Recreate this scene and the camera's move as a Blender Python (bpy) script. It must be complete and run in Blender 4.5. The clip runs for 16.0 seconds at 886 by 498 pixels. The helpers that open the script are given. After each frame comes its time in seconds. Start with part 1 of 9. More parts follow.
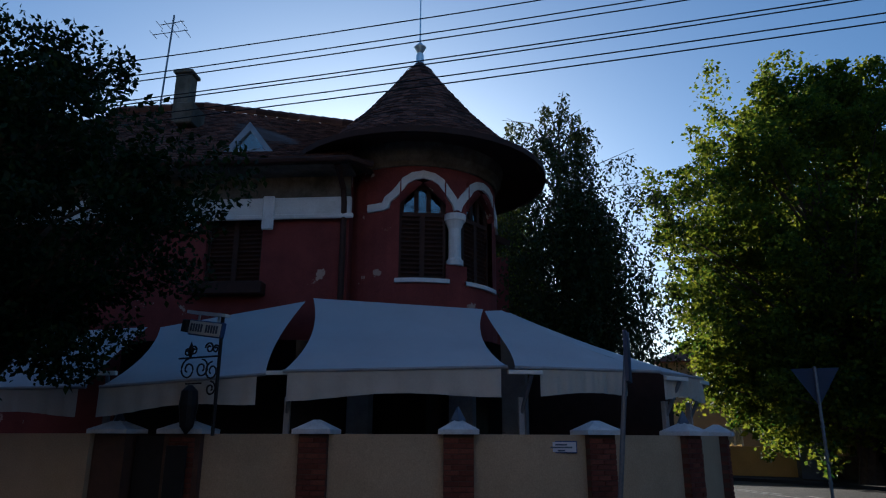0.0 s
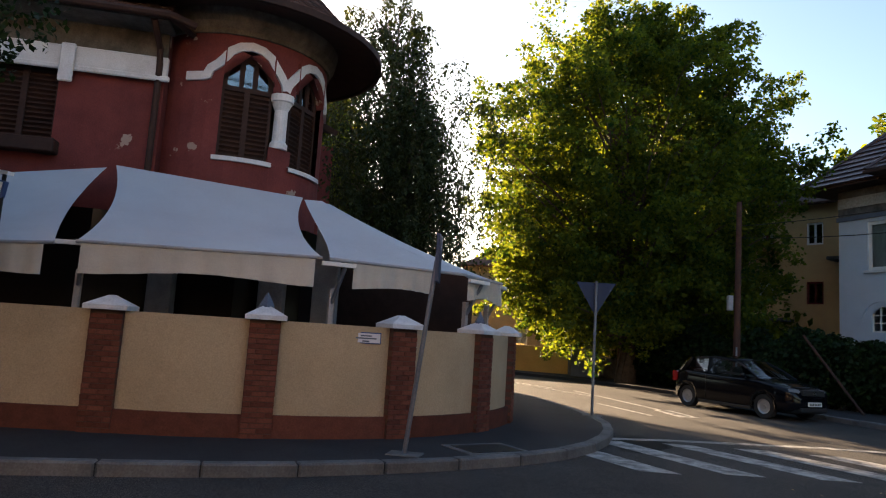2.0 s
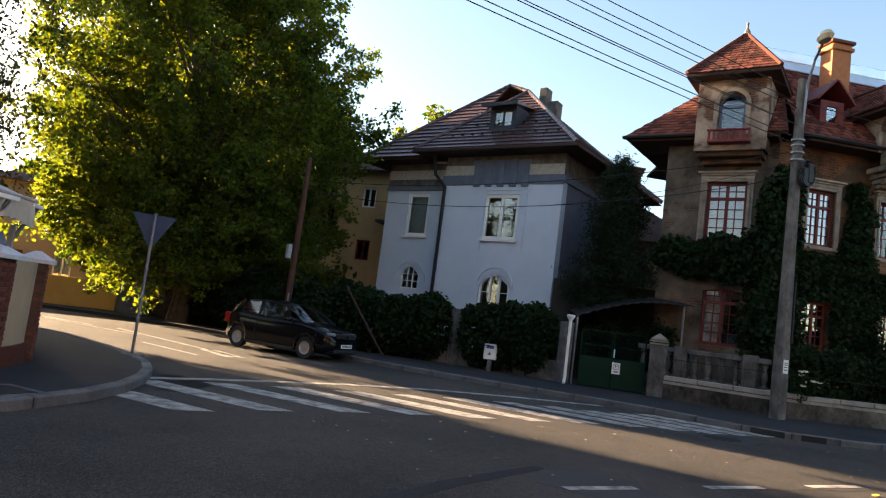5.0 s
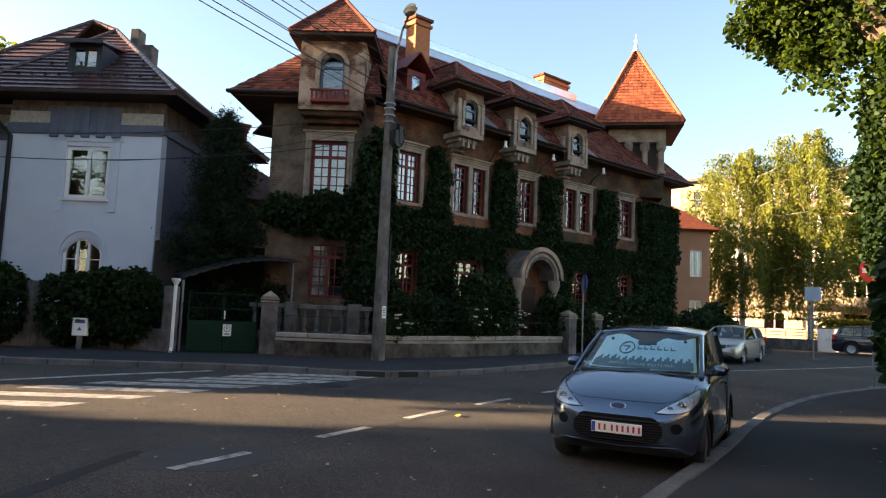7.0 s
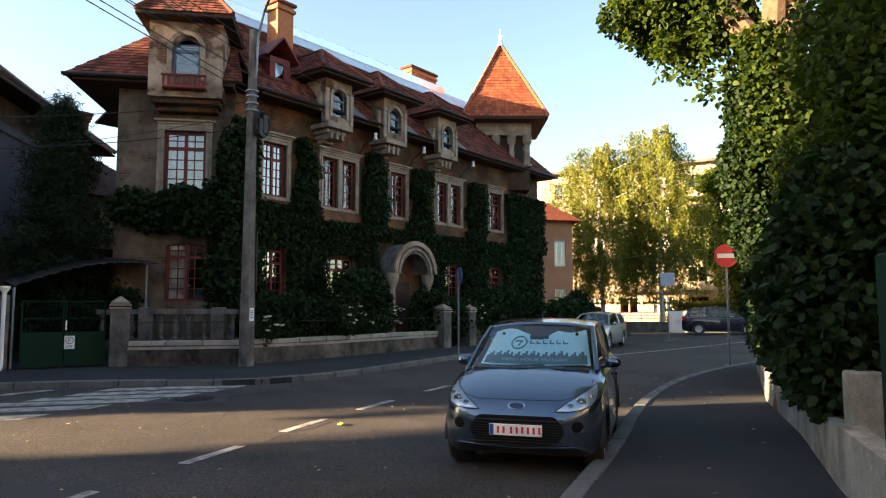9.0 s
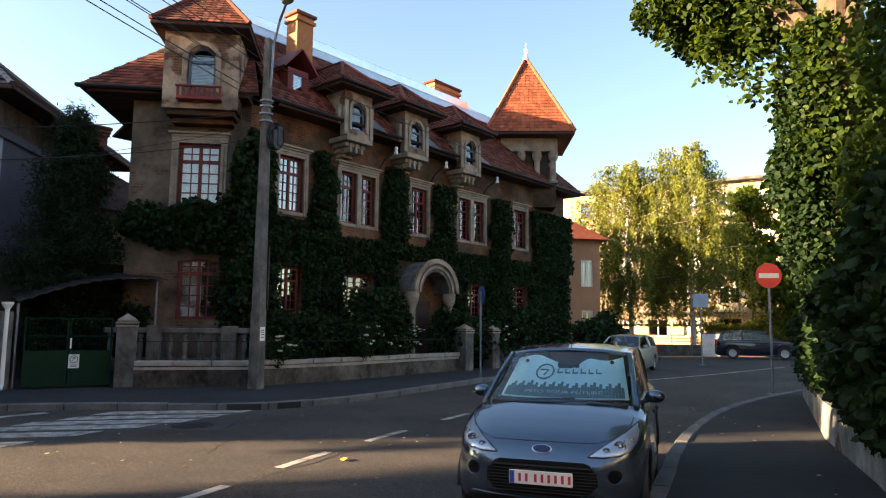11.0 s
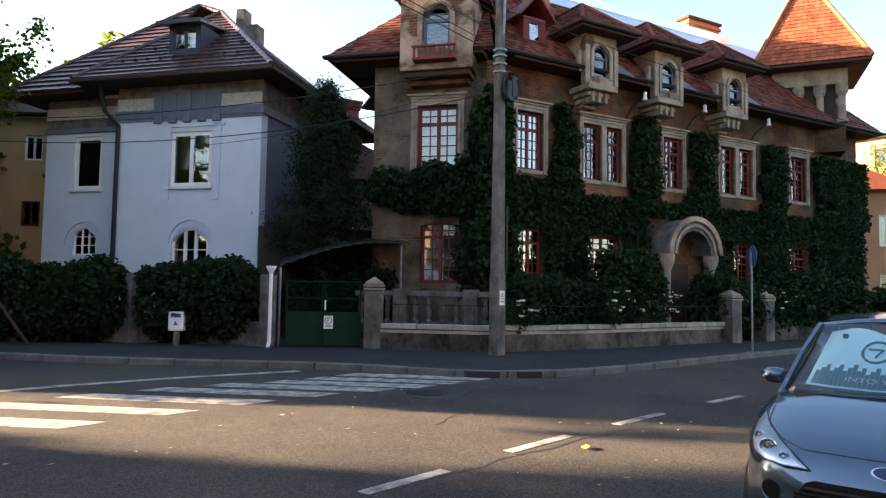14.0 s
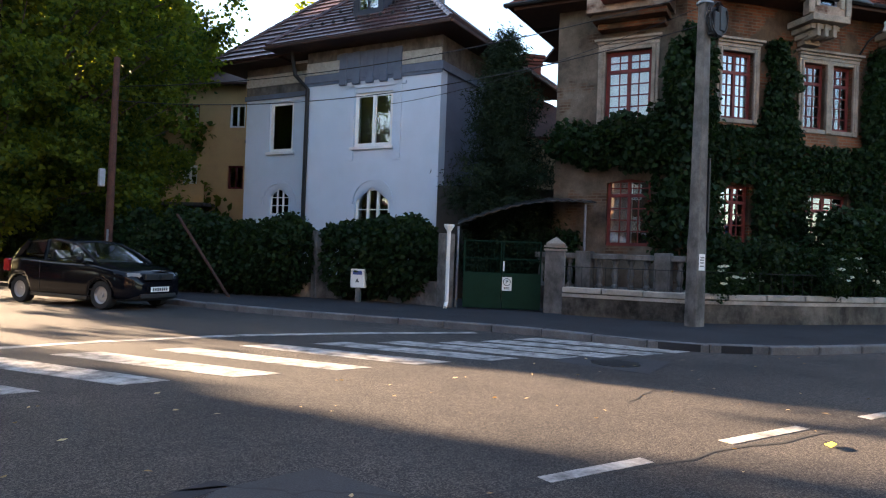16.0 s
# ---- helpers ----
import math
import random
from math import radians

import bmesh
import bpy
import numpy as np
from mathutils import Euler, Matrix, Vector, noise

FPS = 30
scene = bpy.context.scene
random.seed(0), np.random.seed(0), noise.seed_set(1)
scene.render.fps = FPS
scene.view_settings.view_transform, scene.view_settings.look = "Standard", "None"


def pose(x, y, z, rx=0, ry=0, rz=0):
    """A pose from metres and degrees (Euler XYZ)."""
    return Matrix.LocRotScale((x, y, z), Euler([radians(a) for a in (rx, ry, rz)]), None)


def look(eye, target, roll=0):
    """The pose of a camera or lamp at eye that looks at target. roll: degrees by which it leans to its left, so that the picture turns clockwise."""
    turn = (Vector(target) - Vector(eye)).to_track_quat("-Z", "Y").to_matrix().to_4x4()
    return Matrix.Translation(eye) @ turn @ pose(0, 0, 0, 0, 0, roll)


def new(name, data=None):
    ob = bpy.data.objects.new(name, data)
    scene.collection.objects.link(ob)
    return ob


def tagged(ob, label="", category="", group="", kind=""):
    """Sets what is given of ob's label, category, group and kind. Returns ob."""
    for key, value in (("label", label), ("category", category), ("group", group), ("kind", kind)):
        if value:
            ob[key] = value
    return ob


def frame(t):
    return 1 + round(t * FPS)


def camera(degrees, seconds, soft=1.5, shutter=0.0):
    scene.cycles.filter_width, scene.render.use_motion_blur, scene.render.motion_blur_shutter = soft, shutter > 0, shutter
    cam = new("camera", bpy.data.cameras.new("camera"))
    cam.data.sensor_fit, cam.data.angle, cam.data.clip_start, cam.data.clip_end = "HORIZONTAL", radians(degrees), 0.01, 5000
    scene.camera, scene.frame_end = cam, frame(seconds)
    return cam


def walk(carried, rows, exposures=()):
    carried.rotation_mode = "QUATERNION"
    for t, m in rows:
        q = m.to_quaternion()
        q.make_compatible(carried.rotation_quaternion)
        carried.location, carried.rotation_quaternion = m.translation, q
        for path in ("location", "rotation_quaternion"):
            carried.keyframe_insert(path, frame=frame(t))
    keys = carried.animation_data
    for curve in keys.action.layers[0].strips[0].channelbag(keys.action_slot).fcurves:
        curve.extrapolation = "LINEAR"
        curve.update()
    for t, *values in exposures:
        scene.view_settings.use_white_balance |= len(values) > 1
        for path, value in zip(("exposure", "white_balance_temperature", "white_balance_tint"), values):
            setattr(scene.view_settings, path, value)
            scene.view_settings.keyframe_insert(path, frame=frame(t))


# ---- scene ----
from mathutils.bvhtree import BVHTree

cam = camera(65.8, 16.0, soft=1.15)
PATH = [
    (0, (0.58, -0.527, 1.593), (-0.07, 1.287, 2.129), 0.2),
    (0.5, (0.568, -0.531, 1.6), (-0.033, 1.321, 2.055), 1.4),
    (1, (0.553, -0.547, 1.614), (0.077, 1.364, 1.965), 1.1),
    (1.5, (0.557, -0.544, 1.611), (0.174, 1.399, 1.893), 1.6),
    (2, (0.543, -0.552, 1.618), (0.4, 1.427, 1.865), 3.7),
    (2.5, (0.541, -0.529, 1.609), (0.689, 1.453, 1.828), 4.2),
    (3, (0.535, -0.545, 1.611), (0.884, 1.414, 1.816), 4.3),
    (3.5, (0.528, -0.52, 1.621), (1.085, 1.391, 1.81), 3.8),
    (3.7, (0.525, -0.502, 1.63), (1.144, 1.389, 1.832), 3.9),
    (5.8, (0.883, -0.393, 1.583), (2.259, 1.048, 1.759), 5.0),
    (6, (0.925, -0.317, 1.595), (2.4, 1.021, 1.774), 3.2),
    (6.5, (1.019, -0.231, 1.592), (2.702, 0.834, 1.778), 1.6),
    (7, (1.09, -0.163, 1.588), (2.869, 0.734, 1.769), 2.3),
    (7.5, (1.27, -0.128, 1.582), (3.089, 0.686, 1.762), 2.5),
    (8, (1.369, -0.027, 1.606), (3.226, 0.697, 1.765), 1.9),
    (8.5, (1.479, 0.152, 1.59), (3.387, 0.729, 1.751), 0.3),
    (9, (1.646, 0.264, 1.634), (3.564, 0.802, 1.808), -0.1),
    (9.2, (1.707, 0.3, 1.626), (3.618, 0.855, 1.822), 0.1),
    (11.3, (2.775, 0.459, 1.666), (4.657, 1.09, 1.912), 0.6),
    (11.5, (2.858, 0.486, 1.647), (4.719, 1.189, 1.857), 0.5),
    (12, (3.104, 0.621, 1.607), (4.929, 1.427, 1.75), 1.0),
    (12.5, (3.352, 0.709, 1.606), (5.144, 1.588, 1.721), 0.2),
    (13, (3.618, 0.754, 1.627), (5.353, 1.734, 1.805), 2.3),
    (13.5, (3.891, 0.862, 1.62), (5.568, 1.944, 1.755), 1.9),
    (14, (4.063, 0.996, 1.611), (5.628, 2.235, 1.737), 0.9),
    (14.5, (4.333, 1.142, 1.532), (5.732, 2.566, 1.651), 1.8),
    (15, (4.52, 1.255, 1.522), (5.739, 2.841, 1.555), 2.7),
    (15.5, (4.685, 1.385, 1.424), (5.876, 2.985, 1.571), 3.5),
    (16, (4.792, 1.764, 1.451), (5.989, 3.366, 1.468), 2.1),
]
EXPOSURE = [(0.0, 0.76, 4400, 4), (0.5, 1.06, 4400, 5), (1.0, 1.86, 5500, 8), (1.5, 2.46, 6100, 10), (2.0, 2.56, 6300, 11), (2.5, 2.86, 6400, 11), (3.5, 3.01, 6400, 11), (6.0, 2.89, 6800, 11), (7.0, 2.99, 6800, 11), (9.0, 3.11, 6900, 11), (11.5, 2.98, 6700, 11), (12.5, 3.21, 6900, 12), (14.0, 3.51, 6600, 13), (16.0, 3.61, 6200, 14)]
walk(cam, [(t, look(eye, target, roll)) for t, eye, target, roll in PATH], EXPOSURE)

# ---- light ----
SUN_AZ, SUN_EL = 117.0, 11.5
world = bpy.data.worlds.new("sky")
scene.world = world
world.use_nodes = True
wn = world.node_tree.nodes
sky = wn.new("ShaderNodeTexSky")
sky.sky_type = "NISHITA"
sky.sun_disc = False
sky.sun_elevation = radians(SUN_EL)
sky.sun_rotation = radians(90 - SUN_AZ)
sky.air_density, sky.dust_density, sky.ozone_density = 1.0, 1.5, 1.3
wn["Background"].inputs["Strength"].default_value = 0.062
world.node_tree.links.new(sky.outputs[0], wn["Background"].inputs["Color"])
sun = new("sun", bpy.data.lights.new("sun", "SUN"))
sun.data.energy, sun.data.angle, sun.data.color = 6.0, radians(0.6), (1.0, 0.71, 0.43)
sa, se = radians(SUN_AZ), radians(SUN_EL)
sun.matrix_world = look((0, 0, 40), (-math.cos(sa) * math.cos(se), -math.sin(sa) * math.cos(se), 40 - math.sin(se)))


# ---- materials ----
def mat(name, col, col2=None, rough=0.8, scale=3.0, fine=60.0, bump=0.3, metal=0.0, stain=0.35, spec=0.18, per=0.0):
    """Two scales of colour variation, and fine relief; per: variation from object to object or from island to island."""
    m = bpy.data.materials.new(name)
    m.use_nodes = True
    t = m.node_tree
    n, l = t.nodes, t.links
    b = n["Principled BSDF"]
    b.inputs["Roughness"].default_value = rough
    b.inputs["Metallic"].default_value = metal
    b.inputs["Specular IOR Level"].default_value = spec
    co = n.new("ShaderNodeTexCoord")
    big = n.new("ShaderNodeTexNoise")
    big.inputs["Scale"].default_value, big.inputs["Detail"].default_value, big.inputs["Roughness"].default_value = scale, 6, 0.65
    l.new(co.outputs["Object"], big.inputs["Vector"])
    small = n.new("ShaderNodeTexNoise")
    small.inputs["Scale"].default_value, small.inputs["Detail"].default_value = fine, 4
    l.new(co.outputs["Object"], small.inputs["Vector"])
    col2 = col2 or tuple(c * 0.6 for c in col)
    ramp = n.new("ShaderNodeValToRGB")
    ramp.color_ramp.elements[0].position, ramp.color_ramp.elements[1].position = 0.5 - stain, 0.5 + 0.12
    ramp.color_ramp.elements[0].color, ramp.color_ramp.elements[1].color = (*col2, 1), (*col, 1)
    l.new(big.outputs["Fac"], ramp.inputs["Fac"])
    mixer = n.new("ShaderNodeMix")
    mixer.data_type, mixer.blend_type = "RGBA", "OVERLAY"
    mixer.inputs["Factor"].default_value = 0.35
    l.new(ramp.outputs["Color"], mixer.inputs["A"])
    l.new(small.outputs["Fac"], mixer.inputs["B"])
    out = mixer.outputs["Result"]
    if per:
        info, geo = n.new("ShaderNodeObjectInfo"), n.new("ShaderNodeNewGeometry")
        add = n.new("ShaderNodeMath")
        l.new(info.outputs["Random"], add.inputs[0]), l.new(geo.outputs["Random Per Island"], add.inputs[1])
        fr = n.new("ShaderNodeMath")
        fr.operation = "FRACT"
        l.new(add.outputs[0], fr.inputs[0])
        mr = n.new("ShaderNodeMapRange")
        mr.inputs["To Min"].default_value, mr.inputs["To Max"].default_value = 1 - per, 1 + per
        l.new(fr.outputs[0], mr.inputs["Value"])
        hs = n.new("ShaderNodeHueSaturation")
        l.new(mr.outputs[0], hs.inputs["Value"]), l.new(out, hs.inputs["Color"])
        out = hs.outputs[0]
    l.new(out, b.inputs["Base Color"])
    if bump:
        bp = n.new("ShaderNodeBump")
        bp.inputs["Strength"].default_value, bp.inputs["Distance"].default_value = bump, 0.01
        l.new(small.outputs["Fac"], bp.inputs["Height"]), l.new(bp.outputs[0], b.inputs["Normal"])
    return m


def leaf_mat(name, col, col2, thru=0.35):
    m = bpy.data.materials.new(name)
    m.use_nodes = True
    t = m.node_tree
    n, l = t.nodes, t.links
    b = n["Principled BSDF"]
    b.inputs["Roughness"].default_value = 0.6
    b.inputs["Specular IOR Level"].default_value = 0.15
    geo, co = n.new("ShaderNodeNewGeometry"), n.new("ShaderNodeTexCoord")
    big = n.new("ShaderNodeTexNoise")
    big.inputs["Scale"].default_value = 0.8
    l.new(co.outputs["Object"], big.inputs["Vector"])
    add = n.new("ShaderNodeMath")
    l.new(geo.outputs["Random Per Island"], add.inputs[0]), l.new(big.outputs["Fac"], add.inputs[1])
    half = n.new("ShaderNodeMath")
    half.operation = "MULTIPLY"
    half.inputs[1].default_value = 0.5
    l.new(add.outputs[0], half.inputs[0])
    ramp = n.new("ShaderNodeValToRGB")
    ramp.color_ramp.elements[0].position, ramp.color_ramp.elements[1].position = 0.2, 0.8
    ramp.color_ramp.elements[0].color, ramp.color_ramp.elements[1].color = (*col2, 1), (*col, 1)
    l.new(half.outputs[0], ramp.inputs["Fac"]), l.new(ramp.outputs["Color"], b.inputs["Base Color"])
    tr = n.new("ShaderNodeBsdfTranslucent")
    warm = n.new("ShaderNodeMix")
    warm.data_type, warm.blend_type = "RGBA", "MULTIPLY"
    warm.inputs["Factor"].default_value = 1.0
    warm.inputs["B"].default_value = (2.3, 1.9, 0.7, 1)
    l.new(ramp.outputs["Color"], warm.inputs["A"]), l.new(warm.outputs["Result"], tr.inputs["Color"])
    mx = n.new("ShaderNodeMixShader")
    mx.inputs[0].default_value = thru
    l.new(b.outputs[0], mx.inputs[1]), l.new(tr.outputs[0], mx.inputs[2])
    l.new(mx.outputs[0], n["Material Output"].inputs["Surface"])
    return m


def glass_mat(name, gloss=0.2, tint=(0.75, 0.8, 0.8)):
    m = bpy.data.materials.new(name)
    m.use_nodes = True
    n, l = m.node_tree.nodes, m.node_tree.links
    tp, gl, mx, fr = n.new("ShaderNodeBsdfTransparent"), n.new("ShaderNodeBsdfGlossy"), n.new("ShaderNodeMixShader"), n.new("ShaderNodeFresnel")
    tp.inputs["Color"].default_value = (*tint, 1)
    gl.inputs["Roughness"].default_value = 0.015
    ad = n.new("ShaderNodeMath")
    ad.use_clamp = True
    ad.inputs[1].default_value = gloss
    fr.inputs["IOR"].default_value = 1.5
    l.new(fr.outputs[0], ad.inputs[0]), l.new(ad.outputs[0], mx.inputs[0])
    l.new(tp.outputs[0], mx.inputs[1]), l.new(gl.outputs[0], mx.inputs[2])
    l.new(mx.outputs[0], n["Material Output"].inputs["Surface"])
    return m


def emit_free(name, col, rough=0.5, metal=0.0, spec=0.5, coat=0.0):
    m = bpy.data.materials.new(name)
    m.use_nodes = True
    b = m.node_tree.nodes["Principled BSDF"]
    b.inputs["Base Color"].default_value = (*col, 1)
    b.inputs["Roughness"].default_value, b.inputs["Metallic"].default_value = rough, metal
    b.inputs["Specular IOR Level"].default_value, b.inputs["Coat Weight"].default_value = spec, coat
    return m


def speckled(name, dark, light, warm):
    """Worn asphalt: pale stone chips in a dark binder, with broad worn and stained areas."""
    m = mat(name, light, dark, 0.88, 0.32, 90, 0.8, stain=0.22)
    n, l = m.node_tree.nodes, m.node_tree.links
    b = n["Principled BSDF"]
    old = b.inputs["Base Color"].links[0].from_socket
    co = n["Texture Coordinate"]
    v = n.new("ShaderNodeTexVoronoi")
    v.inputs["Scale"].default_value = 105
    l.new(co.outputs["Object"], v.inputs["Vector"])
    sep = n.new("ShaderNodeSeparateColor")
    l.new(v.outputs["Color"], sep.inputs[0])
    r = n.new("ShaderNodeValToRGB")
    r.color_ramp.elements[0].position, r.color_ramp.elements[1].position = 0.35, 0.95
    r.color_ramp.elements[0].color, r.color_ramp.elements[1].color = (0.62, 0.62, 0.63, 1), (2.2 * warm[0], 2.2 * warm[1], 2.2 * warm[2], 1)
    l.new(sep.outputs[0], r.inputs["Fac"])
    mul = n.new("ShaderNodeMix")
    mul.data_type, mul.blend_type = "RGBA", "MULTIPLY"
    mul.inputs["Factor"].default_value = 1.0
    l.new(old, mul.inputs["A"]), l.new(r.outputs["Color"], mul.inputs["B"])
    l.new(mul.outputs["Result"], b.inputs["Base Color"])
    return m


def peeling(name, brick, mortar, render, cover=0.47):
    """Old brickwork under a coat of render that has fallen off in patches."""
    m = mat(name, render, tuple(c * 0.45 for c in render), 0.92, 1.6, 35, 0.6, stain=0.3)
    n, l = m.node_tree.nodes, m.node_tree.links
    b = n["Principled BSDF"]
    old = b.inputs["Base Color"].links[0].from_socket
    co = n["Texture Coordinate"]
    sx, cx = n.new("ShaderNodeSeparateXYZ"), n.new("ShaderNodeCombineXYZ")
    l.new(co.outputs["Object"], sx.inputs[0])
    ad = n.new("ShaderNodeMath")
    l.new(sx.outputs[0], ad.inputs[0]), l.new(sx.outputs[1], ad.inputs[1])
    l.new(ad.outputs[0], cx.inputs[0]), l.new(sx.outputs[2], cx.inputs[1])
    bt = n.new("ShaderNodeTexBrick")
    bt.inputs["Color1"].default_value, bt.inputs["Color2"].default_value, bt.inputs["Mortar"].default_value = (*brick, 1), (*[c * 0.55 for c in brick], 1), (*mortar, 1)
    bt.inputs["Scale"].default_value, bt.inputs["Mortar Size"].default_value = 1.0, 0.014
    bt.inputs["Brick Width"].default_value, bt.inputs["Row Height"].default_value = 0.27, 0.085
    l.new(cx.outputs[0], bt.inputs["Vector"])
    nz = n.new("ShaderNodeTexNoise")
    nz.inputs["Scale"].default_value, nz.inputs["Detail"].default_value = 0.9, 8
    l.new(co.outputs["Object"], nz.inputs["Vector"])
    st = n.new("ShaderNodeValToRGB")
    st.color_ramp.elements[0].position, st.color_ramp.elements[1].position = cover, cover + 0.05
    l.new(nz.outputs["Fac"], st.inputs["Fac"])
    mx = n.new("ShaderNodeMix")
    mx.data_type = "RGBA"
    l.new(st.outputs["Color"], mx.inputs["Factor"]), l.new(bt.outputs["Color"], mx.inputs["A"]), l.new(old, mx.inputs["B"])
    soot = n.new("ShaderNodeTexNoise")
    soot.inputs["Scale"].default_value, soot.inputs["Detail"].default_value, soot.inputs["Roughness"].default_value = 0.55, 9, 0.7
    l.new(co.outputs["Object"], soot.inputs["Vector"])
    sr = n.new("ShaderNodeValToRGB")
    sr.color_ramp.elements[0].position, sr.color_ramp.elements[1].position = 0.36, 0.62
    sr.color_ramp.elements[0].color, sr.color_ramp.elements[1].color = (0.32, 0.3, 0.29, 1), (1.2, 1.15, 1.1, 1)
    l.new(soot.outputs["Fac"], sr.inputs["Fac"])
    mul = n.new("ShaderNodeMix")
    mul.data_type, mul.blend_type = "RGBA", "MULTIPLY"
    mul.inputs["Factor"].default_value = 1.0
    l.new(mx.outputs["Result"], mul.inputs["A"]), l.new(sr.outputs["Color"], mul.inputs["B"])
    l.new(mul.outputs["Result"], b.inputs["Base Color"])
    return m


def streaked(m, low=0.3, across=1.2, down=0.8):
    """Rain streaks and soot: stains drawn out downwards, with clean and dirty stretches."""
    n, l = m.node_tree.nodes, m.node_tree.links
    b = n["Principled BSDF"]
    old = b.inputs["Base Color"].links[0].from_socket
    mp = n.new("ShaderNodeMapping")
    mp.inputs["Scale"].default_value = (across, across, down)
    l.new(n["Texture Coordinate"].outputs["Object"], mp.inputs["Vector"])
    nz = n.new("ShaderNodeTexNoise")
    nz.inputs["Scale"].default_value, nz.inputs["Detail"].default_value, nz.inputs["Roughness"].default_value = 1.0, 9, 0.72
    l.new(mp.outputs[0], nz.inputs["Vector"])
    r = n.new("ShaderNodeValToRGB")
    r.color_ramp.elements[0].position, r.color_ramp.elements[1].position = 0.38, 0.62
    r.color_ramp.elements[0].color, r.color_ramp.elements[1].color = (low, low, low, 1), (1.2, 1.2, 1.2, 1)
    l.new(nz.outputs["Fac"], r.inputs["Fac"])
    mul = n.new("ShaderNodeMix")
    mul.data_type, mul.blend_type = "RGBA", "MULTIPLY"
    mul.inputs["Factor"].default_value = 1.0
    l.new(old, mul.inputs["A"]), l.new(r.outputs["Color"], mul.inputs["B"])
    l.new(mul.outputs["Result"], b.inputs["Base Color"])


ASPHALT = speckled("asphalt", (0.025, 0.025, 0.0265), (0.057, 0.053, 0.05), (1.0, 0.95, 0.88))
PATCH = mat("asphalt_patch", (0.03, 0.03, 0.033), (0.02, 0.02, 0.022), 0.85, 1.2, 60, 0.4)
PAVING = mat("pavement_asphalt", (0.034, 0.035, 0.039), (0.017, 0.017, 0.019), 0.88, 0.7, 50, 0.45)
KERB = mat("kerb_concrete", (0.135, 0.135, 0.138), (0.05, 0.05, 0.051), 0.85, 2.5, 40, 0.4, per=0.12)
PAINT = mat("road_paint", (0.4, 0.39, 0.37), (0.09, 0.088, 0.085), 0.75, 4.0, 30, 0.3, stain=0.16)
CREAM = mat("cream_render", (0.42, 0.33, 0.22), (0.33, 0.255, 0.165), 0.85, 1.2, 50, 0.2)
BRICKM = mat("red_brick", (0.14, 0.05, 0.035), (0.075, 0.03, 0.022), 0.85, 6, 50, 0.5, per=0.3)
MORTAR = mat("mortar", (0.1, 0.06, 0.045), (0.06, 0.04, 0.03), 0.9, 5, 60, 0.4)
CAP = mat("white_cap", (0.62, 0.63, 0.66), (0.42, 0.42, 0.44), 0.7, 4, 40, 0.2)
REDWALL = mat("red_render", (0.19, 0.05, 0.044), (0.1, 0.027, 0.025), 0.85, 1.4, 45, 0.25)
def flaked(m, pale, scale, level):
    """Small flakes of paint gone, showing pale plaster."""
    n, l = m.node_tree.nodes, m.node_tree.links
    b = n["Principled BSDF"]
    old = b.inputs["Base Color"].links[0].from_socket
    nz = n.new("ShaderNodeTexNoise")
    nz.inputs["Scale"].default_value, nz.inputs["Detail"].default_value, nz.inputs["Roughness"].default_value = scale, 9, 0.6
    l.new(n["Texture Coordinate"].outputs["Object"], nz.inputs["Vector"])
    st = n.new("ShaderNodeValToRGB")
    st.color_ramp.elements[0].position, st.color_ramp.elements[1].position = level, level + 0.012
    l.new(nz.outputs["Fac"], st.inputs["Fac"])
    mx = n.new("ShaderNodeMix")
    mx.data_type = "RGBA"
    mx.inputs["B"].default_value = (*pale, 1)
    l.new(st.outputs["Color"], mx.inputs["Factor"]), l.new(old, mx.inputs["A"])
    l.new(mx.outputs["Result"], b.inputs["Base Color"])


flaked(REDWALL, (0.4, 0.3, 0.24), 1.9, 0.635)
WHITETRIM = mat("white_trim", (0.72, 0.71, 0.7), (0.5, 0.49, 0.47), 0.8, 2.5, 40, 0.2)
# Aged, dirty trim, with the eave's shadow on the frieze in its colour.
OLDTRIM = mat("aged_shaded_trim", (0.16, 0.142, 0.112), (0.07, 0.062, 0.05), 0.85, 2.0, 40, 0.3)
DARKWOOD = mat("dark_wood", (0.052, 0.027, 0.02), (0.026, 0.015, 0.012), 0.65, 4, 60, 0.4)
CANVAS = mat("white_canvas", (0.5, 0.51, 0.54), (0.42, 0.42, 0.45), 0.85, 0.6, 120, 0.12, stain=0.3)
CANVAS2 = mat("canvas_valance", (0.5, 0.47, 0.42), (0.38, 0.36, 0.32), 0.85, 1.5, 120, 0.12)
STEEL = mat("galvanised_steel", (0.2, 0.22, 0.26), (0.11, 0.12, 0.14), 0.45, 5, 60, 0.1, metal=0.6)
BLACKIRON = mat("black_iron", (0.02, 0.02, 0.022), (0.012, 0.012, 0.012), 0.5, 6, 60, 0.15)
CREAMWOOD = mat("grey_post_paint", (0.35, 0.35, 0.36), (0.22, 0.22, 0.23), 0.6, 4, 50, 0.1)
TILEDARK = mat("brown_roof_tile", (0.115, 0.058, 0.044), (0.045, 0.03, 0.027), 0.8, 2, 40, 0.4, per=0.6)
TILERED = mat("orange_roof_tile", (0.3, 0.085, 0.042), (0.13, 0.04, 0.028), 0.8, 2, 40, 0.4, per=0.35)
TILEBROWN = mat("plum_roof_tile", (0.085, 0.05, 0.052), (0.05, 0.033, 0.036), 0.36, 2, 40, 0.25, spec=0.5, per=0.2)
BROWNWALL = peeling("peeling_brickwork", (0.17, 0.066, 0.032), (0.13, 0.095, 0.068), (0.105, 0.076, 0.053))
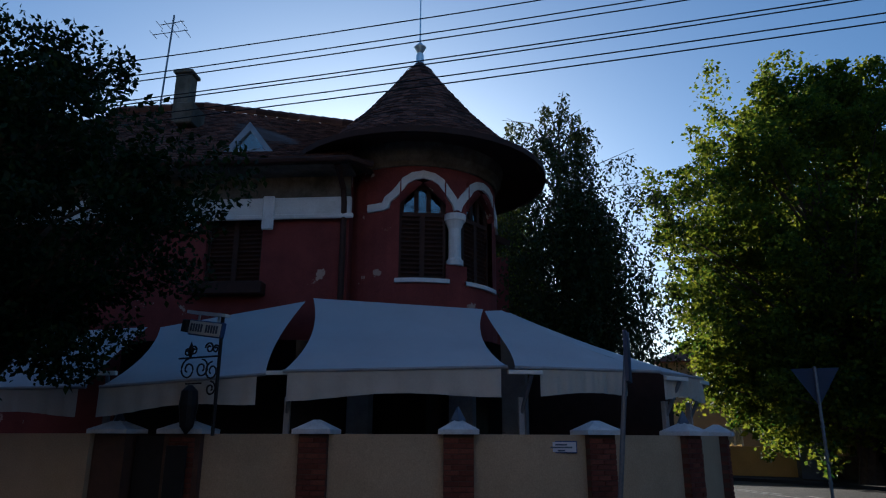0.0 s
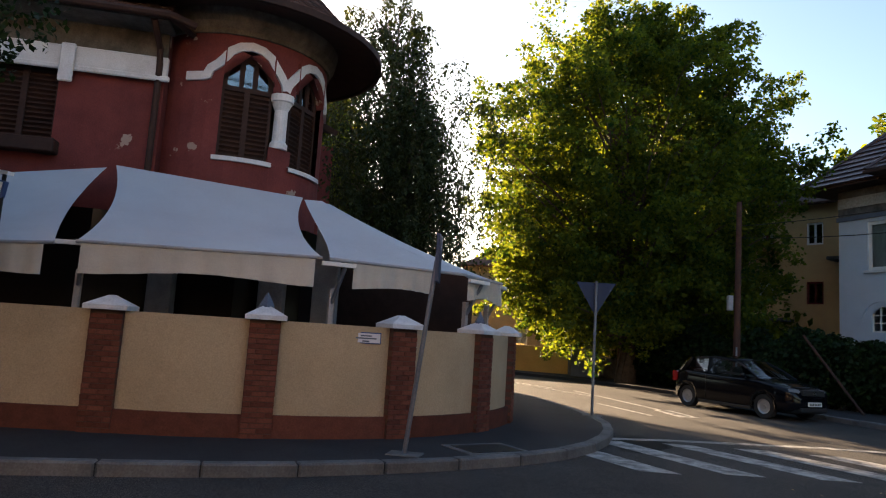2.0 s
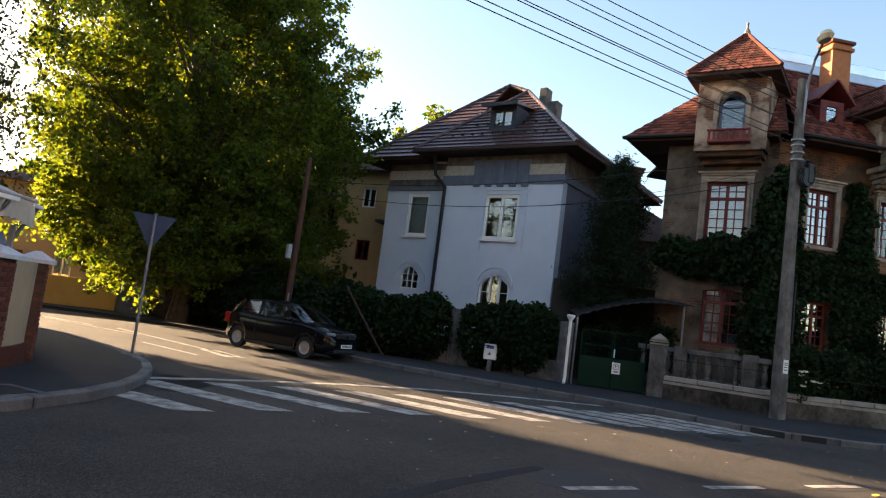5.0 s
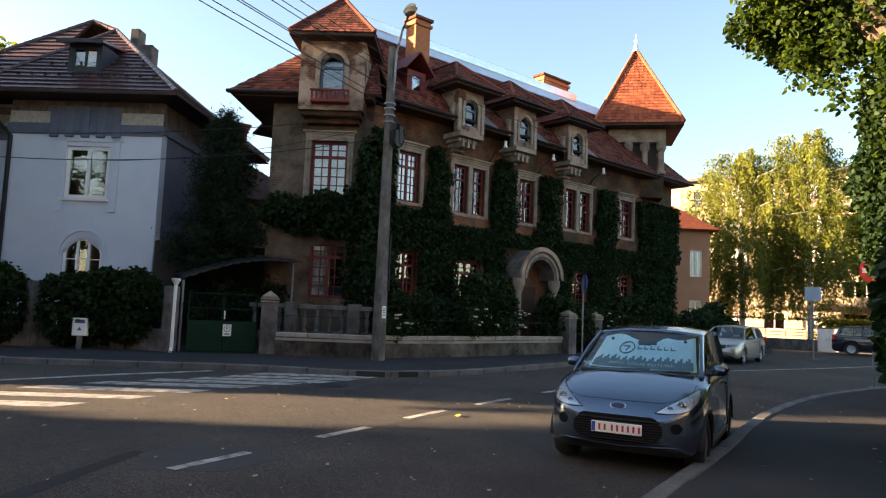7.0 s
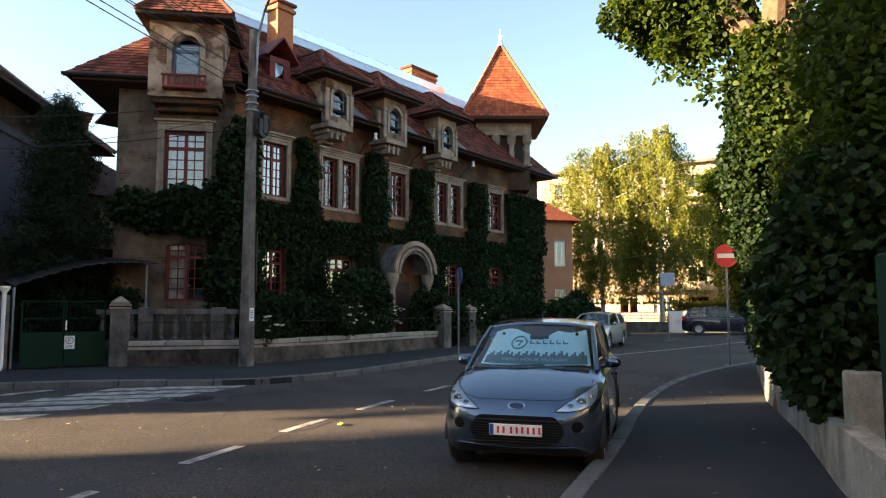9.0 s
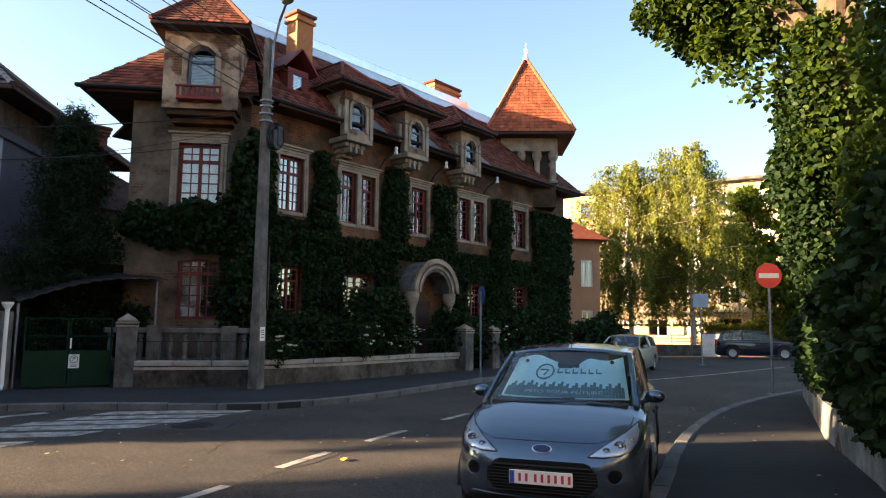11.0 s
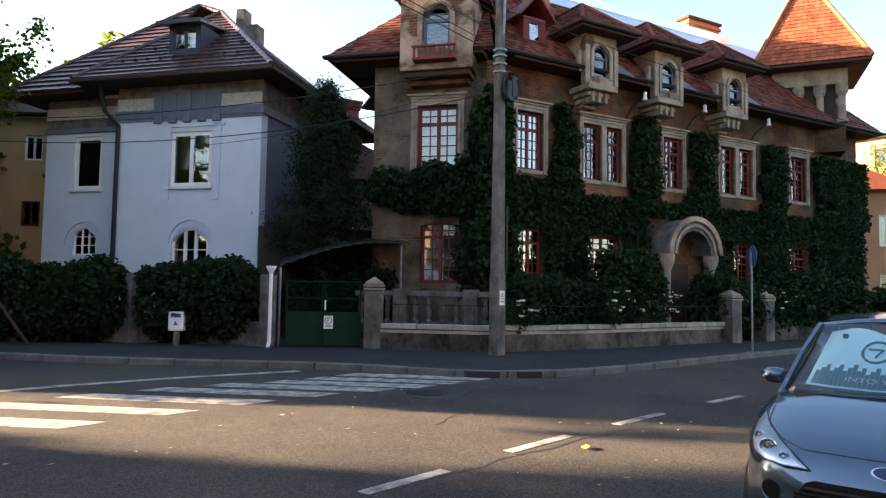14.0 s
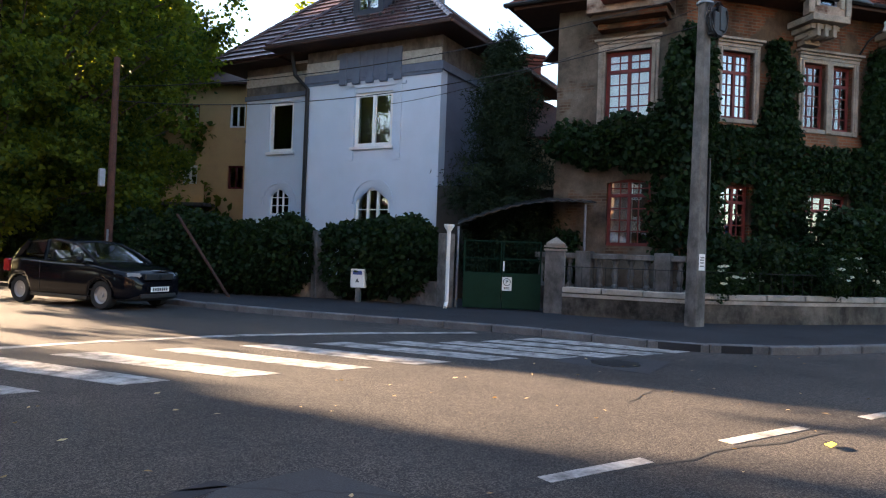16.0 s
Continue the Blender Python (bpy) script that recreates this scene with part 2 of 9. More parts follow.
GREYWALL = peeling("grey_peeling_render", (0.15, 0.095, 0.064), (0.15, 0.12, 0.09), (0.165, 0.14, 0.113), 0.4)
PEELSTONE = peeling("peeling_stone", (0.13, 0.06, 0.038), (0.12, 0.09, 0.07), (0.36, 0.28, 0.225), 0.41)
TILEOLD = mat("old_red_tile", (0.15, 0.045, 0.03), (0.045, 0.022, 0.019), 0.85, 1.1, 40, 0.5, per=0.6)
CHIMNEYBRICK = mat("chimney_brick", (0.4, 0.17, 0.08), (0.22, 0.09, 0.05), 0.85, 6, 40, 0.5)
LEAF_IVY = leaf_mat("creeper_leaf", (0.018, 0.04, 0.011), (0.005, 0.014, 0.005), 0.22)
LEAF_TREE = leaf_mat("old_tree_leaf", (0.05, 0.085, 0.013), (0.008, 0.022, 0.005), 0.4)
STONE = mat("carved_stone", (0.3, 0.25, 0.2), (0.06, 0.05, 0.042), 0.85, 2.5, 40, 0.4)
REDWOOD = mat("oxblood_paint", (0.15, 0.03, 0.028), (0.08, 0.018, 0.016), 0.5, 5, 60, 0.15)
BLUEWHITE = mat("pale_blue_render", (0.53, 0.6, 0.69), (0.44, 0.5, 0.58), 0.8, 0.8, 50, 0.15)
BLUETRIM = mat("blue_grey_trim", (0.12, 0.145, 0.2), (0.08, 0.1, 0.14), 0.7, 3, 50, 0.2)
WHITEPAINT = mat("white_frame", (0.78, 0.77, 0.74), (0.66, 0.65, 0.62), 0.5, 3, 50, 0.08)
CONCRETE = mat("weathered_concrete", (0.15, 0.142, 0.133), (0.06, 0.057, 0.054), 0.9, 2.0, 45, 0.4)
DIRTYWALL = mat("stained_wall", (0.125, 0.112, 0.096), (0.02, 0.018, 0.016), 0.9, 1.2, 40, 0.5, stain=0.25)
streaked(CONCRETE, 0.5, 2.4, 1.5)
streaked(DIRTYWALL, 0.2, 1.1, 0.8)
streaked(OLDTRIM, 0.5, 1.6, 1.0)
YELLOWWALL = mat("yellow_render", (0.62, 0.42, 0.14), (0.45, 0.3, 0.1), 0.85, 1, 40, 0.25)
BEIGE = mat("beige_render", (0.36, 0.28, 0.19), (0.25, 0.19, 0.125), 0.85, 0.8, 40, 0.25)
ZINC = mat("zinc_sheet", (0.78, 0.84, 0.9), (0.6, 0.66, 0.7), 0.35, 2, 40, 0.1, metal=0.7)
GREENGATE = mat("dark_green_paint", (0.006, 0.026, 0.014), (0.003, 0.015, 0.008), 0.7, 3, 50, 0.1, spec=0.12)
# Even dark fill for unseen rooms, the loggia core and driveway backdrop.
DARKFILL = mat("dark_fill", (0.05, 0.045, 0.04), (0.03, 0.028, 0.025), 0.9, 2, 30, 0.1)
CURTAIN = mat("white_curtain", (0.75, 0.74, 0.72), (0.55, 0.54, 0.52), 0.9, 3, 50, 0.2)
BARK = mat("bark", (0.1, 0.072, 0.05), (0.03, 0.023, 0.017), 0.9, 7, 30, 1.0)
BIRCHBARK = mat("birch_bark", (0.6, 0.56, 0.5), (0.12, 0.11, 0.1), 0.8, 4, 30, 0.5, stain=0.2)
SOIL = mat("garden_soil", (0.06, 0.05, 0.03), (0.03, 0.04, 0.02), 0.95, 2, 30, 0.6)
GLASS = glass_mat("window_glass", 0.08, (0.95, 0.97, 0.97))
OLDGLASS = glass_mat("old_wavy_glass", 0.15, (0.85, 0.86, 0.85))
CARGLASS = glass_mat("car_glass", 0.04, (0.9, 0.96, 0.96))
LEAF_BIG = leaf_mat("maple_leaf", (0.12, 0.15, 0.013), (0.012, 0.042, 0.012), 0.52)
LEAF_BIRCH = leaf_mat("birch_leaf", (0.04, 0.052, 0.017), (0.014, 0.022, 0.008), 0.22)
LEAF_DARK = leaf_mat("ivy_leaf", (0.016, 0.037, 0.01), (0.005, 0.013, 0.0045), 0.22)
LEAF_HEDGE = leaf_mat("hedge_leaf", (0.017, 0.037, 0.01), (0.005, 0.013, 0.0045), 0.25)
# Lightened leaf: sunlight on the far birches and shrubs is in the colour.
LEAF_SUNLIT = leaf_mat("sunlit_leaf", (0.17, 0.2, 0.045), (0.06, 0.08, 0.02), 0.45)
LEAF_FIR = leaf_mat("conifer_needle", (0.02, 0.036, 0.016), (0.008, 0.016, 0.008), 0.15)
PETAL = emit_free("rose_petal", (0.75, 0.7, 0.55), 0.6)


# ---- shape helpers ----
def part(name, bm, material, parent=None, label=""):
    me = bpy.data.meshes.new(name)
    bmesh.ops.recalc_face_normals(bm, faces=bm.faces)
    bm.to_mesh(me)
    bm.free()
    me.materials.append(material)
    ob = new(name, me)
    if parent:
        ob.parent = parent
    if label:
        ob["label"] = label
    return ob


def arr_part(name, verts, faces, material, parent=None, label="", smooth=False):
    me = bpy.data.meshes.new(name)
    me.from_pydata(verts, [], faces)
    me.materials.append(material)
    if smooth:
        me.shade_smooth()
    ob = new(name, me)
    if parent:
        ob.parent = parent
    if label:
        ob["label"] = label
    return ob


def thing(name, m, label, category, group="", kind=""):
    ob = new(name)
    ob.empty_display_size = 0.2
    ob.matrix_world = m
    return tagged(ob, label, category, group, kind)


def box(bm, x0, x1, y0, y1, z0, z1, m=None):
    vs = [bm.verts.new(v) for v in ((x0, y0, z0), (x1, y0, z0), (x1, y1, z0), (x0, y1, z0), (x0, y0, z1), (x1, y0, z1), (x1, y1, z1), (x0, y1, z1))]
    for f in ((3, 2, 1, 0), (4, 5, 6, 7), (0, 1, 5, 4), (1, 2, 6, 5), (2, 3, 7, 6), (3, 0, 4, 7)):
        bm.faces.new([vs[i] for i in f])
    if m is not None:
        for v in vs:
            v.co = m @ v.co
    return bm


def B(*a):
    return box(bmesh.new(), *a)


def bevel(bm, w=0.01, seg=1):
    bmesh.ops.bevel(bm, geom=bm.edges[:], offset=w, segments=seg, affect="EDGES", clamp_overlap=True)
    return bm


def rod(bm, p0, p1, r0, r1=None, seg=10):
    p0, p1 = Vector(p0), Vector(p1)
    r1 = r0 if r1 is None else r1
    m = (p1 - p0).to_track_quat("Z", "Y").to_matrix()
    rings = []
    for p, r in ((p0, r0), (p1, r1)):
        rings.append([bm.verts.new(p + m @ Vector((r * math.cos(2 * math.pi * i / seg), r * math.sin(2 * math.pi * i / seg), 0))) for i in range(seg)])
    for i in range(seg):
        j = (i + 1) % seg
        bm.faces.new((rings[0][i], rings[0][j], rings[1][j], rings[1][i]))
    bm.faces.new(rings[0][::-1]), bm.faces.new(rings[1])
    return bm


def tube(bm, pts, r, seg=6):
    pts = [Vector(p) for p in pts]
    rings = []
    for k, p in enumerate(pts):
        d = (pts[min(k + 1, len(pts) - 1)] - pts[max(k - 1, 0)]).normalized()
        q = d.to_track_quat("Z", "Y").to_matrix()
        rr = r[k] if isinstance(r, (list, tuple)) else r
        rings.append([bm.verts.new(p + q @ Vector((rr * math.cos(2 * math.pi * i / seg), rr * math.sin(2 * math.pi * i / seg), 0))) for i in range(seg)])
    for a, b in zip(rings, rings[1:]):
        for i in range(seg):
            j = (i + 1) % seg
            bm.faces.new((a[i], a[j], b[j], b[i]))
    bm.faces.new(rings[0][::-1]), bm.faces.new(rings[-1])
    return bm


def lathe(bm, prof, seg=32, a0=0.0, a1=360.0, centre=(0, 0)):
    full = abs(a1 - a0 - 360) < 1e-6
    n = seg if full else seg + 1
    rings = []
    for i in range(n):
        a = radians(a0 + (a1 - a0) * i / seg)
        rings.append([bm.verts.new((centre[0] + r * math.cos(a), centre[1] + r * math.sin(a), z)) for r, z in prof])
    for i in range(seg):
        a, b = rings[i], rings[(i + 1) % n]
        for k in range(len(prof) - 1):
            if prof[k][0] < 1e-5 and prof[k + 1][0] < 1e-5:
                continue
            bm.faces.new((a[k], b[k], b[k + 1], a[k + 1]))
    bmesh.ops.remove_doubles(bm, verts=bm.verts, dist=1e-5)
    return bm


def slab(bm, poly, z0, z1):
    lo = [bm.verts.new((x, y, z0)) for x, y in poly]
    hi = [bm.verts.new((x, y, z1)) for x, y in poly]
    for i in range(len(poly)):
        j = (i + 1) % len(poly)
        bm.faces.new((lo[i], lo[j], hi[j], hi[i]))
    bm.faces.new(hi), bm.faces.new(lo[::-1])
    bmesh.ops.triangulate(bm, faces=[f for f in bm.faces if len(f.verts) > 4])
    return bm


def upright(bm, poly, y0, y1):
    """A polygon in x and z, given depth along y."""
    a = [bm.verts.new((x, y0, z)) for x, z in poly]
    b = [bm.verts.new((x, y1, z)) for x, z in poly]
    for i in range(len(poly)):
        j = (i + 1) % len(poly)
        bm.faces.new((a[i], a[j], b[j], b[i]))
    bm.faces.new(a[::-1]), bm.faces.new(b)
    bmesh.ops.triangulate(bm, faces=[f for f in bm.faces if len(f.verts) > 4])
    return bm


def arc(cx, cz, r, a0, a1, n=10, rz=None):
    rz = r if rz is None else rz
    return [(cx + r * math.cos(radians(a0 + (a1 - a0) * i / n)), cz + rz * math.sin(radians(a0 + (a1 - a0) * i / n))) for i in range(n + 1)]


def holed(u0, u1, z0, z1, y0, y1, holes):
    """A wall between y0 and y1 with holes (u0, u1, z0, z1, rise of the arch) through it."""
    bm = bmesh.new()
    us = sorted({u0, u1, *[h[0] for h in holes], *[h[1] for h in holes]})
    zs = sorted({z0, z1, *[h[2] for h in holes], *[h[3] for h in holes]})
    solid = lambda i, k: 0 <= i < len(us) - 1 and 0 <= k < len(zs) - 1 and not any(  # noqa: E731
        h[0] <= (us[i] + us[i + 1]) / 2 <= h[1] and h[2] <= (zs[k] + zs[k + 1]) / 2 <= h[3] for h in holes)
    q = lambda *v: bm.faces.new([bm.verts.new(p) for p in v])  # noqa: E731
    for i in range(len(us) - 1):
        for k in range(len(zs) - 1):
            if not solid(i, k):
                continue
            a, b, c, d = us[i], us[i + 1], zs[k], zs[k + 1]
            q((a, y0, c), (b, y0, c), (b, y0, d), (a, y0, d)), q((a, y1, d), (b, y1, d), (b, y1, c), (a, y1, c))
            if not solid(i - 1, k):
                q((a, y0, c), (a, y0, d), (a, y1, d), (a, y1, c))
            if not solid(i + 1, k):
                q((b, y0, d), (b, y0, c), (b, y1, c), (b, y1, d))
            if not solid(i, k - 1):
                q((a, y0, c), (a, y1, c), (b, y1, c), (b, y0, c))
            if not solid(i, k + 1):
                q((a, y0, d), (b, y0, d), (b, y1, d), (a, y1, d))
    bmesh.ops.remove_doubles(bm, verts=bm.verts, dist=1e-5)
    for h in holes:
        if len(h) > 4 and h[4]:
            c, w = (h[0] + h[1]) / 2, (h[1] - h[0]) / 2
            upright(bm, [(h[0], h[3])] + arc(c, h[3] - h[4], w, 180, 90, 8, h[4]), y0 + 0.002, y1)
            upright(bm, [(h[1], h[3])] + arc(c, h[3] - h[4], w, 0, 90, 8, h[4]), y0 + 0.002, y1)
    return bm


def window(parent, u0, u1, z0, z1, y, material, cols=2, rows=3, fr=0.06, bar=0.03, transom=0.0, sub=1, rise=0.0, curtain=None, sill=None, label="", glass=None):
    """A framed window with one pane object for each light. cols leaves of sub lights across; transom: the height of the top lights."""
    bm = bmesh.new()
    d0, d1 = y - 0.03, y + 0.04
    if rise:
        c, w = (u0 + u1) / 2, (u1 - u0) / 2
        outer = [(u0, z0)] + arc(c, z1 - rise, w, 180, 0, 14, rise) + [(u1, z0)]
        inner = [(u0 + fr, z0 + fr)] + arc(c, z1 - rise, w - fr, 180, 0, 14, rise - fr) + [(u1 - fr, z0 + fr)]
        n = len(outer)
        for i in range(n):
            j = (i + 1) % n
            (a, b), (c2, d) = (outer[i], outer[j]), (inner[i], inner[j])
            vs = [bm.verts.new((p[0], yy, p[1])) for yy in (d0, d1) for p in (a, b, d, c2)]
            for f in ((0, 1, 2, 3), (7, 6, 5, 4), (0, 4, 5, 1), (3, 2, 6, 7), (1, 5, 6, 2), (0, 3, 7, 4)):
                bm.faces.new([vs[k] for k in f])
    else:
        for b in ((u0, u0 + fr, z0, z1), (u1 - fr, u1, z0, z1), (u0 + fr, u1 - fr, z0, z0 + fr), (u0 + fr, u1 - fr, z1 - fr, z1)):
            box(bm, b[0], b[1], d0, d1, b[2], b[3])
    top = z1 - (transom if transom else 0)
    bands = [(z0 + fr, (top if transom else z1 - fr), rows)]
    if transom:
        bands.append((top + fr, z1 - fr, 2 if transom > 0.45 else 1))
        box(bm, u0 + fr, u1 - fr, d0 - 0.01, d1, top, top + fr)
    cw = (u1 - u0 - 2 * fr) / cols
    cells = []
    for c in range(cols):
        a = u0 + fr + c * cw
        if c:
            box(bm, a - fr / 2, a + fr / 2, d0 - 0.006, d1, z0 + fr, z1 - fr - (0.02 if rise else 0))
        for s in range(sub):
            x0, x1 = a + s * cw / sub, a + (s + 1) * cw / sub
            if s:
                box(bm, x0 - bar / 2, x0 + bar / 2, d0 + 0.012, d1 - 0.012, z0 + fr, z1 - fr - (0.03 if rise else 0))
            for zb, zt, r in bands:
                for k in range(r):
                    cells.append((x0, x1, zb + (zt - zb) * k / r, zb + (zt - zb) * (k + 1) / r))
    for zb, zt, r in bands:
        for k in range(1, r):
            zz = zb + (zt - zb) * k / r
            box(bm, u0 + fr, u1 - fr, d0 + 0.012, d1 - 0.012, zz - bar / 2, zz + bar / 2)
    win = part("window", bm, material, parent, label)
    for a, b, c, d in cells:
        if rise:
            w = (u1 - u0) / 2 - fr / 2
            cx = (u0 + u1) / 2
            off = max(abs(a - cx), abs(b - cx)) / w
            lim = z1 - rise + (rise - fr / 2) * math.sqrt(max(0.0, 1 - min(1, off) ** 2))
            inn = min(abs(a - cx), abs(b - cx)) / w
            lim2 = z1 - rise + (rise - fr / 2) * math.sqrt(max(0.0, 1 - min(1, inn) ** 2))
            if c > lim2 - 0.02:
                continue
            left_low = abs(a - cx) > abs(b - cx)
            tl, trr = (min(d, lim), min(d, lim2)) if left_low else (min(d, lim2), min(d, lim))
            p = part("pane", upright(bmesh.new(), [(a, c), (b, c), (b, max(trr, c + 0.01)), (a, max(tl, c + 0.01))], y, y + 0.006), glass or GLASS, win)
        else:
            p = part("pane", B(a, b, y, y + 0.006, c, d), glass or GLASS, win)
        p.visible_shadow = False
    if curtain:
        bmc = bmesh.new()
        n = 14
        for s0, s1 in curtain:
            xs = [u0 + (u1 - u0) * (s0 + (s1 - s0) * i / n) for i in range(n + 1)]
            for i in range(n):
                ya, yb = y + 0.12 + 0.02 * (i % 2), y + 0.12 + 0.02 * ((i + 1) % 2)
                bmc.faces.new([bmc.verts.new(v) for v in ((xs[i], ya, z0), (xs[i + 1], yb, z0), (xs[i + 1], yb, z1), (xs[i], ya, z1))])
        part("curtain", bmc, CURTAIN, win, "white net curtain")
    if sill:
        part("sill", bevel(B(u0 - 0.1, u1 + 0.1, y - sill[1], y - 0.02, z0 - sill[0], z0), 0.008), sill[2], win)
    return win


def tiled(name, quad, material, parent, w=0.2, h=0.17, thick=0.02, lift=0.0, scallop=True, label=""):
    """Rows of roof tiles over a four-cornered slope (eave left, eave right, top right, top left), joined."""
    p = [Vector(v) for v in quad]
    width = max((p[1] - p[0]).length, (p[2] - p[3]).length)
    high = ((p[3] + p[2]) / 2 - (p[0] + p[1]) / 2).length
    nrm = (p[1] - p[0]).cross((p[3] + p[2]) / 2 - (p[0] + p[1]) / 2)
    nrm.normalize()
    rows = max(1, round(high / h))
    rnd = random.Random(len(name) * 7 + rows)
    verts, faces = [], []
    across = (p[1] - p[0]).normalized()
    for r in range(rows):
        v0, v1 = r / rows, min(1.0, (r + 1.35) / rows)
        a0, b0 = p[0].lerp(p[3], v0), p[1].lerp(p[2], v0)
        a1, b1 = p[0].lerp(p[3], v1), p[1].lerp(p[2], v1)
        length = (b0 - a0).length
        n = max(1, round(length / w))
        for i in range(n):
            s = (i + (0.5 if r % 2 else 0.0)) / n
            s0, s1 = max(0.0, s + 0.03 / n), min(1.0, s + 0.97 / n)
            if s1 - s0 < 0.2 / n:
                continue
            t0 = a0.lerp(b0, s0)
            t1 = a0.lerp(b0, s1)
            u0, u1 = a1.lerp(b1, s0), a1.lerp(b1, s1)
            up = nrm * (thick * 1.6 + lift + rnd.uniform(-0.004, 0.006))
            lo = nrm * (lift + 0.002)
            k = len(verts)
            mid0 = (t0 + t1) / 2 - (u0 - t0).normalized() * (0.03 if scallop else 0)
            verts += [tuple(v) for v in (t0 + up, mid0 + up, t1 + up, u1 + lo, u0 + lo, t0 + up - nrm * thick, mid0 + up - nrm * thick, t1 + up - nrm * thick)]
            faces += [(k, k + 1, k + 2, k + 3, k + 4), (k + 5, k + 6, k + 1, k), (k + 6, k + 7, k + 2, k + 1), (k, k + 4, k + 5), (k + 2, k + 7, k + 3)]
    return arr_part(name, verts, faces, material, parent, label)


def slope(bm, quad, t=0.1):
    """A roof deck below a slope."""
    p = [Vector(v) for v in quad]
    nrm = (p[1] - p[0]).cross(p[3] - p[0])
    if nrm.length < 1e-6:
        nrm = (p[1] - p[0]).cross(p[2] - p[0])
    nrm.normalize()
    a = [bm.verts.new(v) for v in p]
    b = [bm.verts.new(v - nrm * t) for v in p]
    for i in range(4):
        j = (i + 1) % 4
        if (p[i] - p[j]).length > 1e-4:
            bm.faces.new((a[i], a[j], b[j], b[i]))
    bm.faces.new(a), bm.faces.new(b[::-1])
    bmesh.ops.remove_doubles(bm, verts=bm.verts, dist=1e-5)
    return bm


def arr_leaf(name, verts, tri, material, parent, label):
    me = bpy.data.meshes.new(name)
    me.vertices.add(len(verts))
    me.vertices.foreach_set("co", verts.ravel())
    me.loops.add(len(tri))
    me.loops.foreach_set("vertex_index", tri)
    me.polygons.add(len(tri) // 3)
    me.polygons.foreach_set("loop_start", np.arange(0, len(tri), 3))
    me.update(calc_edges=True)
    me.materials.append(material)
    ob = new(name, me)
    if parent:
        ob.parent = parent
    if label:
        ob["label"] = label
    return ob


def leaf_mesh(name, pts, size, material, parent=None, rng=None, droop=0.0, aspect=0.6, label="", full=False):
    """One folded leaf of two quads at each point, turned at random."""
    rng = rng or np.random.default_rng(1)
    pts = np.asarray(pts, float)
    n = len(pts)
    ax = rng.normal(size=(n, 3))
    ax[:, 2] = ax[:, 2] * (1 - droop) - droop * 1.5
    ax /= np.linalg.norm(ax, axis=1, keepdims=True)
    side = np.cross(ax, rng.normal(size=(n, 3)))
    side /= np.linalg.norm(side, axis=1, keepdims=True) + 1e-9
    up = np.cross(ax, side)
    s = size * rng.uniform(0.6, 1.3, (n, 1))
    b, tip = pts, pts + ax * s
    m = pts + ax * s * 0.45 
    l, r = m + side * s * aspect * 0.5 + up * s * 0.12, m - side * s * aspect * 0.5 + up * s * 0.12
    if full:
        w = side * s * aspect * 0.5
        lo, hi = pts + ax * s * 0.22 + up * s * 0.06, pts + ax * s * 0.68 - up * s * 0.02
        verts = np.stack([b, lo - w * 0.85, hi - w * 0.8, tip - up * s * 0.15, hi + w * 0.8, lo + w * 0.85], 1).reshape(-1, 3)
        k6 = np.arange(6 * n).reshape(n, 6)
        return arr_leaf(name, verts, np.concatenate([k6[:, [0, 1, 5]], k6[:, [1, 2, 4]], k6[:, [1, 4, 5]], k6[:, [2, 3, 4]]], 1).reshape(-1), material, parent, label)
    verts = np.stack([b, l, tip, r], 1).reshape(-1, 3)
    idx = np.arange(4 * n).reshape(n, 4)
    return arr_leaf(name, verts, np.concatenate([idx[:, [0, 1, 2]], idx[:, [0, 2, 3]]], 1).reshape(-1), material, parent, label)


def blob_points(rng, n, c, r, shell=0.55):
    """Points in an ellipsoid, thicker towards its skin."""
    d = rng.normal(size=(n, 3))
    d /= np.linalg.norm(d, axis=1, keepdims=True)
    return np.asarray(c) + d * (rng.uniform(shell ** 3, 1, (n, 1)) ** (1 / 3)) * np.asarray(r)


def tree(name, x, y, label, clumps, leaf, size, per, trunk=0.25, fork=3.0, material=BARK, z=0.13, seed=1, droop=0.0, twigs=True, shell=0.3):
    """clumps: rows of x, y, z and radius about the foot; each carries a limb and per leaves."""
    rng = np.random.default_rng(seed)
    t = thing(name, Matrix.Translation((x, y, z)), label, "tree")
    bm = bmesh.new()
    top = max(c[2] for c in clumps)
    tube(bm, [(0, 0, -0.1), (0.05, 0, fork * 0.5), (0, 0.06, fork), (0.1, 0, top * 0.8)], [trunk * 1.25, trunk, trunk * 0.85, trunk * 0.2], 9)
    if twigs:
        for cx, cy, cz, r in clumps:
            z0 = min(cz * 0.8, max(fork * 0.8, cz - 1.2 * math.hypot(cx, cy)))
            tube(bm, [(0.02, 0.02, z0), (cx * 0.45, cy * 0.45, (z0 + cz) / 2 + 0.25), (cx, cy, cz)], [trunk * 0.4, trunk * 0.22, 0.02], 5)
    part("trunk", bm, material, t)
    pts = []
    for cx, cy, cz, r in clumps:
        for _ in range(5):
            o = rng.normal(size=3) * r * 0.42
            rr = r * rng.uniform(0.35, 0.7)
            pts.append(blob_points(rng, max(4, int(per * r * r / 5)), (cx + o[0], cy + o[1], cz + o[2] * 0.8), (rr, rr, rr * 0.75), shell))
    leaf_mesh("crown", np.concatenate(pts), size, leaf, t, rng, droop)
    return t


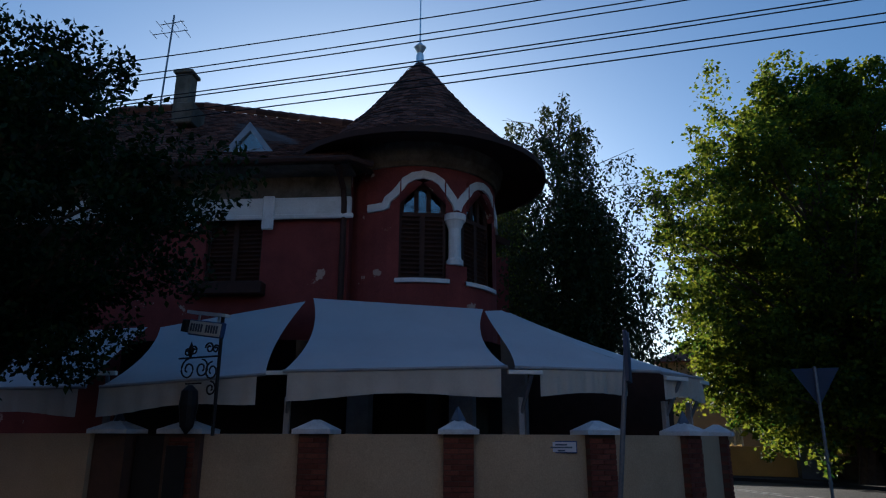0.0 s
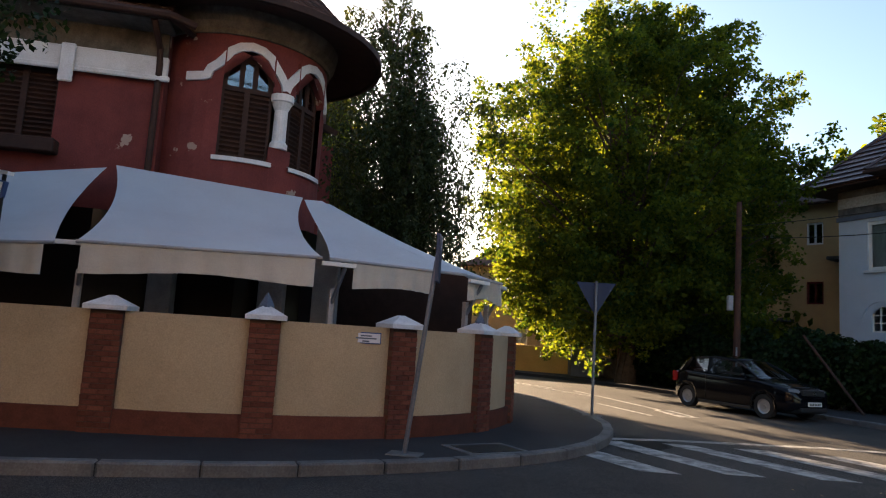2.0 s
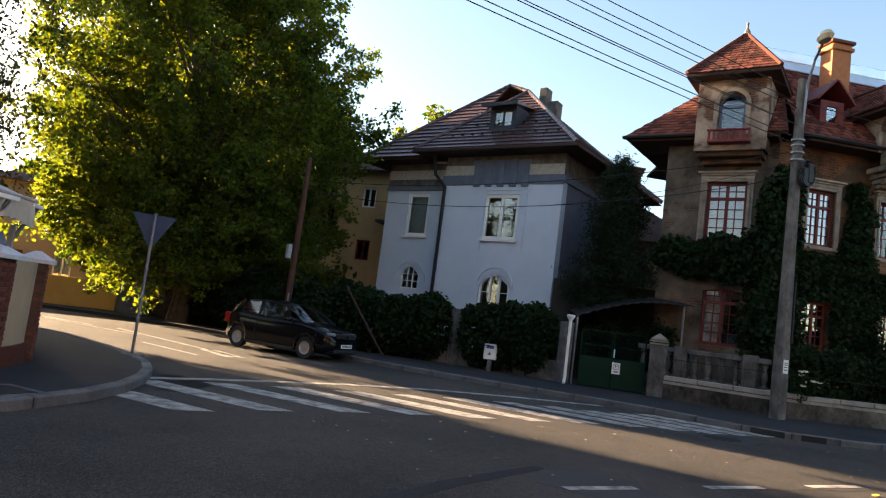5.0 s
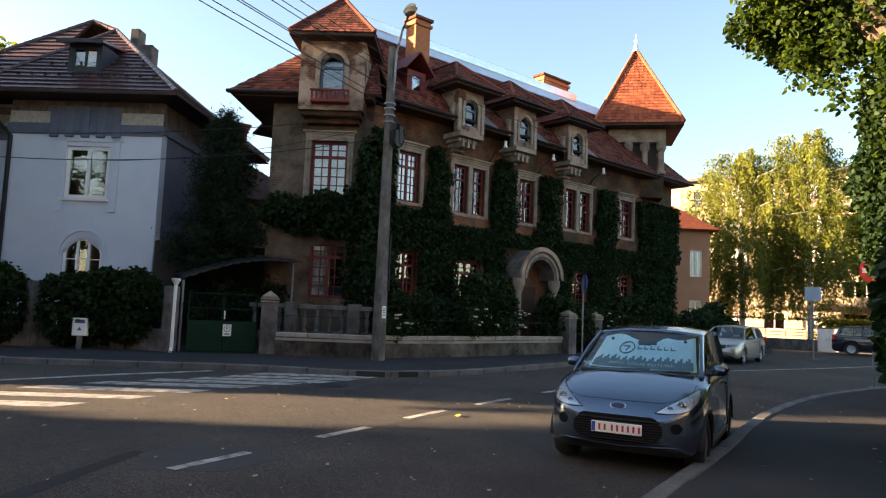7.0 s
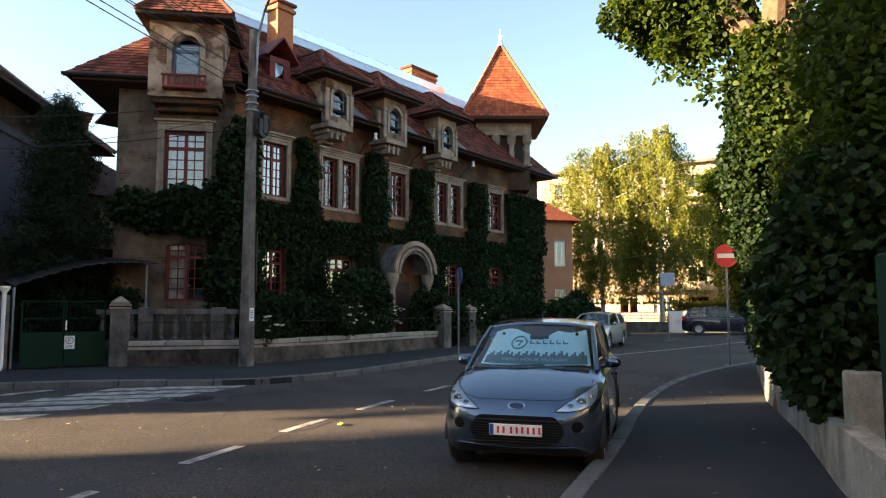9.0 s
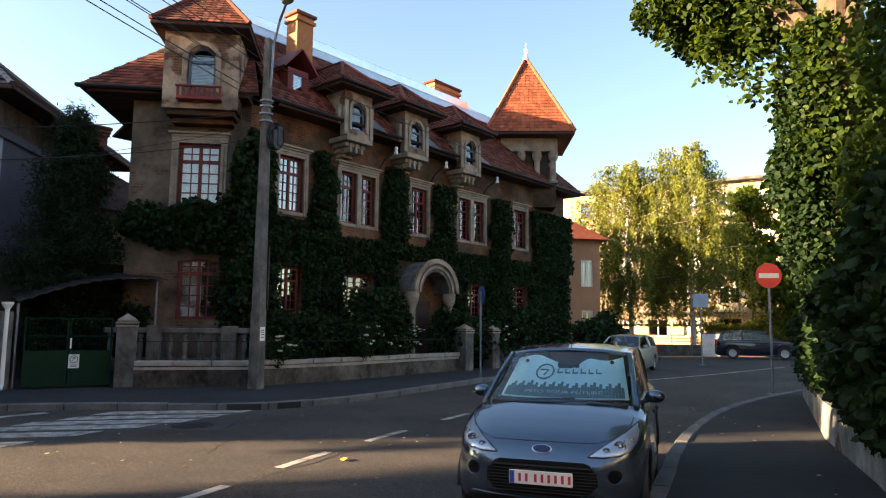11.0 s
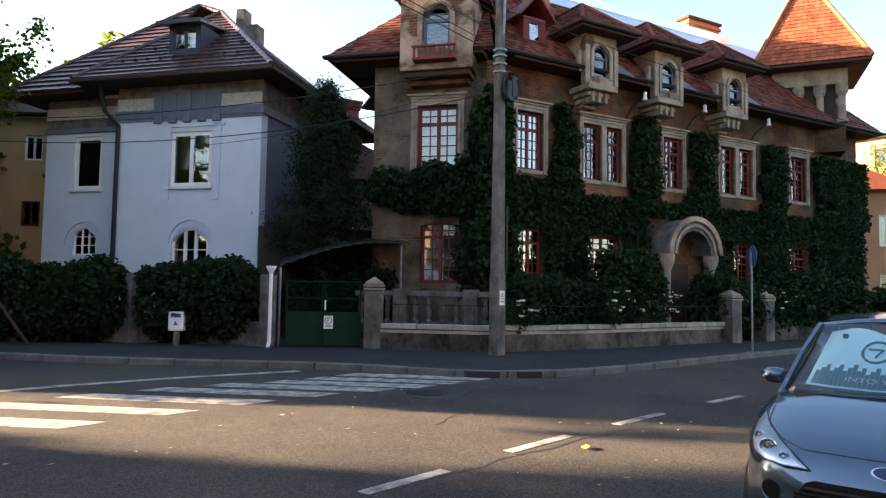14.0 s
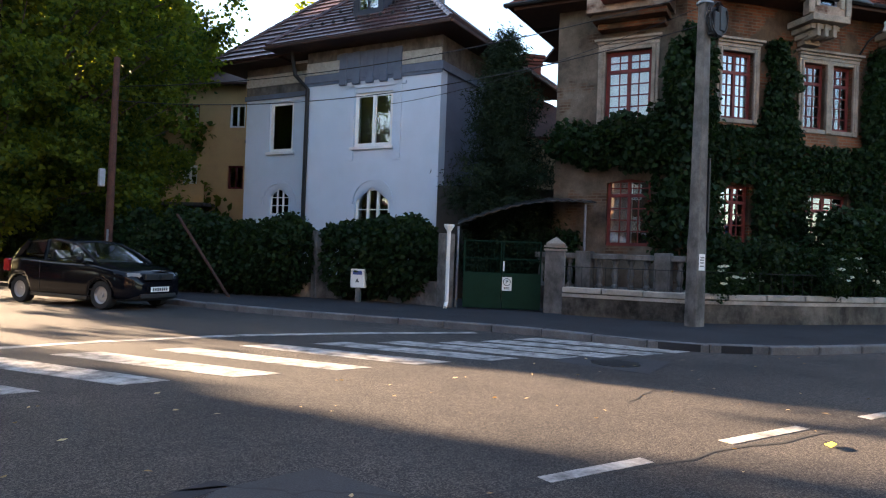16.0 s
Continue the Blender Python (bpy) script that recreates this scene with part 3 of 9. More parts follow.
def crown(rng, n, rx, ry, z0, z1, rmin, rmax, lean=0.0):
    """Clumps over an egg-shaped crown with an uneven outline."""
    out = []
    for i in range(n):
        a, h = i * 2.399963, (i + 0.5) / n
        z = z0 + (z1 - z0) * h
        w = math.sin(math.pi * min(1, max(0.04, 0.12 + 0.84 * h))) ** 0.7
        k = rng.uniform(0.45, 1.0)
        out.append((rx * w * k * math.cos(a) + lean * h, ry * w * k * math.sin(a), z, rng.uniform(rmin, rmax)))
    return out


# ---- ground ----
def dense(pts, step=1.0):
    out = []
    for (a, b), (c, d) in zip(pts, pts[1:]):
        n = max(1, int(math.hypot(c - a, d - b) / step))
        out += [(a + (c - a) * i / n, b + (d - b) * i / n) for i in range(n)]
    return out + [pts[-1]]


def smooth_line(pts, rounds=2):
    for _ in range(rounds):
        new_pts = [pts[0]]
        for p, q in zip(pts, pts[1:]):
            new_pts += [(0.75 * p[0] + 0.25 * q[0], 0.75 * p[1] + 0.25 * q[1]), (0.25 * p[0] + 0.75 * q[0], 0.25 * p[1] + 0.75 * q[1])]
        pts = new_pts + [pts[-1]]
    return pts


ground = tagged(part("ground", B(-300, 400, -300, 400, -0.3, 0.0), ASPHALT), "worn grey asphalt road surface with patches", "road", kind="structure")

KERB_CORNER = smooth_line([(-40, -3.5), (-12, 3.6), (-4.1, 6.02), (-2.6, 6.45), (-1.3, 7.0), (-0.4, 7.55), (0.6, 8.25), (1.4, 8.95), (2.05, 9.85), (2.5, 10.8), (2.9, 12.2), (3.0, 13.6), (2.84, 14.7), (2.45, 16.5), (1.6, 19.0), (-1.0, 22.5), (-6.0, 26.0), (-16, 29.0), (-40, 31)], 2)
KERB_FAR = smooth_line([(-40, 39), (-18, 36), (-6, 34.5), (0.5, 32.5), (4.6, 29.5), (7.2, 25.5), (8.7, 21.5), (9.7, 18.5), (10.7, 16.1), (12.2, 13.9), (13.3, 12.2), (14.1, 10.7), (14.45, 9.2), (15.0, 8.1), (16.5, 7.25), (19.0, 6.65), (22.8, 6.05), (26.5, 5.2), (31, 4.2), (36, 2.9), (42, 0.8), (47, 0.5), (52, 6), (60, 40)], 2)
KERB_NEAR = smooth_line([(-40, 0.2), (-5, 1.2), (4.5, 1.1), (7.0, 0.92), (8.5, 0.72), (10.0, 0.56), (12.7, 0.35), (15, 0.0), (17.0, -0.45), (19, -1.1), (21.2, -2.0), (27, -4.9), (38, -11), (46, -17), (60, -30)], 2)


def pavement(name, line, far, label):
    tagged(part(name, slab(bmesh.new(), line + far, -0.05, 0.125), PAVING), label, "pavement", kind="structure")


pavement("pavement_corner", KERB_CORNER, [(-40, 10)], "grey asphalt pavement round the corner fence")
pavement("pavement_far", KERB_FAR, [(60, 60), (-40, 60)], "dark asphalt pavement before the houses")
pavement("pavement_near", KERB_NEAR, [(60, -60), (-40, -60)], "dark asphalt pavement beside the ivy hedge")


def inset(p, q, d):
    v = Vector((q[0] - p[0], q[1] - p[1]))
    v.normalize()
    return Vector((-v.y, v.x)) * d


def kerb(line, s0, s1, side, label, length=1.0):
    k = thing("kerb", Matrix.Identity(4), label, "kerb", kind="structure")
    acc, last, pts = 0.0, line[0], []
    for p, q in zip(line, line[1:]):
        seg = math.hypot(q[0] - p[0], q[1] - p[1])
        pos = 0.0
        while acc + (seg - pos) >= length:
            pos += length - acc
            acc = 0.0
            pts.append((p[0] + (q[0] - p[0]) * pos / seg, p[1] + (q[1] - p[1]) * pos / seg))
        acc += seg - pos
    rng = random.Random(5)
    for p, q in zip(pts, pts[1:]):
        if not (s0(p)):
            continue
        ang = math.atan2(q[1] - p[1], q[0] - p[0])
        m = Matrix.Translation((p[0], p[1], rng.uniform(-0.006, 0.006))) @ Matrix.Rotation(ang + rng.uniform(-0.008, 0.008), 4, "Z")
        ln = math.hypot(q[0] - p[0], q[1] - p[1])
        bm = bevel(box(bmesh.new(), 0.008, ln - 0.008, *((-0.03, 0.16) if side > 0 else (-0.16, 0.03)), -0.04, 0.137), 0.02)
        ob = part("kerbstone", bm, KERB, k)
        ob.matrix_local = m


# ---- brick mansion ----
MB = pose(20.67, 12.56, 0.13, 0, 0, -22.5)
MA_LOCAL = MB.inverted() @ pose(20.0, 14.0, 0.13, 0, 0, -65)
mansion = thing("mansion", MB, "old brown rendered mansion overgrown with ivy, orange tiled roofs and dormers", "house")


def on_a(ob):
    ob.matrix_local = MA_LOCAL
    return ob


UP = [(1.1, 2.1, 5.3, 7.12), (3.72, 4.48, 5.22, 7.06), (4.68, 5.4, 5.22, 7.06), (7.35, 8.3, 5.25, 7.06), (10.32, 11.1, 5.3, 7.1), (11.32, 12.12, 5.3, 7.1), (14.45, 15.5, 5.35, 7.15)]
LOW = [(1.2, 2.1, 1.75, 3.5), (3.9, 5.35, 1.8, 3.4), (10.85, 12.0, 1.9, 3.45), (14.2, 15.5, 1.9, 3.5)]
part("wall", holed(0.0, 19.1, 0.0, 8.5, 0.0, 0.45, [*UP, *LOW]), BROWNWALL, mansion)
on_a(part("wall", holed(-1.95, 1.59, 0.0, 8.5, 0.0, 0.45, [(-0.55, 0.72, 5.22, 7.16), (-0.4, 0.8, 1.75, 3.6, 0.14)]), GREYWALL, mansion))
on_a(part("wall", B(-1.95, -1.55, 0.452, 10.0, 0, 8.5), BROWNWALL, mansion))
part("wall", B(18.65, 19.1, 0.452, 9.0, 0, 8.5), BROWNWALL, mansion)
part("wall", B(1.0, 18.6, 6.0, 6.3, 0, 8.5), DARKFILL, mansion)
part("floor_slab", B(0.3, 18.6, 0.46, 5.9, 4.2, 4.4), DARKFILL, mansion)
part("eave_cornice", bevel(B(0.5, 19.6, -0.72, 0.3, 8.45, 8.6), 0.02), DARKWOOD, mansion)
on_a(part("eave_cornice", bevel(B(-3.1, 1.6, -0.72, 1.0, 8.45, 8.6), 0.02), DARKWOOD, mansion))
for a, b, c, d in UP:
    window(mansion, a, b, c, d, 0.16, REDWOOD, 1 if b - a < 0.8 else 2, 4, transom=0.58, sub=3 if b - a < 0.8 else 2, fr=0.085, bar=0.03, curtain=((0.02, 0.98),), sill=(0.12, 0.2, STONE), label="dark red small-paned casement window")
for a, b, c, d in LOW:
    window(mansion, a, b, c, d, 0.16, REDWOOD, 2, 4, transom=0.5, sub=2, fr=0.085, bar=0.03, sill=(0.12, 0.2, STONE), label="dark red small-paned casement window", glass=OLDGLASS)
on_a(window(mansion, -0.55, 0.72, 5.22, 7.16, 0.16, REDWOOD, 2, 4, transom=0.6, sub=2, fr=0.1, bar=0.03, curtain=((0.02, 0.98),), sill=(0.12, 0.2, STONE), label="dark red small-paned casement window"))
on_a(window(mansion, -0.4, 0.8, 1.75, 3.6, 0.16, REDWOOD, 2, 4, transom=0.5, sub=2, fr=0.09, bar=0.03, curtain=((0.02, 0.55),), label="dark red small-paned window with pale curtains", glass=OLDGLASS))


def surround(lights, put, w=0.17):
    """A carved stone frame round one window or a pair, with a stepped cornice on top."""
    a, b, c, d = lights[0][0], lights[-1][1], lights[0][2], lights[0][3]
    for x0, x1 in ((a - w, a), (b, b + w)):
        jamb = bevel(B(x0, x1, -0.07, 0.05, c - 0.12, d + 0.1), 0.012)
        put(part("jamb", jamb, STONE, mansion, "weathered carved stone jamb"))
        mid_x = x0 * 0.4 + x1 * 0.6 if x1 == a else x0 * 0.6 + x1 * 0.4
        put(part("roll_moulding", rod(bmesh.new(), (mid_x, -0.07, c), (mid_x, -0.07, d + 0.05), 0.035, seg=8), STONE, mansion))
    put(part("lintel", bevel(B(a, b, -0.06, 0.05, d, d + 0.098), 0.008), STONE, mansion))
    put(part("lintel", bevel(B(a - w, b + w, -0.075, 0.05, d + 0.102, d + 0.198), 0.01), STONE, mansion))
    for p, q in zip(lights, lights[1:]):
        put(part("mullion", bevel(B(p[1], q[0], -0.08, 0.05, c - 0.1, d), 0.012), STONE, mansion))
    for k, (e, y) in enumerate(((0.02, 0.12), (0.09, 0.19))):
        put(part("cornice", bevel(B(a - w - e, b + w + e, -y, 0.0, d + 0.2 + 0.07 * k, d + 0.268 + 0.07 * k), 0.008), STONE, mansion))


for lights in (UP[0:1], UP[1:3], UP[3:4], UP[4:6], UP[6:7]):
    surround(lights, lambda ob: ob)
surround([(-0.55, 0.72, 5.22, 7.16)], on_a, 0.2)

# roofs
R0, R1 = (-0.75, 8.6), (3.0, 12.7)
front = [(0.2, R0[0], R0[1]), (19.9, R0[0], R0[1]), (16.6, R1[0], R1[1]), (1.2, R1[0], R1[1])]
part("roof_deck", slope(bmesh.new(), front), DARKWOOD, mansion)
tiled("roof", front, TILEOLD, mansion, 0.2, 0.2, label="weathered red roof tiles")
right = [(19.9, R0[0], R0[1]), (19.9, 7.0, R0[1]), (16.6, 3.4, R1[1]), (16.6, R1[0], R1[1])]
part("roof_deck", slope(bmesh.new(), right), DARKWOOD, mansion)
al = [(-3.35, -0.8, 8.6), (1.9, -0.8, 8.6), (1.0, 2.8, 12.3), (0.0, 2.8, 12.3)]
on_a(part("roof_deck", slope(bmesh.new(), al), DARKWOOD, mansion))
on_a(tiled("roof", al, TILEOLD, mansion, 0.2, 0.2))
ls = [(-3.35, 9.0, 8.6), (-3.35, -0.8, 8.6), (0.0, 2.8, 12.3), (0.0, 6.0, 12.3)]
on_a(part("roof_deck", slope(bmesh.new(), ls), DARKWOOD, mansion))
part("ridge_flashing", bevel(B(0.4, 14.5, 2.75, 3.6, 12.55, 12.95), 0.03), ZINC, mansion, "bright zinc ridge sheeting")
part("ridge_sheet", slope(bmesh.new(), [(0.9, 2.3, 12.03), (16.9, 2.3, 12.03), (16.6, 2.98, 12.78), (1.2, 2.98, 12.78)], 0.03), ZINC, mansion, "bright zinc sheet below the ridge")
back = [(19.9, 7.5, R0[1]), (-1.0, 7.5, R0[1]), (1.2, 3.4, R1[1]), (16.6, 3.4, R1[1])]
part("roof_deck", slope(bmesh.new(), back), DARKWOOD, mansion)

# stair bay above the chamfered face
on_a(part("oriel", holed(-0.88, 1.29, 8.0, 10.5, -0.9, -0.65, [(-0.19, 0.63, 8.58, 9.93, 0.41)]), PEELSTONE, mansion, "peeling rendered oriel"))
for u in (-0.88, 1.04):
    on_a(part("oriel", B(u, u + 0.25, -0.648, 2.0, 8.0, 10.5), PEELSTONE, mansion))
on_a(window(mansion, -0.19, 0.63, 8.58, 9.93, -0.75, BLUETRIM, 1, 1, transom=0.5, rise=0.41, fr=0.08, label="arched dormer window"))
bm = bmesh.new()
outer, inner = arc(0.22, 9.52, 0.56, 180, 0, 14), arc(0.22, 9.52, 0.43, 180, 0, 14)
upright(bm, [(-0.34, 8.5)] + outer + [(0.78, 8.5), (0.65, 8.5)] + inner[::-1] + [(-0.21, 8.5)], -0.96, -0.9)
on_a(part("surround", bm, STONE, mansion))
for k, (w, z) in enumerate(((0.9, 7.68), (1.0, 7.84))):
    on_a(part("corbel_step", bevel(B(0.2 - w, 0.2 + w, -0.4 - 0.35 * k, 0.0, z, z + 0.158), 0.015), BROWNWALL, mansion))
bal = on_a(part("balconet", bevel(B(-0.42, 0.86, -1.22, -0.9, 8.18, 8.28), 0.02), REDWOOD, mansion, "dark red carved balconet"))
for k in range(9):
    part("baluster", B(-0.4 + 0.15 * k, -0.33 + 0.15 * k, -1.2, -1.16, 8.28, 8.56), REDWOOD, bal)
part("handrail", bevel(B(-0.44, 0.88, -1.23, -1.14, 8.56, 8.62), 0.01), REDWOOD, bal)
ap = (0.2, 0.5, 12.5)
E0 = 10.5
ring = [(-1.2, -1.4, E0), (1.65, -1.4, E0), (1.65, 2.3, E0), (-1.2, 2.3, E0)]
for i in range(4):
    q = [ring[i], ring[(i + 1) % 4], ap, ap]
    on_a(part("tower_deck", slope(bmesh.new(), q, 0.06), DARKWOOD, mansion))
    on_a(tiled("tower_roof", q, TILEOLD, mansion, 0.2, 0.19))
    on_a(part("hip_tiles", tube(bmesh.new(), [Vector(ring[i]) + Vector((0, 0, 0.03)), Vector(ap) + Vector((0, 0, 0.03))], 0.07, 6), TILEOLD, mansion))
on_a(part("tower_eave", bevel(B(-1.2, 1.65, -1.4, 2.3, E0 - 0.14, E0 - 0.02), 0.02), DARKWOOD, mansion))
on_a(part("finial", lathe(bmesh.new(), [(0.0, 12.95), (0.05, 12.9), (0.03, 12.75), (0.1, 12.6), (0.14, 12.45), (0, 12.45)], 10, centre=(0.2, 0.5)), STONE, mansion))


APRON = mat("dull_zinc_sheet", (0.16, 0.19, 0.22), (0.08, 0.095, 0.11), 0.5, 2, 40, 0.15, metal=0.4)


def dormer(u, half=0.64):
    """An arched window in a peeling front that stands out past the eave on corbels, under a hipped tile roof."""
    f = -0.85
    hol = (u - 0.33, u + 0.33, 8.35, 9.35, 0.33)
    part("dormer", holed(u - half, u + half, 8.08, 9.8, f, f + 0.22, [hol]), PEELSTONE, mansion, "peeling rendered dormer front")
    for s in (u - half, u + half - 0.2):
        part("dormer", B(s, s + 0.2, f + 0.222, 0.9, 8.5, 9.8), PEELSTONE, mansion)
    bm = bmesh.new()
    outer, inner = arc(u, 9.02, 0.45, 180, 0, 12), arc(u, 9.02, 0.34, 180, 0, 12)
    upright(bm, [(u - 0.45, 8.3)] + outer + [(u + 0.45, 8.3), (u + 0.34, 8.3)] + inner[::-1] + [(u - 0.34, 8.3)], f - 0.05, f)
    part("surround", bm, STONE, mansion)
    for s in (-1, 1):
        part("pilaster", bevel(B(*sorted((u + s * 0.5, u + s * 0.68)), f - 0.06, f - 0.002, 8.1, 9.3), 0.02), STONE, mansion, "weathered pale stone pilaster")
        part("scroll", bevel(B(*sorted((u + s * 0.66, u + s * 0.82)), f + 0.1, f + 0.3, 8.45, 9.15), 0.03), STONE, mansion)
    window(mansion, hol[0], hol[1], hol[2], hol[3], f + 0.12, BLUETRIM, 1, 1, transom=0.42, rise=0.33, fr=0.06, label="arched dormer window")
    for k, (w, z) in enumerate(((0.26, 7.46), (0.36, 7.6), (0.46, 7.75), (0.6, 7.9))):
        part("corbel_step", bevel(B(u - w, u + w, -0.3 - 0.22 * k, 0.0, z, z + (0.135 if k < 3 else 0.178)), 0.012), STONE, mansion)
    for k in (-1, 0, 1):
        part("console", bevel(B(u + 0.26 * k - 0.06, u + 0.26 * k + 0.06, -0.8, -0.3, 7.55, 7.88), 0.012), STONE, mansion, "small carved stone console")
    e, a, w, v = 9.8, 11.0, 1.2, -1.35
    c = [(u - w, v, e), (u + w, v, e)]
    qs = [[c[0], c[1], (u + 0.05, 0.1, a), (u - 0.05, 0.1, a)], [c[1], (u + w, 1.2, e), (u + 0.05, 1.7, a), (u + 0.05, 0.1, a)], [(u - w, 1.2, e), c[0], (u - 0.05, 0.1, a), (u - 0.05, 1.7, a)]]
    for q in qs:
        part("dormer_deck", slope(bmesh.new(), q, 0.07), DARKWOOD, mansion)
        tiled("dormer_roof", q, TILEOLD, mansion, 0.2, 0.19)
    for p0, p1 in ((c[0], (u, 0.1, a)), (c[1], (u, 0.1, a)), ((u, 0.1, a), (u, 1.7, a))):
        part("hip_tiles", tube(bmesh.new(), [Vector(p0) + Vector((0, 0, 0.04)), Vector(p1) + Vector((0, 0, 0.04))], 0.075, 6), TILEOLD, mansion)
    part("soffit", B(u - w + 0.06, u + w - 0.06, v + 0.06, 0.4, e - 0.13, e - 0.05), DARKWOOD, mansion)
    part("gutter", tube(bmesh.new(), [(u - w, v - 0.03, e - 0.02), (u + w, v - 0.03, e - 0.02)], 0.05, 6), BLACKIRON, mansion)
    part("apron", slope(bmesh.new(), [(u + half, -0.92, 8.6), (u + half + 0.75, -0.92, 8.56), (u + half + 0.35, 0.1, 9.6), (u + half, 0.1, 9.62)], 0.03), APRON, mansion, "grey zinc valley sheet")


for u in (3.74, 6.72, 10.08):
    dormer(u)
part("gutter", tube(bmesh.new(), [(0.2, -0.8, 8.58), (19.9, -0.8, 8.58)], 0.06, 6), BLACKIRON, mansion, "sagging dark gutter")
on_a(part("gutter", tube(bmesh.new(), [(-3.35, -0.85, 8.58), (-0.95, -0.85, 8.58)], 0.06, 6), BLACKIRON, mansion))
for u in (5.5, 8.4, 11.9):
    lb = part("lamp_bracket", tube(bmesh.new(), [(u, -0.02, 7.3), (u + 0.05, -0.35, 7.75), (u + 0.25, -0.7, 8.05)], 0.03, 6), BLACKIRON, mansion, "curved iron lamp bracket")
    part("insulator", lathe(bmesh.new(), [(0, 7.95), (0.09, 7.95), (0.05, 8.1), (0.07, 8.2), (0, 8.24)], 10, centre=(u + 0.27, -0.72)), WHITETRIM, lb)

# small gabled dormer in red
part("small_dormer", holed(1.25, 2.1, 9.0, 10.1, -0.1, 0.0, [(1.45, 1.9, 9.25, 9.95)]), REDWOOD, mansion)
part("small_dormer", B(1.25, 1.32, 0.002, 1.5, 9.0, 10.1), REDWOOD, mansion)
part("small_dormer", B(2.03, 2.1, 0.002, 1.5, 9.0, 10.1), REDWOOD, mansion)
window(mansion, 1.45, 1.9, 9.25, 9.95, -0.06, REDWOOD, 1, 1, fr=0.04)
for q in ([(1.0, -0.3, 10.0), (1.0, 1.8, 10.0), (1.675, 1.8, 10.75), (1.675, -0.3, 10.75)], [(2.35, 1.8, 10.0), (2.35, -0.3, 10.0), (1.675, -0.3, 10.75), (1.675, 1.8, 10.75)]):
    part("bargeboard", slope(bmesh.new(), q, 0.06), REDWOOD, mansion, "red painted gable roof")

# chimneys
for u, v, w, z0, z1 in ((2.75, 1.3, 0.36, 10.0, 12.7), (14.2, 4.2, 1.0, 12.2, 13.95)):
    part("chimney", B(u - w, u + w, v - 0.3, v + 0.3, z0, z1), CHIMNEYBRICK, mansion, "tall brick chimney")
    part("chimney_cap", bevel(B(u - w - 0.08, u + w + 0.08, v - 0.38, v + 0.38, z1 - 0.25, z1 - 0.12), 0.02), CHIMNEYBRICK, mansion)
    part("chimney_cap", bevel(B(u - w - 0.1, u + w + 0.1, v - 0.4, v + 0.4, z1, z1 + 0.12), 0.02), BRICKM, mansion)

# loggia tower
TW = MB.inverted() @ pose(36.8, 6.9, 0.13, 0, 0, -74)
tw = []
ring = [(-2.15, -2.15, 11.1), (2.15, -2.15, 11.1), (2.15, 2.15, 11.1), (-2.15, 2.15, 11.1)]
for i in range(4):
    q = [ring[i], ring[(i + 1) % 4], (0, 0, 15.6), (0, 0, 15.6)]
    tw.append(part("tower_deck", slope(bmesh.new(), q, 0.06), DARKWOOD, mansion))
    tw.append(part("hip_tiles", tube(bmesh.new(), [Vector(ring[i]) + Vector((0, 0, 0.04)), (0, 0, 15.64)], 0.09, 6), TILERED, mansion))
    tw.append(tiled("tower_roof", q, TILERED, mansion, 0.22, 0.2, label="bright orange tower roof"))
tw.append(part("tower_eave", bevel(B(-2.15, 2.15, -2.15, 2.15, 10.95, 11.08), 0.02), DARKWOOD, mansion))
tw.append(part("tower_wall", B(-1.4, 1.4, -1.4, 1.4, 10.3, 10.95), STONE, mansion))
tw.append(part("tower_wall", B(-1.3, 1.3, -1.3, 1.3, 7.5, 8.7), BROWNWALL, mansion))
tw.append(part("tower_wall", B(-1.0, 1.0, -1.0, 1.0, 8.7, 10.3), DARKFILL, mansion))
for x in (-1.2, -0.4, 0.4, 1.2):
    for y in (-1.2, 1.2):
        tw.append(part("column", lathe(bmesh.new(), [(0, 8.7), (0.22, 8.7), (0.22, 8.85), (0.15, 8.9), (0.14, 9.8), (0.24, 10.0), (0.24, 10.3), (0, 10.3)], 12, centre=(x, y)), STONE, mansion))
tw.append(part("finial", lathe(bmesh.new(), [(0, 16.5), (0.04, 16.45), (0.04, 16.2), (0.12, 16.1), (0.08, 15.9), (0.2, 15.5), (0, 15.5)], 10), ZINC, mansion))
for o in tw:
    o.matrix_local = TW

# arched portal
px, pw = 7.9, 1.22
bm = bmesh.new()
outer, inner = arc(px, 2.9, pw, 180, 0, 18), arc(px, 2.9, pw - 0.42, 180, 0, 18)
upright(bm, outer + inner[::-1], -0.9, 0.0)
part("portal_arch", bm, CONCRETE, mansion, "weathered stone hood arch over the door")
bm = bmesh.new()
outer, inner = arc(px, 2.9, pw + 0.08, 180, 0, 18), arc(px, 2.9, pw - 0.1, 180, 0, 18)
upright(bm, outer + inner[::-1], -1.0, -0.9)
part("portal_moulding", bm, PEELSTONE, mansion)
bm = bmesh.new()
outer, inner = arc(px, 2.9, pw - 0.2, 180, 0, 18), arc(px, 2.9, pw - 0.3, 180, 0, 18)
upright(bm, outer + inner[::-1], -0.96, -0.9)
part("portal_moulding", bm, STONE, mansion)
for x in (px - pw + 0.15, px + pw - 0.15):
    part("portal_column", lathe(bmesh.new(), [(0, 0), (0.2, 0), (0.2, 0.3), (0.13, 0.4), (0.12, 2.3), (0.22, 2.55), (0.26, 2.7), (0.26, 2.9), (0, 2.9)], 14, centre=(x, -0.65)), STONE, mansion)
part("portal_back", upright(bmesh.new(), [(px - 0.9, 0), (px + 0.9, 0)] + arc(px, 2.9, 0.9, 0, 180, 14), -0.06, -0.01), BROWNWALL, mansion)
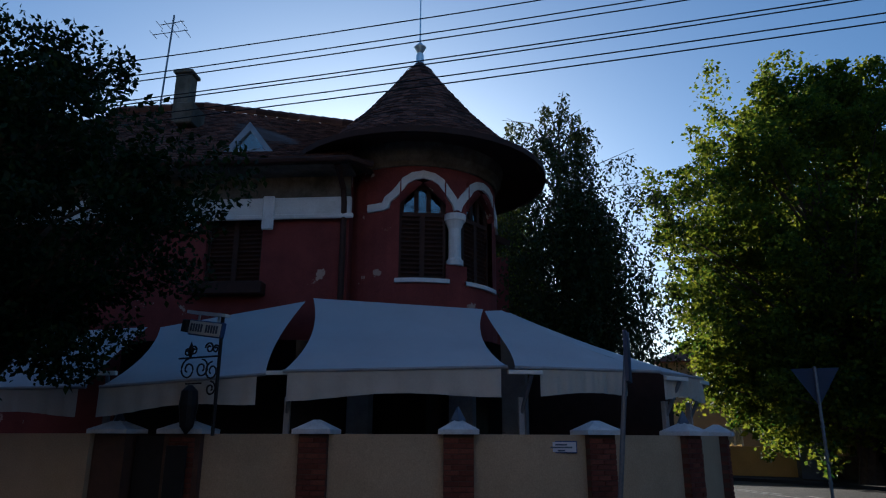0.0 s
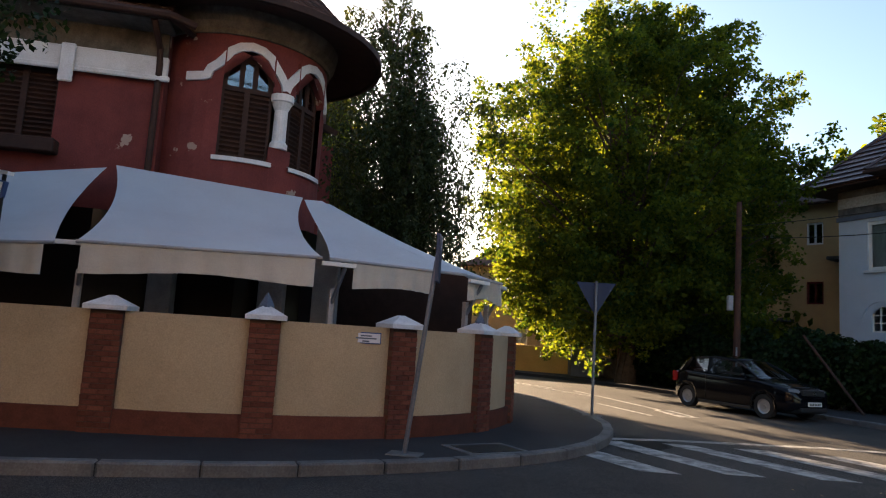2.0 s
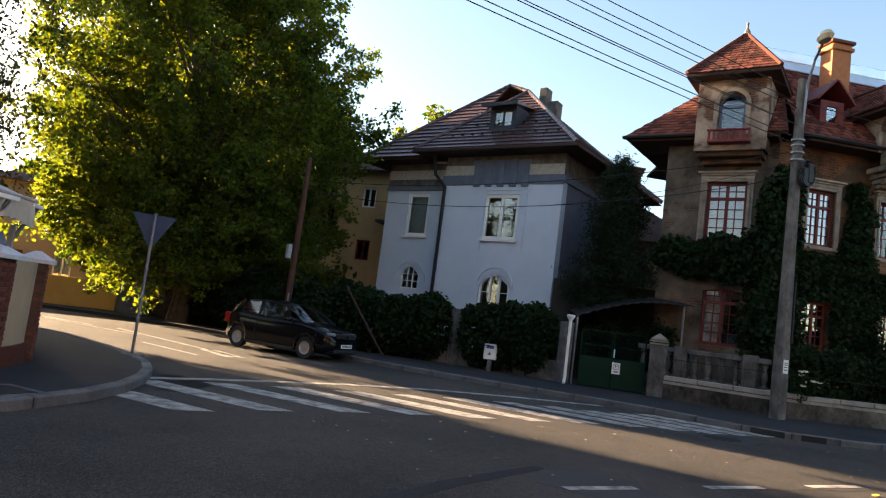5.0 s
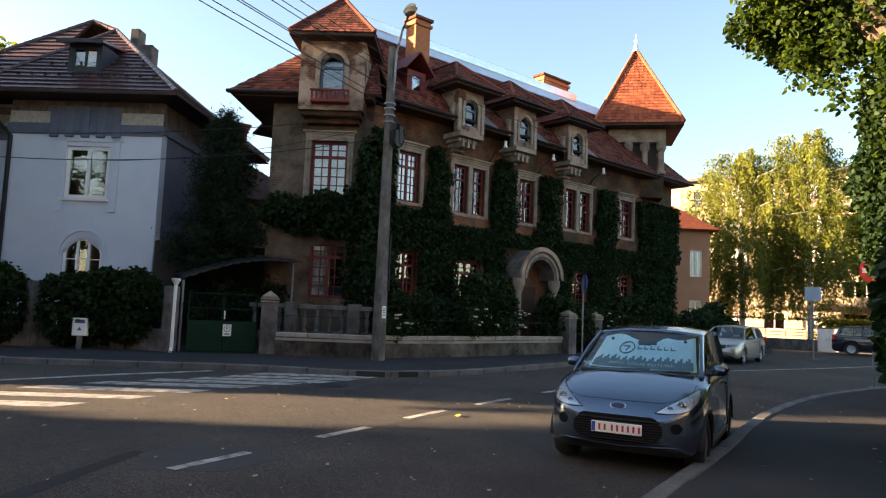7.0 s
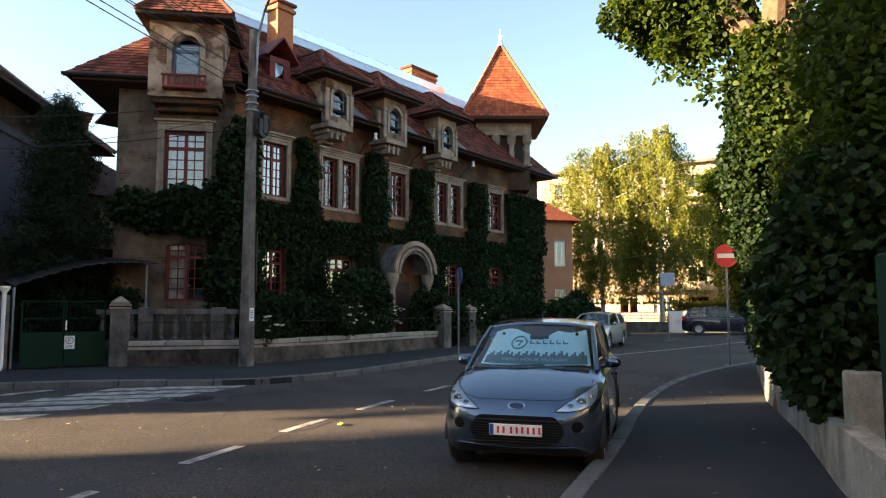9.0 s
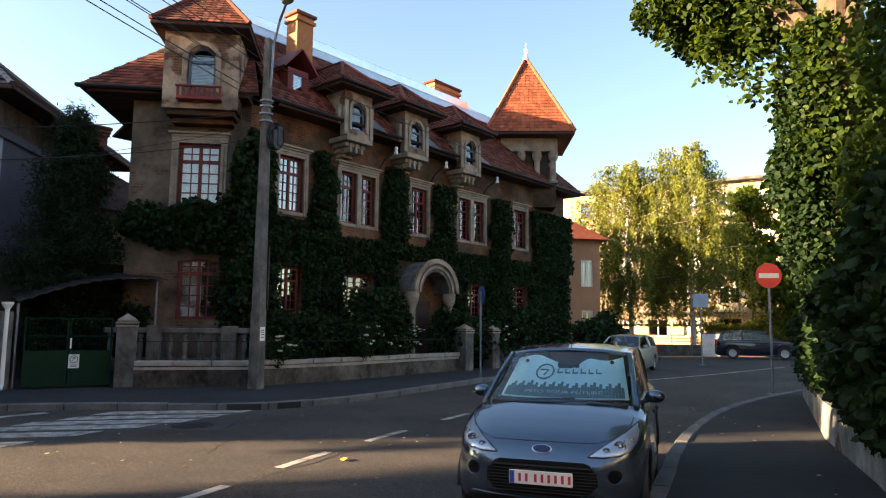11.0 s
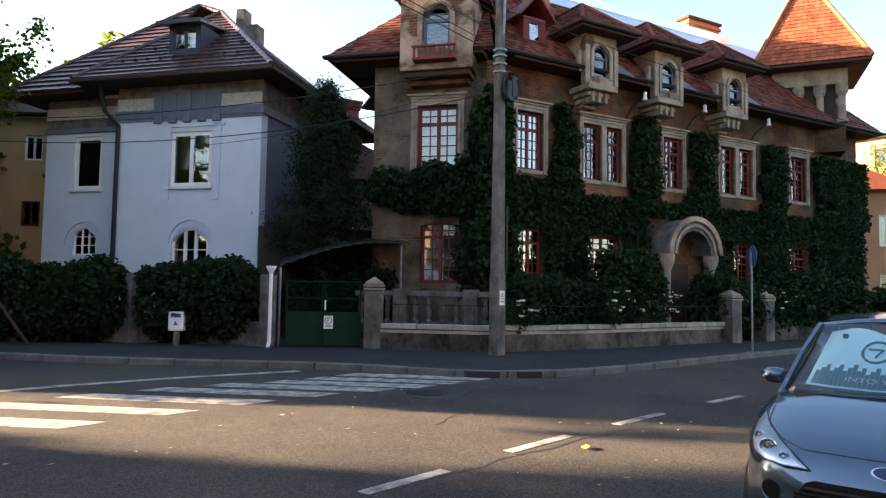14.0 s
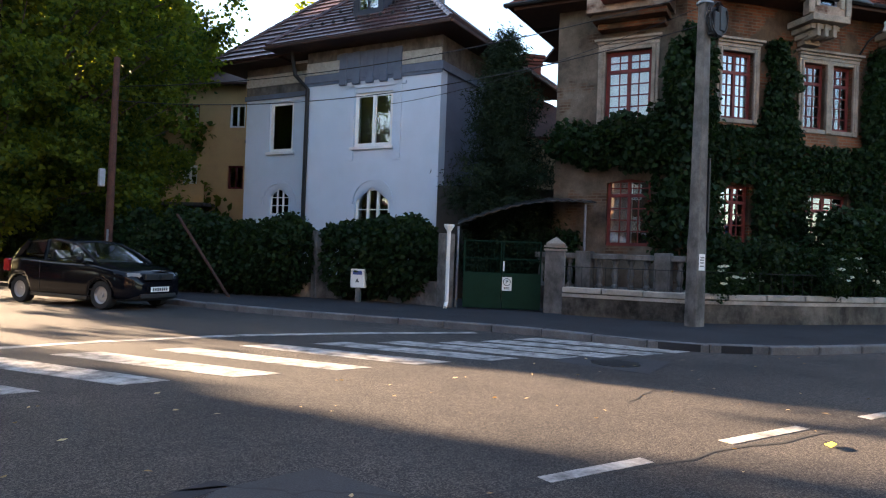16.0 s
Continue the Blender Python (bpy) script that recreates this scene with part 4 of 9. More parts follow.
part("door", bevel(B(px - 0.55, px + 0.55, -0.12, -0.062, 0, 2.6), 0.01), DARKWOOD, mansion, "dark wooden entrance door")

# ---- pale blue house ----
MW = pose(17.3, 19.8, 0.13, 0, 0, -66)
PALEFRIEZE = mat("pale_relief_stone", (0.42, 0.4, 0.36), (0.2, 0.19, 0.17), 0.85, 9, 30, 0.9)
DARKSHEET = mat("dark_sheet_metal", (0.04, 0.045, 0.06), (0.025, 0.028, 0.038), 0.5, 3, 50, 0.1)
DIMGLASS = glass_mat("shaded_window_glass", 0.05, (0.8, 0.84, 0.84))
villa = thing("villa", MW, "pale blue two-storey villa with a plum tiled hipped roof", "house")
part("wall", holed(-4.87, 0.6, 0, 8.3, 0, 0.4, [(-2.76, -1.2, 4.86, 6.7), (-2.6, -1.2, 2.0, 3.5, 0.6)]), BLUEWHITE, villa)
part("wall", holed(-8.4, -4.872, 0, 8.3, 0.6, 1.0, [(-7.17, -6.0, 4.95, 6.85), (-7.05, -6.1, 2.6, 3.6, 0.42)]), BLUEWHITE, villa)
# Side wall tone, darker and bluer than the pale front walls.
part("wall", B(0.2, 0.6, 0.402, 9, 0, 8.3), mat("slate_blue_side", (0.15, 0.165, 0.22), (0.1, 0.11, 0.15), 0.85, 1.2, 50, 0.3), villa, "slate blue side wall")
part("wall", B(-4.872, -4.5, 0.402, 1.0, 0, 8.3), BLUEWHITE, villa)
part("wall", B(-8.4, -8.0, 1.002, 9, 0, 8.3), BLUEWHITE, villa)
part("wall", B(-8.0, 0.2, 5.0, 5.2, 0, 8.3), DARKFILL, villa)
window(villa, -2.76, -1.2, 4.86, 6.7, 0.1, WHITEPAINT, 2, 1, fr=0.13, sill=(0.1, 0.2, WHITETRIM), label="white framed casement window")
window(villa, -7.17, -6.0, 4.95, 6.85, 0.7, WHITEPAINT, 1, 1, fr=0.13, glass=DIMGLASS, curtain=((0.05, 0.95),), sill=(0.1, 0.2, WHITETRIM))
window(villa, -2.6, -1.2, 2.0, 3.5, 0.1, WHITEPAINT, 3, 2, fr=0.1, rise=0.6, label="white arched window")
window(villa, -7.05, -6.1, 2.6, 3.6, 0.7, WHITEPAINT, 3, 3, fr=0.05, rise=0.42, label="white arched window")
for q in ((-4.95, 0.7, -0.08, 7.2, 7.46), (-4.9, 0.65, -0.04, 7.1, 7.2)):
    part("belt_course", B(q[0], q[1], q[2], 0.0, q[3], q[4]), BLUETRIM, villa)
part("belt_course", B(0.602, 0.68, 0.0, 8.8, 7.2, 7.46), BLUETRIM, villa)
part("belt_course", B(-8.45, -4.88, 0.52, 0.598, 6.98, 7.15), BLUETRIM, villa)
for a, b, y in ((-4.87, -3.3, -0.06), (-1.16, 0.62, -0.06), (-8.4, -4.88, 0.54)):
    part("frieze", bevel(B(a, b, y, y + 0.034, 7.48, 7.9), 0.006), PALEFRIEZE, villa, "pale stone relief frieze")
# Darker band over the wall from the belt course up to the eaves.
part("eave_band", B(-4.87, 0.6, -0.025, -0.001, 7.29, 8.29), CONCRETE, villa, "dark band under the eaves")
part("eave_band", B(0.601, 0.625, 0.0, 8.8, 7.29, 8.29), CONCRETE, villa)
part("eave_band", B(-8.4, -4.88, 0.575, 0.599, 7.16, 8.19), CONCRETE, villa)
for k in range(5):
    part("pilaster", bevel(B(-3.4 + k * 0.56, -3.1 + k * 0.56, -0.12, -0.002, 7.0, 8.1), 0.02), BLUETRIM, villa)
part("panel", B(-3.55, -0.98, -0.05, -0.004, 7.3, 8.1), BLUETRIM, villa)
bm = bmesh.new()
for q in ((-3.0, -2.75, 4.4, 7.0), (-1.1, -0.85, 4.4, 7.0), (-3.15, -0.7, 6.86, 6.97)):
    box(bm, q[0], q[1], -0.05, -0.002, q[2], q[3])
part("surround", bm, BLUEWHITE, villa)
for cx, r, y in ((-1.9, 0.86, -0.05), (-6.58, 0.9, 0.55)):
    part("arch_moulding", upright(bmesh.new(), arc(cx, 2.95, r, 180, 0, 16) + arc(cx, 2.95, r - 0.09, 0, 180, 16), y, y + 0.048), BLUEWHITE, villa)
bm = bmesh.new()
tube(bm, [(-5.3, -0.4, 8.3), (-5.2, -0.3, 7.5), (-4.78, -0.1, 7.0), (-4.78, -0.1, 0.1)], 0.075, 8)
part("downpipe", bm, BLACKIRON, villa, "dark blue downpipe")
RP = (-3.55, 3.9, 12.45)
RQ = (-4.75, 4.2, 12.95)
roofs = [([(-6.0, -0.95, 8.4), (1.4, -0.95, 8.4), RP, RP], True), ([(1.4, -0.95, 8.4), (1.4, 9.6, 8.4), RQ, RP], True), ([(-9.5, -0.3, 8.3), (-5.0, -0.3, 8.3), RQ, RQ], True), ([(-6.0, 1.5, 8.7), (-6.0, -0.95, 8.4), RP, RP], True), ([(-9.5, 9.6, 8.3), (-9.5, -0.3, 8.3), RQ, RQ], True), ([(1.4, 9.6, 8.3), (-9.5, 9.6, 8.3), RQ, RQ], False)]
for q, tl in roofs:
    part("roof_deck", slope(bmesh.new(), q, 0.06), DARKWOOD, villa)
    if tl:
        tiled("roof", q, TILEBROWN, villa, 0.34, 0.36, 0.05, scallop=False)
for p0, p1 in (((-6.0, -0.95, 8.4), RP), ((1.4, -0.95, 8.4), RP), (RP, RQ), ((-9.5, -0.3, 8.3), RQ), ((1.4, 9.6, 8.4), RQ)):
    a, b = Vector(p0) + Vector((0, 0, 0.06)), Vector(p1) + Vector((0, 0, 0.06))
    n = int((b - a).length / 0.36)
    for k in range(n):
        part("ridge_tile", tube(bmesh.new(), [a.lerp(b, k / n), a.lerp(b, (k + 1.06) / n)], [0.1, 0.085], 6), TILEBROWN, villa)
part("soffit", B(-6.0, 1.4, -0.95, 3.0, 8.3, 8.36), DARKWOOD, villa)
part("soffit", B(-9.5, -6.0, -0.3, 3.0, 8.2, 8.26), DARKWOOD, villa)
part("gutter", bevel(B(-6.05, 1.45, -1.05, -0.93, 8.28, 8.4), 0.02), DARKWOOD, villa)
part("gutter", bevel(B(1.4, 1.5, -1.0, 9.0, 8.28, 8.4), 0.02), DARKWOOD, villa)
part("dormer", holed(-3.2, -1.97, 9.35, 10.5, 0.3, 0.4, [(-3.02, -2.12, 9.62, 10.36)]), DARKSHEET, villa, "dark sheet-clad roof dormer")
part("dormer", B(-3.2, -3.1, 0.402, 2.4, 9.35, 10.5), DARKSHEET, villa)
part("dormer", B(-2.07, -1.97, 0.402, 2.4, 9.35, 10.5), DARKSHEET, villa)
part("dormer_back", B(-3.1, -2.07, 1.0, 1.05, 9.35, 10.5), CURTAIN, villa)
window(villa, -3.02, -2.12, 9.62, 10.36, 0.35, DARKSHEET, 2, 1, fr=0.06)
part("dormer_roof", slope(bmesh.new(), [(-3.42, -0.1, 10.52), (-1.75, -0.1, 10.52), (-2.0, 2.2, 10.98), (-3.2, 2.2, 10.98)], 0.1), TILEBROWN, villa)
part("dormer_fascia", B(-3.44, -1.73, -0.14, -0.102, 10.4, 10.54), DARKSHEET, villa)
guard_rows = [(-5.0, 0.4, 0.9, 11), (-4.4, -0.4, 1.7, 7)]
for g0_, g1_, up_, n_ in guard_rows:
    for k in range(n_):
        u = g0_ + (g1_ - g0_) * (k + 0.5 * (n_ % 2)) / n_
        yy_ = -0.95 + up_
        zz_ = 8.4 + (RP[2] - 8.4) * up_ / (RP[1] + 0.95) + 0.07
        part("snow_guard", bevel(B(u - 0.05, u + 0.05, yy_ - 0.02, yy_ + 0.05, zz_ - 0.02, zz_ + 0.1), 0.008), BLACKIRON, villa)
for u, v, w, z in ((-2.7, 5.0, 0.3, 12.25), (-3.2, 5.0, 0.19, 12.95), (-5.2, 5.4, 0.1, 13.2)):
    part("chimney", bevel(B(u - w, u + w, v - 0.3, v + 0.3, 9.5, z), 0.02), CONCRETE, villa)

# ---- turret house ----
MT = pose(-6.3, 10.9, 0.13, 0, 0, 15)
TI = MT.inverted()
manor = thing("turret_house", MT, "dark red rendered house with a round turret and conical tiled roof", "house")
tc = TI @ Vector((-4.85, 12.95, 0.13))
part("wall", holed(-9.0, 0.75, 0, 6.75, 0, 0.4, [(-2.15, -1.0, 4.45, 5.95), (-6.2, -5.0, 4.45, 5.95), (-2.6, -0.9, 0.9, 2.4)]), REDWALL, manor)
part("wall", B(0.3, 0.75, 0.402, 2.2, 0, 6.75), REDWALL, manor)
part("wall", B(-9.0, 4.0, 7.0, 7.3, 0, 6.7), REDWALL, manor)
part("wall", B(-9.0, 0.3, 3.0, 3.2, 0, 6.7), DARKFILL, manor)
part("cornice", bevel(B(-8.9, 0.8, -0.1, -0.002, 5.72, 6.15), 0.02), WHITETRIM, manor, "pale cornice band")
part("cornice", bevel(B(-8.9, 0.86, -0.16, -0.102, 5.68, 5.78), 0.02), WHITETRIM, manor)
for u in (-2.35, -0.85, -6.4, -4.8):
    part("bracket", bevel(B(u - 0.12, u + 0.12, -0.22, -0.162, 5.45, 6.15), 0.02), WHITETRIM, manor)
part("frieze", B(-8.9, 0.77, -0.06, -0.002, 6.15, 6.7), OLDTRIM, manor)


def shutters(u0, u1, z0, z1, y, parent):
    s = part("shutter", box(bmesh.new(), u0, u1, y + 0.06, y + 0.08, z0, z1), DARKWOOD, parent, "brown louvred shutters")
    for k in range(3):
        u = u0 + (u1 - u0) * k / 2
        part("stile", B(max(u0, u - 0.05), min(u1, u + 0.05), y - 0.01, y + 0.058, z0, z1), DARKWOOD, s)
    n = int((z1 - z0) / 0.09)
    for k in range(n):
        z = z0 + 0.05 + (z1 - z0 - 0.1) * (k + 0.5) / n
        part("slat", box(bmesh.new(), u0 + 0.05, u1 - 0.05, -0.03, 0.03, -0.006, 0.006, Matrix.Translation((0, y + 0.03, z)) @ Matrix.Rotation(radians(-40), 4, "X")), DARKWOOD, s)
    return s


shutters(-2.15, -1.0, 4.45, 5.95, 0.1, manor)
shutters(-6.2, -5.0, 4.45, 5.95, 0.1, manor)
part("window_box", bevel(B(-2.3, -0.85, -0.3, -0.01, 4.15, 4.4), 0.02), DARKWOOD, manor, "dark wooden window box rail")
wr = [(-9.6, -0.75, 6.7), (-4.2, -0.75, 6.7), (-4.2, 3.6, 10.15), (-6.7, 3.6, 10.1)]
wr_low = [(-4.2, -0.75, 6.7), (0.9, -0.75, 6.7), (0.3, 3.4, 9.3), (-4.2, 3.6, 10.15)]
for q in (wr, wr_low):
    part("roof_deck", slope(bmesh.new(), q), DARKWOOD, manor)
    tiled("roof", q, TILEDARK, manor, 0.19, 0.15, label="dark weathered plain tiles")
ridge = [Vector((-6.7, 3.6, 10.2)), Vector((-4.2, 3.6, 10.25)), Vector((0.3, 3.4, 9.4))]
for p0, p1 in zip(ridge, ridge[1:]):
    n = int((p1 - p0).length / 0.3)
    for k in range(n):
        part("ridge_tile", tube(bmesh.new(), [p0.lerp(p1, k / n), p0.lerp(p1, (k + 1.08) / n)], [0.1, 0.08], 6), TILEDARK, manor)
wr2 = [(0.9, -0.75, 6.7), (3.5, 6.0, 6.7), (0.3, 3.4, 9.3), (0.3, 3.4, 9.3)]
part("roof_deck", slope(bmesh.new(), wr2), DARKWOOD, manor)
part("roof_deck", slope(bmesh.new(), [(3.5, 8.0, 6.7), (-9.6, 8.0, 6.7), (-6.7, 3.6, 10.1), (0.3, 3.4, 9.3)]), DARKWOOD, manor)
part("gutter", tube(bmesh.new(), [(-9.6, -0.82, 6.66), (0.9, -0.82, 6.66), (1.3, -0.6, 6.6)], 0.07, 8), DARKWOOD, manor)
part("downpipe", tube(bmesh.new(), [(0.62, -0.7, 6.6), (0.64, -0.15, 6.3), (0.66, -0.1, 6.0), (0.66, -0.1, 0.1)], 0.06, 8), DARKWOOD, manor)
part("soffit", B(-9.4, 0.85, -0.7, 0.0, 6.6, 6.66), OLDTRIM, manor)
bm = bmesh.new()
for q in ([(-1.97, 7.15), (-1.83, 7.15), (-1.36, 7.72), (-1.42, 7.86)], [(-0.87, 7.15), (-1.01, 7.15), (-1.42, 7.68), (-1.42, 7.86)], [(-1.83, 7.15), (-1.01, 7.15), (-1.09, 7.24), (-1.75, 7.24)]):
    upright(bm, q, -0.1, 0.02)
part("eyebrow_dormer", bm, mat("faded_blue_paint", (0.3, 0.34, 0.4), (0.2, 0.23, 0.28), 0.7, 4, 40, 0.2), manor, "small triangular attic dormer frame")
part("dormer_pane", upright(bmesh.new(), [(-1.83, 7.2), (-1.01, 7.2), (-1.42, 7.72)], -0.05, -0.03), GLASS, manor)
part("dormer_cheek", upright(bmesh.new(), [(-2.0, 7.08), (-0.84, 7.08), (-1.42, 7.84)], 0.03, 1.3), TILEDARK, manor)
part("chimney", bevel(B(-4.5, -4.1, 2.4, 2.8, 8.6, 10.55), 0.02), OLDTRIM, manor)
part("chimney_cap", bevel(B(-4.56, -4.04, 2.34, 2.86, 10.55, 10.65), 0.02), OLDTRIM, manor)
part("roof_vent", bevel(B(-3.95, -3.5, 1.5, 2.2, 8.7, 9.25), 0.03), OLDTRIM, manor, "small pale roof vent box")
# aerial
bm = bmesh.new()
rod(bm, (-5.4, 3.4, 9.4), (-5.3, 3.4, 13.0), 0.025)
for z, w in ((12.4, 0.5), (12.7, 0.35), (10.3, 0.7)):
    rod(bm, (-5.35 - w, 3.4, z), (-5.35 + w, 3.4, z + 0.1), 0.012)
    for k in range(4):
        x = -5.35 - w + 2 * w * k / 3
        rod(bm, (x, 3.2, z), (x, 3.6, z), 0.008)
part("aerial", bm, STEEL, manor, "thin rooftop television aerial")

# turret
def ring_part(name, prof, material, a0=0, a1=360, seg=40, label=""):
    return part(name, lathe(bmesh.new(), prof, seg, a0, a1, (tc.x, tc.y)), material, manor, label)


R = 1.72
facing = math.degrees(math.atan2((TI @ Vector((0.56, -0.54, 0))).y - tc.y, (TI @ Vector((0.56, -0.54, 0))).x - tc.x))
ring_part("turret_wall", [(R - 0.25, 0), (R, 0), (R, 4.4), (R - 0.25, 4.4)], REDWALL)
ring_part("turret_wall", [(R - 0.25, 6.5), (R, 6.5), (R, 6.9), (R - 0.25, 6.9)], REDWALL)
wins = [(facing - 12, facing + 19), (facing + 35, facing + 66)]
ring_part("turret_wall", [(R - 0.25, 4.4), (R, 4.4), (R, 6.5), (R - 0.25, 6.5), (R - 0.25, 4.4)], REDWALL, wins[1][1], wins[0][0] + 360, 34)
ring_part("pier", [(R - 0.25, 4.4), (R, 4.4), (R, 4.75), (R - 0.25, 4.75), (R - 0.25, 4.4)], REDWALL, wins[0][1], wins[1][0], 6)
ring_part("pier", [(R - 0.25, 5.8), (R, 5.8), (R, 6.5), (R - 0.25, 6.5), (R - 0.25, 5.75)], REDWALL, wins[0][1], wins[1][0], 6)
mid = radians((wins[0][1] + wins[1][0]) / 2)
cc = (tc.x + (R - 0.08) * math.cos(mid), tc.y + (R - 0.08) * math.sin(mid))
part("column", lathe(bmesh.new(), [(0, 4.75), (0.17, 4.75), (0.17, 4.85), (0.13, 4.9), (0.125, 5.5), (0.19, 5.65), (0.22, 5.67), (0.22, 5.8), (0, 5.8)], 16, centre=cc), WHITETRIM, manor, "white painted stone column")
for a0, a1 in wins:
    ring_part("sill", [(R - 0.2, 4.36), (R + 0.06, 4.36), (R + 0.06, 4.44), (R - 0.2, 4.44), (R - 0.2, 4.36)], WHITETRIM, a0 - 2, a1 + 2, 8)
    am = radians((a0 + a1) / 2)
    half = R * math.sin(radians((a1 - a0) / 2))
    fm = Matrix.Translation((tc.x, tc.y, 0)) @ Matrix.Rotation(am + math.pi / 2, 4, "Z")
    dist = R * math.cos(radians((a1 - a0) / 2))
    s = shutters(-half, half, 4.48, 5.74, -dist + 0.12, manor)
    s.matrix_local = fm
    w = window(manor, -half, half, 5.74, 6.4, -dist + 0.15, DARKWOOD, 3, 1, fr=0.09, rise=half * 0.95, label="arched fanlight window")
    w.matrix_local = fm
    bm = bmesh.new()
    n = 14
    for k in range(2):
        pts = arc(0, 5.9, half, 180 if k == 0 else 0, 90, n, 0.5)
        upright(bm, [(-half if k == 0 else half, 6.53)] + pts, -R + 0.0, -R + 0.25)
    o = part("spandrel", bm, REDWALL, manor)
    o.matrix_local = fm
    # white hood mould, following the curve of the wall
    verts, faces = [], []
    lobe = [(-0.56, 6.16), (-0.44, 6.3), (-0.36, 6.42), (-0.2, 6.52), (0.0, 6.56), (0.2, 6.52), (0.36, 6.42), (0.44, 6.3), (0.56, 6.16)]
    inner_end = [(0.66, 6.02), (0.705, 5.88)]
    outer_end = [(0.7, 6.06), (0.735, 5.98), (0.735, 5.93), (0.8, 5.915), (1.15, 5.915)]
    path = [(-x, z) for x, z in (outer_end if a0 == wins[0][0] else inner_end)[::-1]] + lobe + (inner_end if a0 == wins[0][0] else outer_end)
    for i, (x, z) in enumerate(path):
        (xa, za), (xb, zb) = path[max(0, i - 1)], path[min(len(path) - 1, i + 1)]
        ln = math.hypot(xb - xa, zb - za)
        nx, nz = -(zb - za) / ln, (xb - xa) / ln
        for d, dr in ((-0.08, 0.055), (0.08, 0.055), (0.08, 0.0), (-0.08, 0.0)):
            a = am + (x + nx * d) / R
            verts.append((tc.x + (R + dr) * math.cos(a), tc.y + (R + dr) * math.sin(a), z + nz * d))
    for i in range(len(path) - 1):
        for k in range(4):
            j = (k + 1) % 4
            faces.append((4 * i + k, 4 * i + j, 4 * i + 4 + j, 4 * i + 4 + k))
    arr_part("hood_mould", verts, faces, WHITETRIM, manor, "white painted hood mould")
ring_part("turret_core", [(0, 4.0), (R - 0.6, 4.0), (R - 0.6, 6.6), (0, 6.6)], DARKFILL)
ring_part("frieze", [(R, 6.75), (R + 0.05, 6.75), (R + 0.05, 6.85), (R + 0.14, 6.95), (R + 0.22, 7.3), (R - 0.1, 7.3)], OLDTRIM)
ring_part("soffit", [(R, 7.25), (2.75, 7.02), (2.75, 7.08), (R, 7.32)], DARKWOOD)
cone = [(2.8, 7.05), (2.15, 7.55), (1.3, 8.45), (0.6, 9.35), (0.12, 10.05), (0, 10.05)]
ring_part("cone_deck", cone, DARKWOOD)
ring_part("eave_edge", [(2.78, 6.98), (2.86, 6.98), (2.86, 7.1), (2.78, 7.1), (2.78, 6.98)], DARKWOOD)
verts, faces = [], []
rng = random.Random(3)
L = [0.0]
for (r0, z0), (r1, z1) in zip(cone[:-1], cone[1:-1]):
    L.append(L[-1] + math.hypot(r1 - r0, z1 - z0))


def cone_at(s):
    for i in range(len(L) - 1):
        if s <= L[i + 1] or i == len(L) - 2:
            f = (s - L[i]) / (L[i + 1] - L[i])
            return (cone[i][0] + (cone[i + 1][0] - cone[i][0]) * f, cone[i][1] + (cone[i + 1][1] - cone[i][1]) * f)


s, row = 0.0, 0
while s < L[-1] - 0.15:
    (ra, za), (rb, zb) = cone_at(s), cone_at(min(L[-1], s + 0.2))
    n = max(8, round(2 * math.pi * ra / 0.18))
    for i in range(n):
        a0 = 2 * math.pi * (i + 0.5 * (row % 2) + 0.02) / n
        a1 = 2 * math.pi * (i + 0.5 * (row % 2) + 0.98) / n
        up = 0.03 + rng.uniform(-0.004, 0.008)
        k = len(verts)
        for r, z, a in ((ra + up, za + up, a0), (ra + up + 0.012, za + up - 0.02, (a0 + a1) / 2), (ra + up, za + up, a1), (rb + 0.004, zb + 0.004, a1), (rb + 0.004, zb + 0.004, a0), (ra + up, za + up - 0.022, a0), (ra + up + 0.012, za + up - 0.042, (a0 + a1) / 2), (ra + up, za + up - 0.022, a1)):
            verts.append((tc.x + r * math.cos(a), tc.y + r * math.sin(a), z))
        faces += [(k, k + 1, k + 2, k + 3, k + 4), (k + 5, k + 6, k + 1, k), (k + 6, k + 7, k + 2, k + 1)]
    s += 0.15
    row += 1
arr_part("cone_roof", verts, faces, TILEDARK, manor, "conical roof of weathered brown tiles")
ring_part("finial", [(0.13, 10.0), (0.09, 10.1), (0.09, 10.3), (0.06, 10.35), (0.15, 10.5), (0.06, 10.6), (0.02, 10.65), (0.015, 12.2), (0, 12.2)], ZINC)
# side porch roof behind the turret
pr = [(3.1, 1.0, 5.9), (4.0, 2.5, 5.9), (2.5, 3.5, 6.5), (2.0, 2.0, 6.5)]
part("porch_roof", slope(bmesh.new(), pr, 0.12), DARKWOOD, manor)

# ---- corner fence ----
FENCE = [(-6.25, 7.75), (-4.33, 8.03), (-2.42, 8.48), (-0.69, 9.35), (0.45, 10.7), (0.95, 12.2), (0.95, 14.2), (0.3, 17.0), (-1.5, 20.5), (-5.0, 24.0)]
fence = thing("corner_fence", Matrix.Identity(4), "curved cream rendered garden wall with red brick pillars and white caps", "fence")


def bow(p, q, n=6, k=0.04):
    out = []
    for i in range(n + 1):
        s = i / n
        x, y = p[0] + (q[0] - p[0]) * s, p[1] + (q[1] - p[1]) * s
        d = inset(p, q, -k * 4 * s * (1 - s) * math.hypot(q[0] - p[0], q[1] - p[1]))
        out.append((x + d.x, y + d.y))
    return out


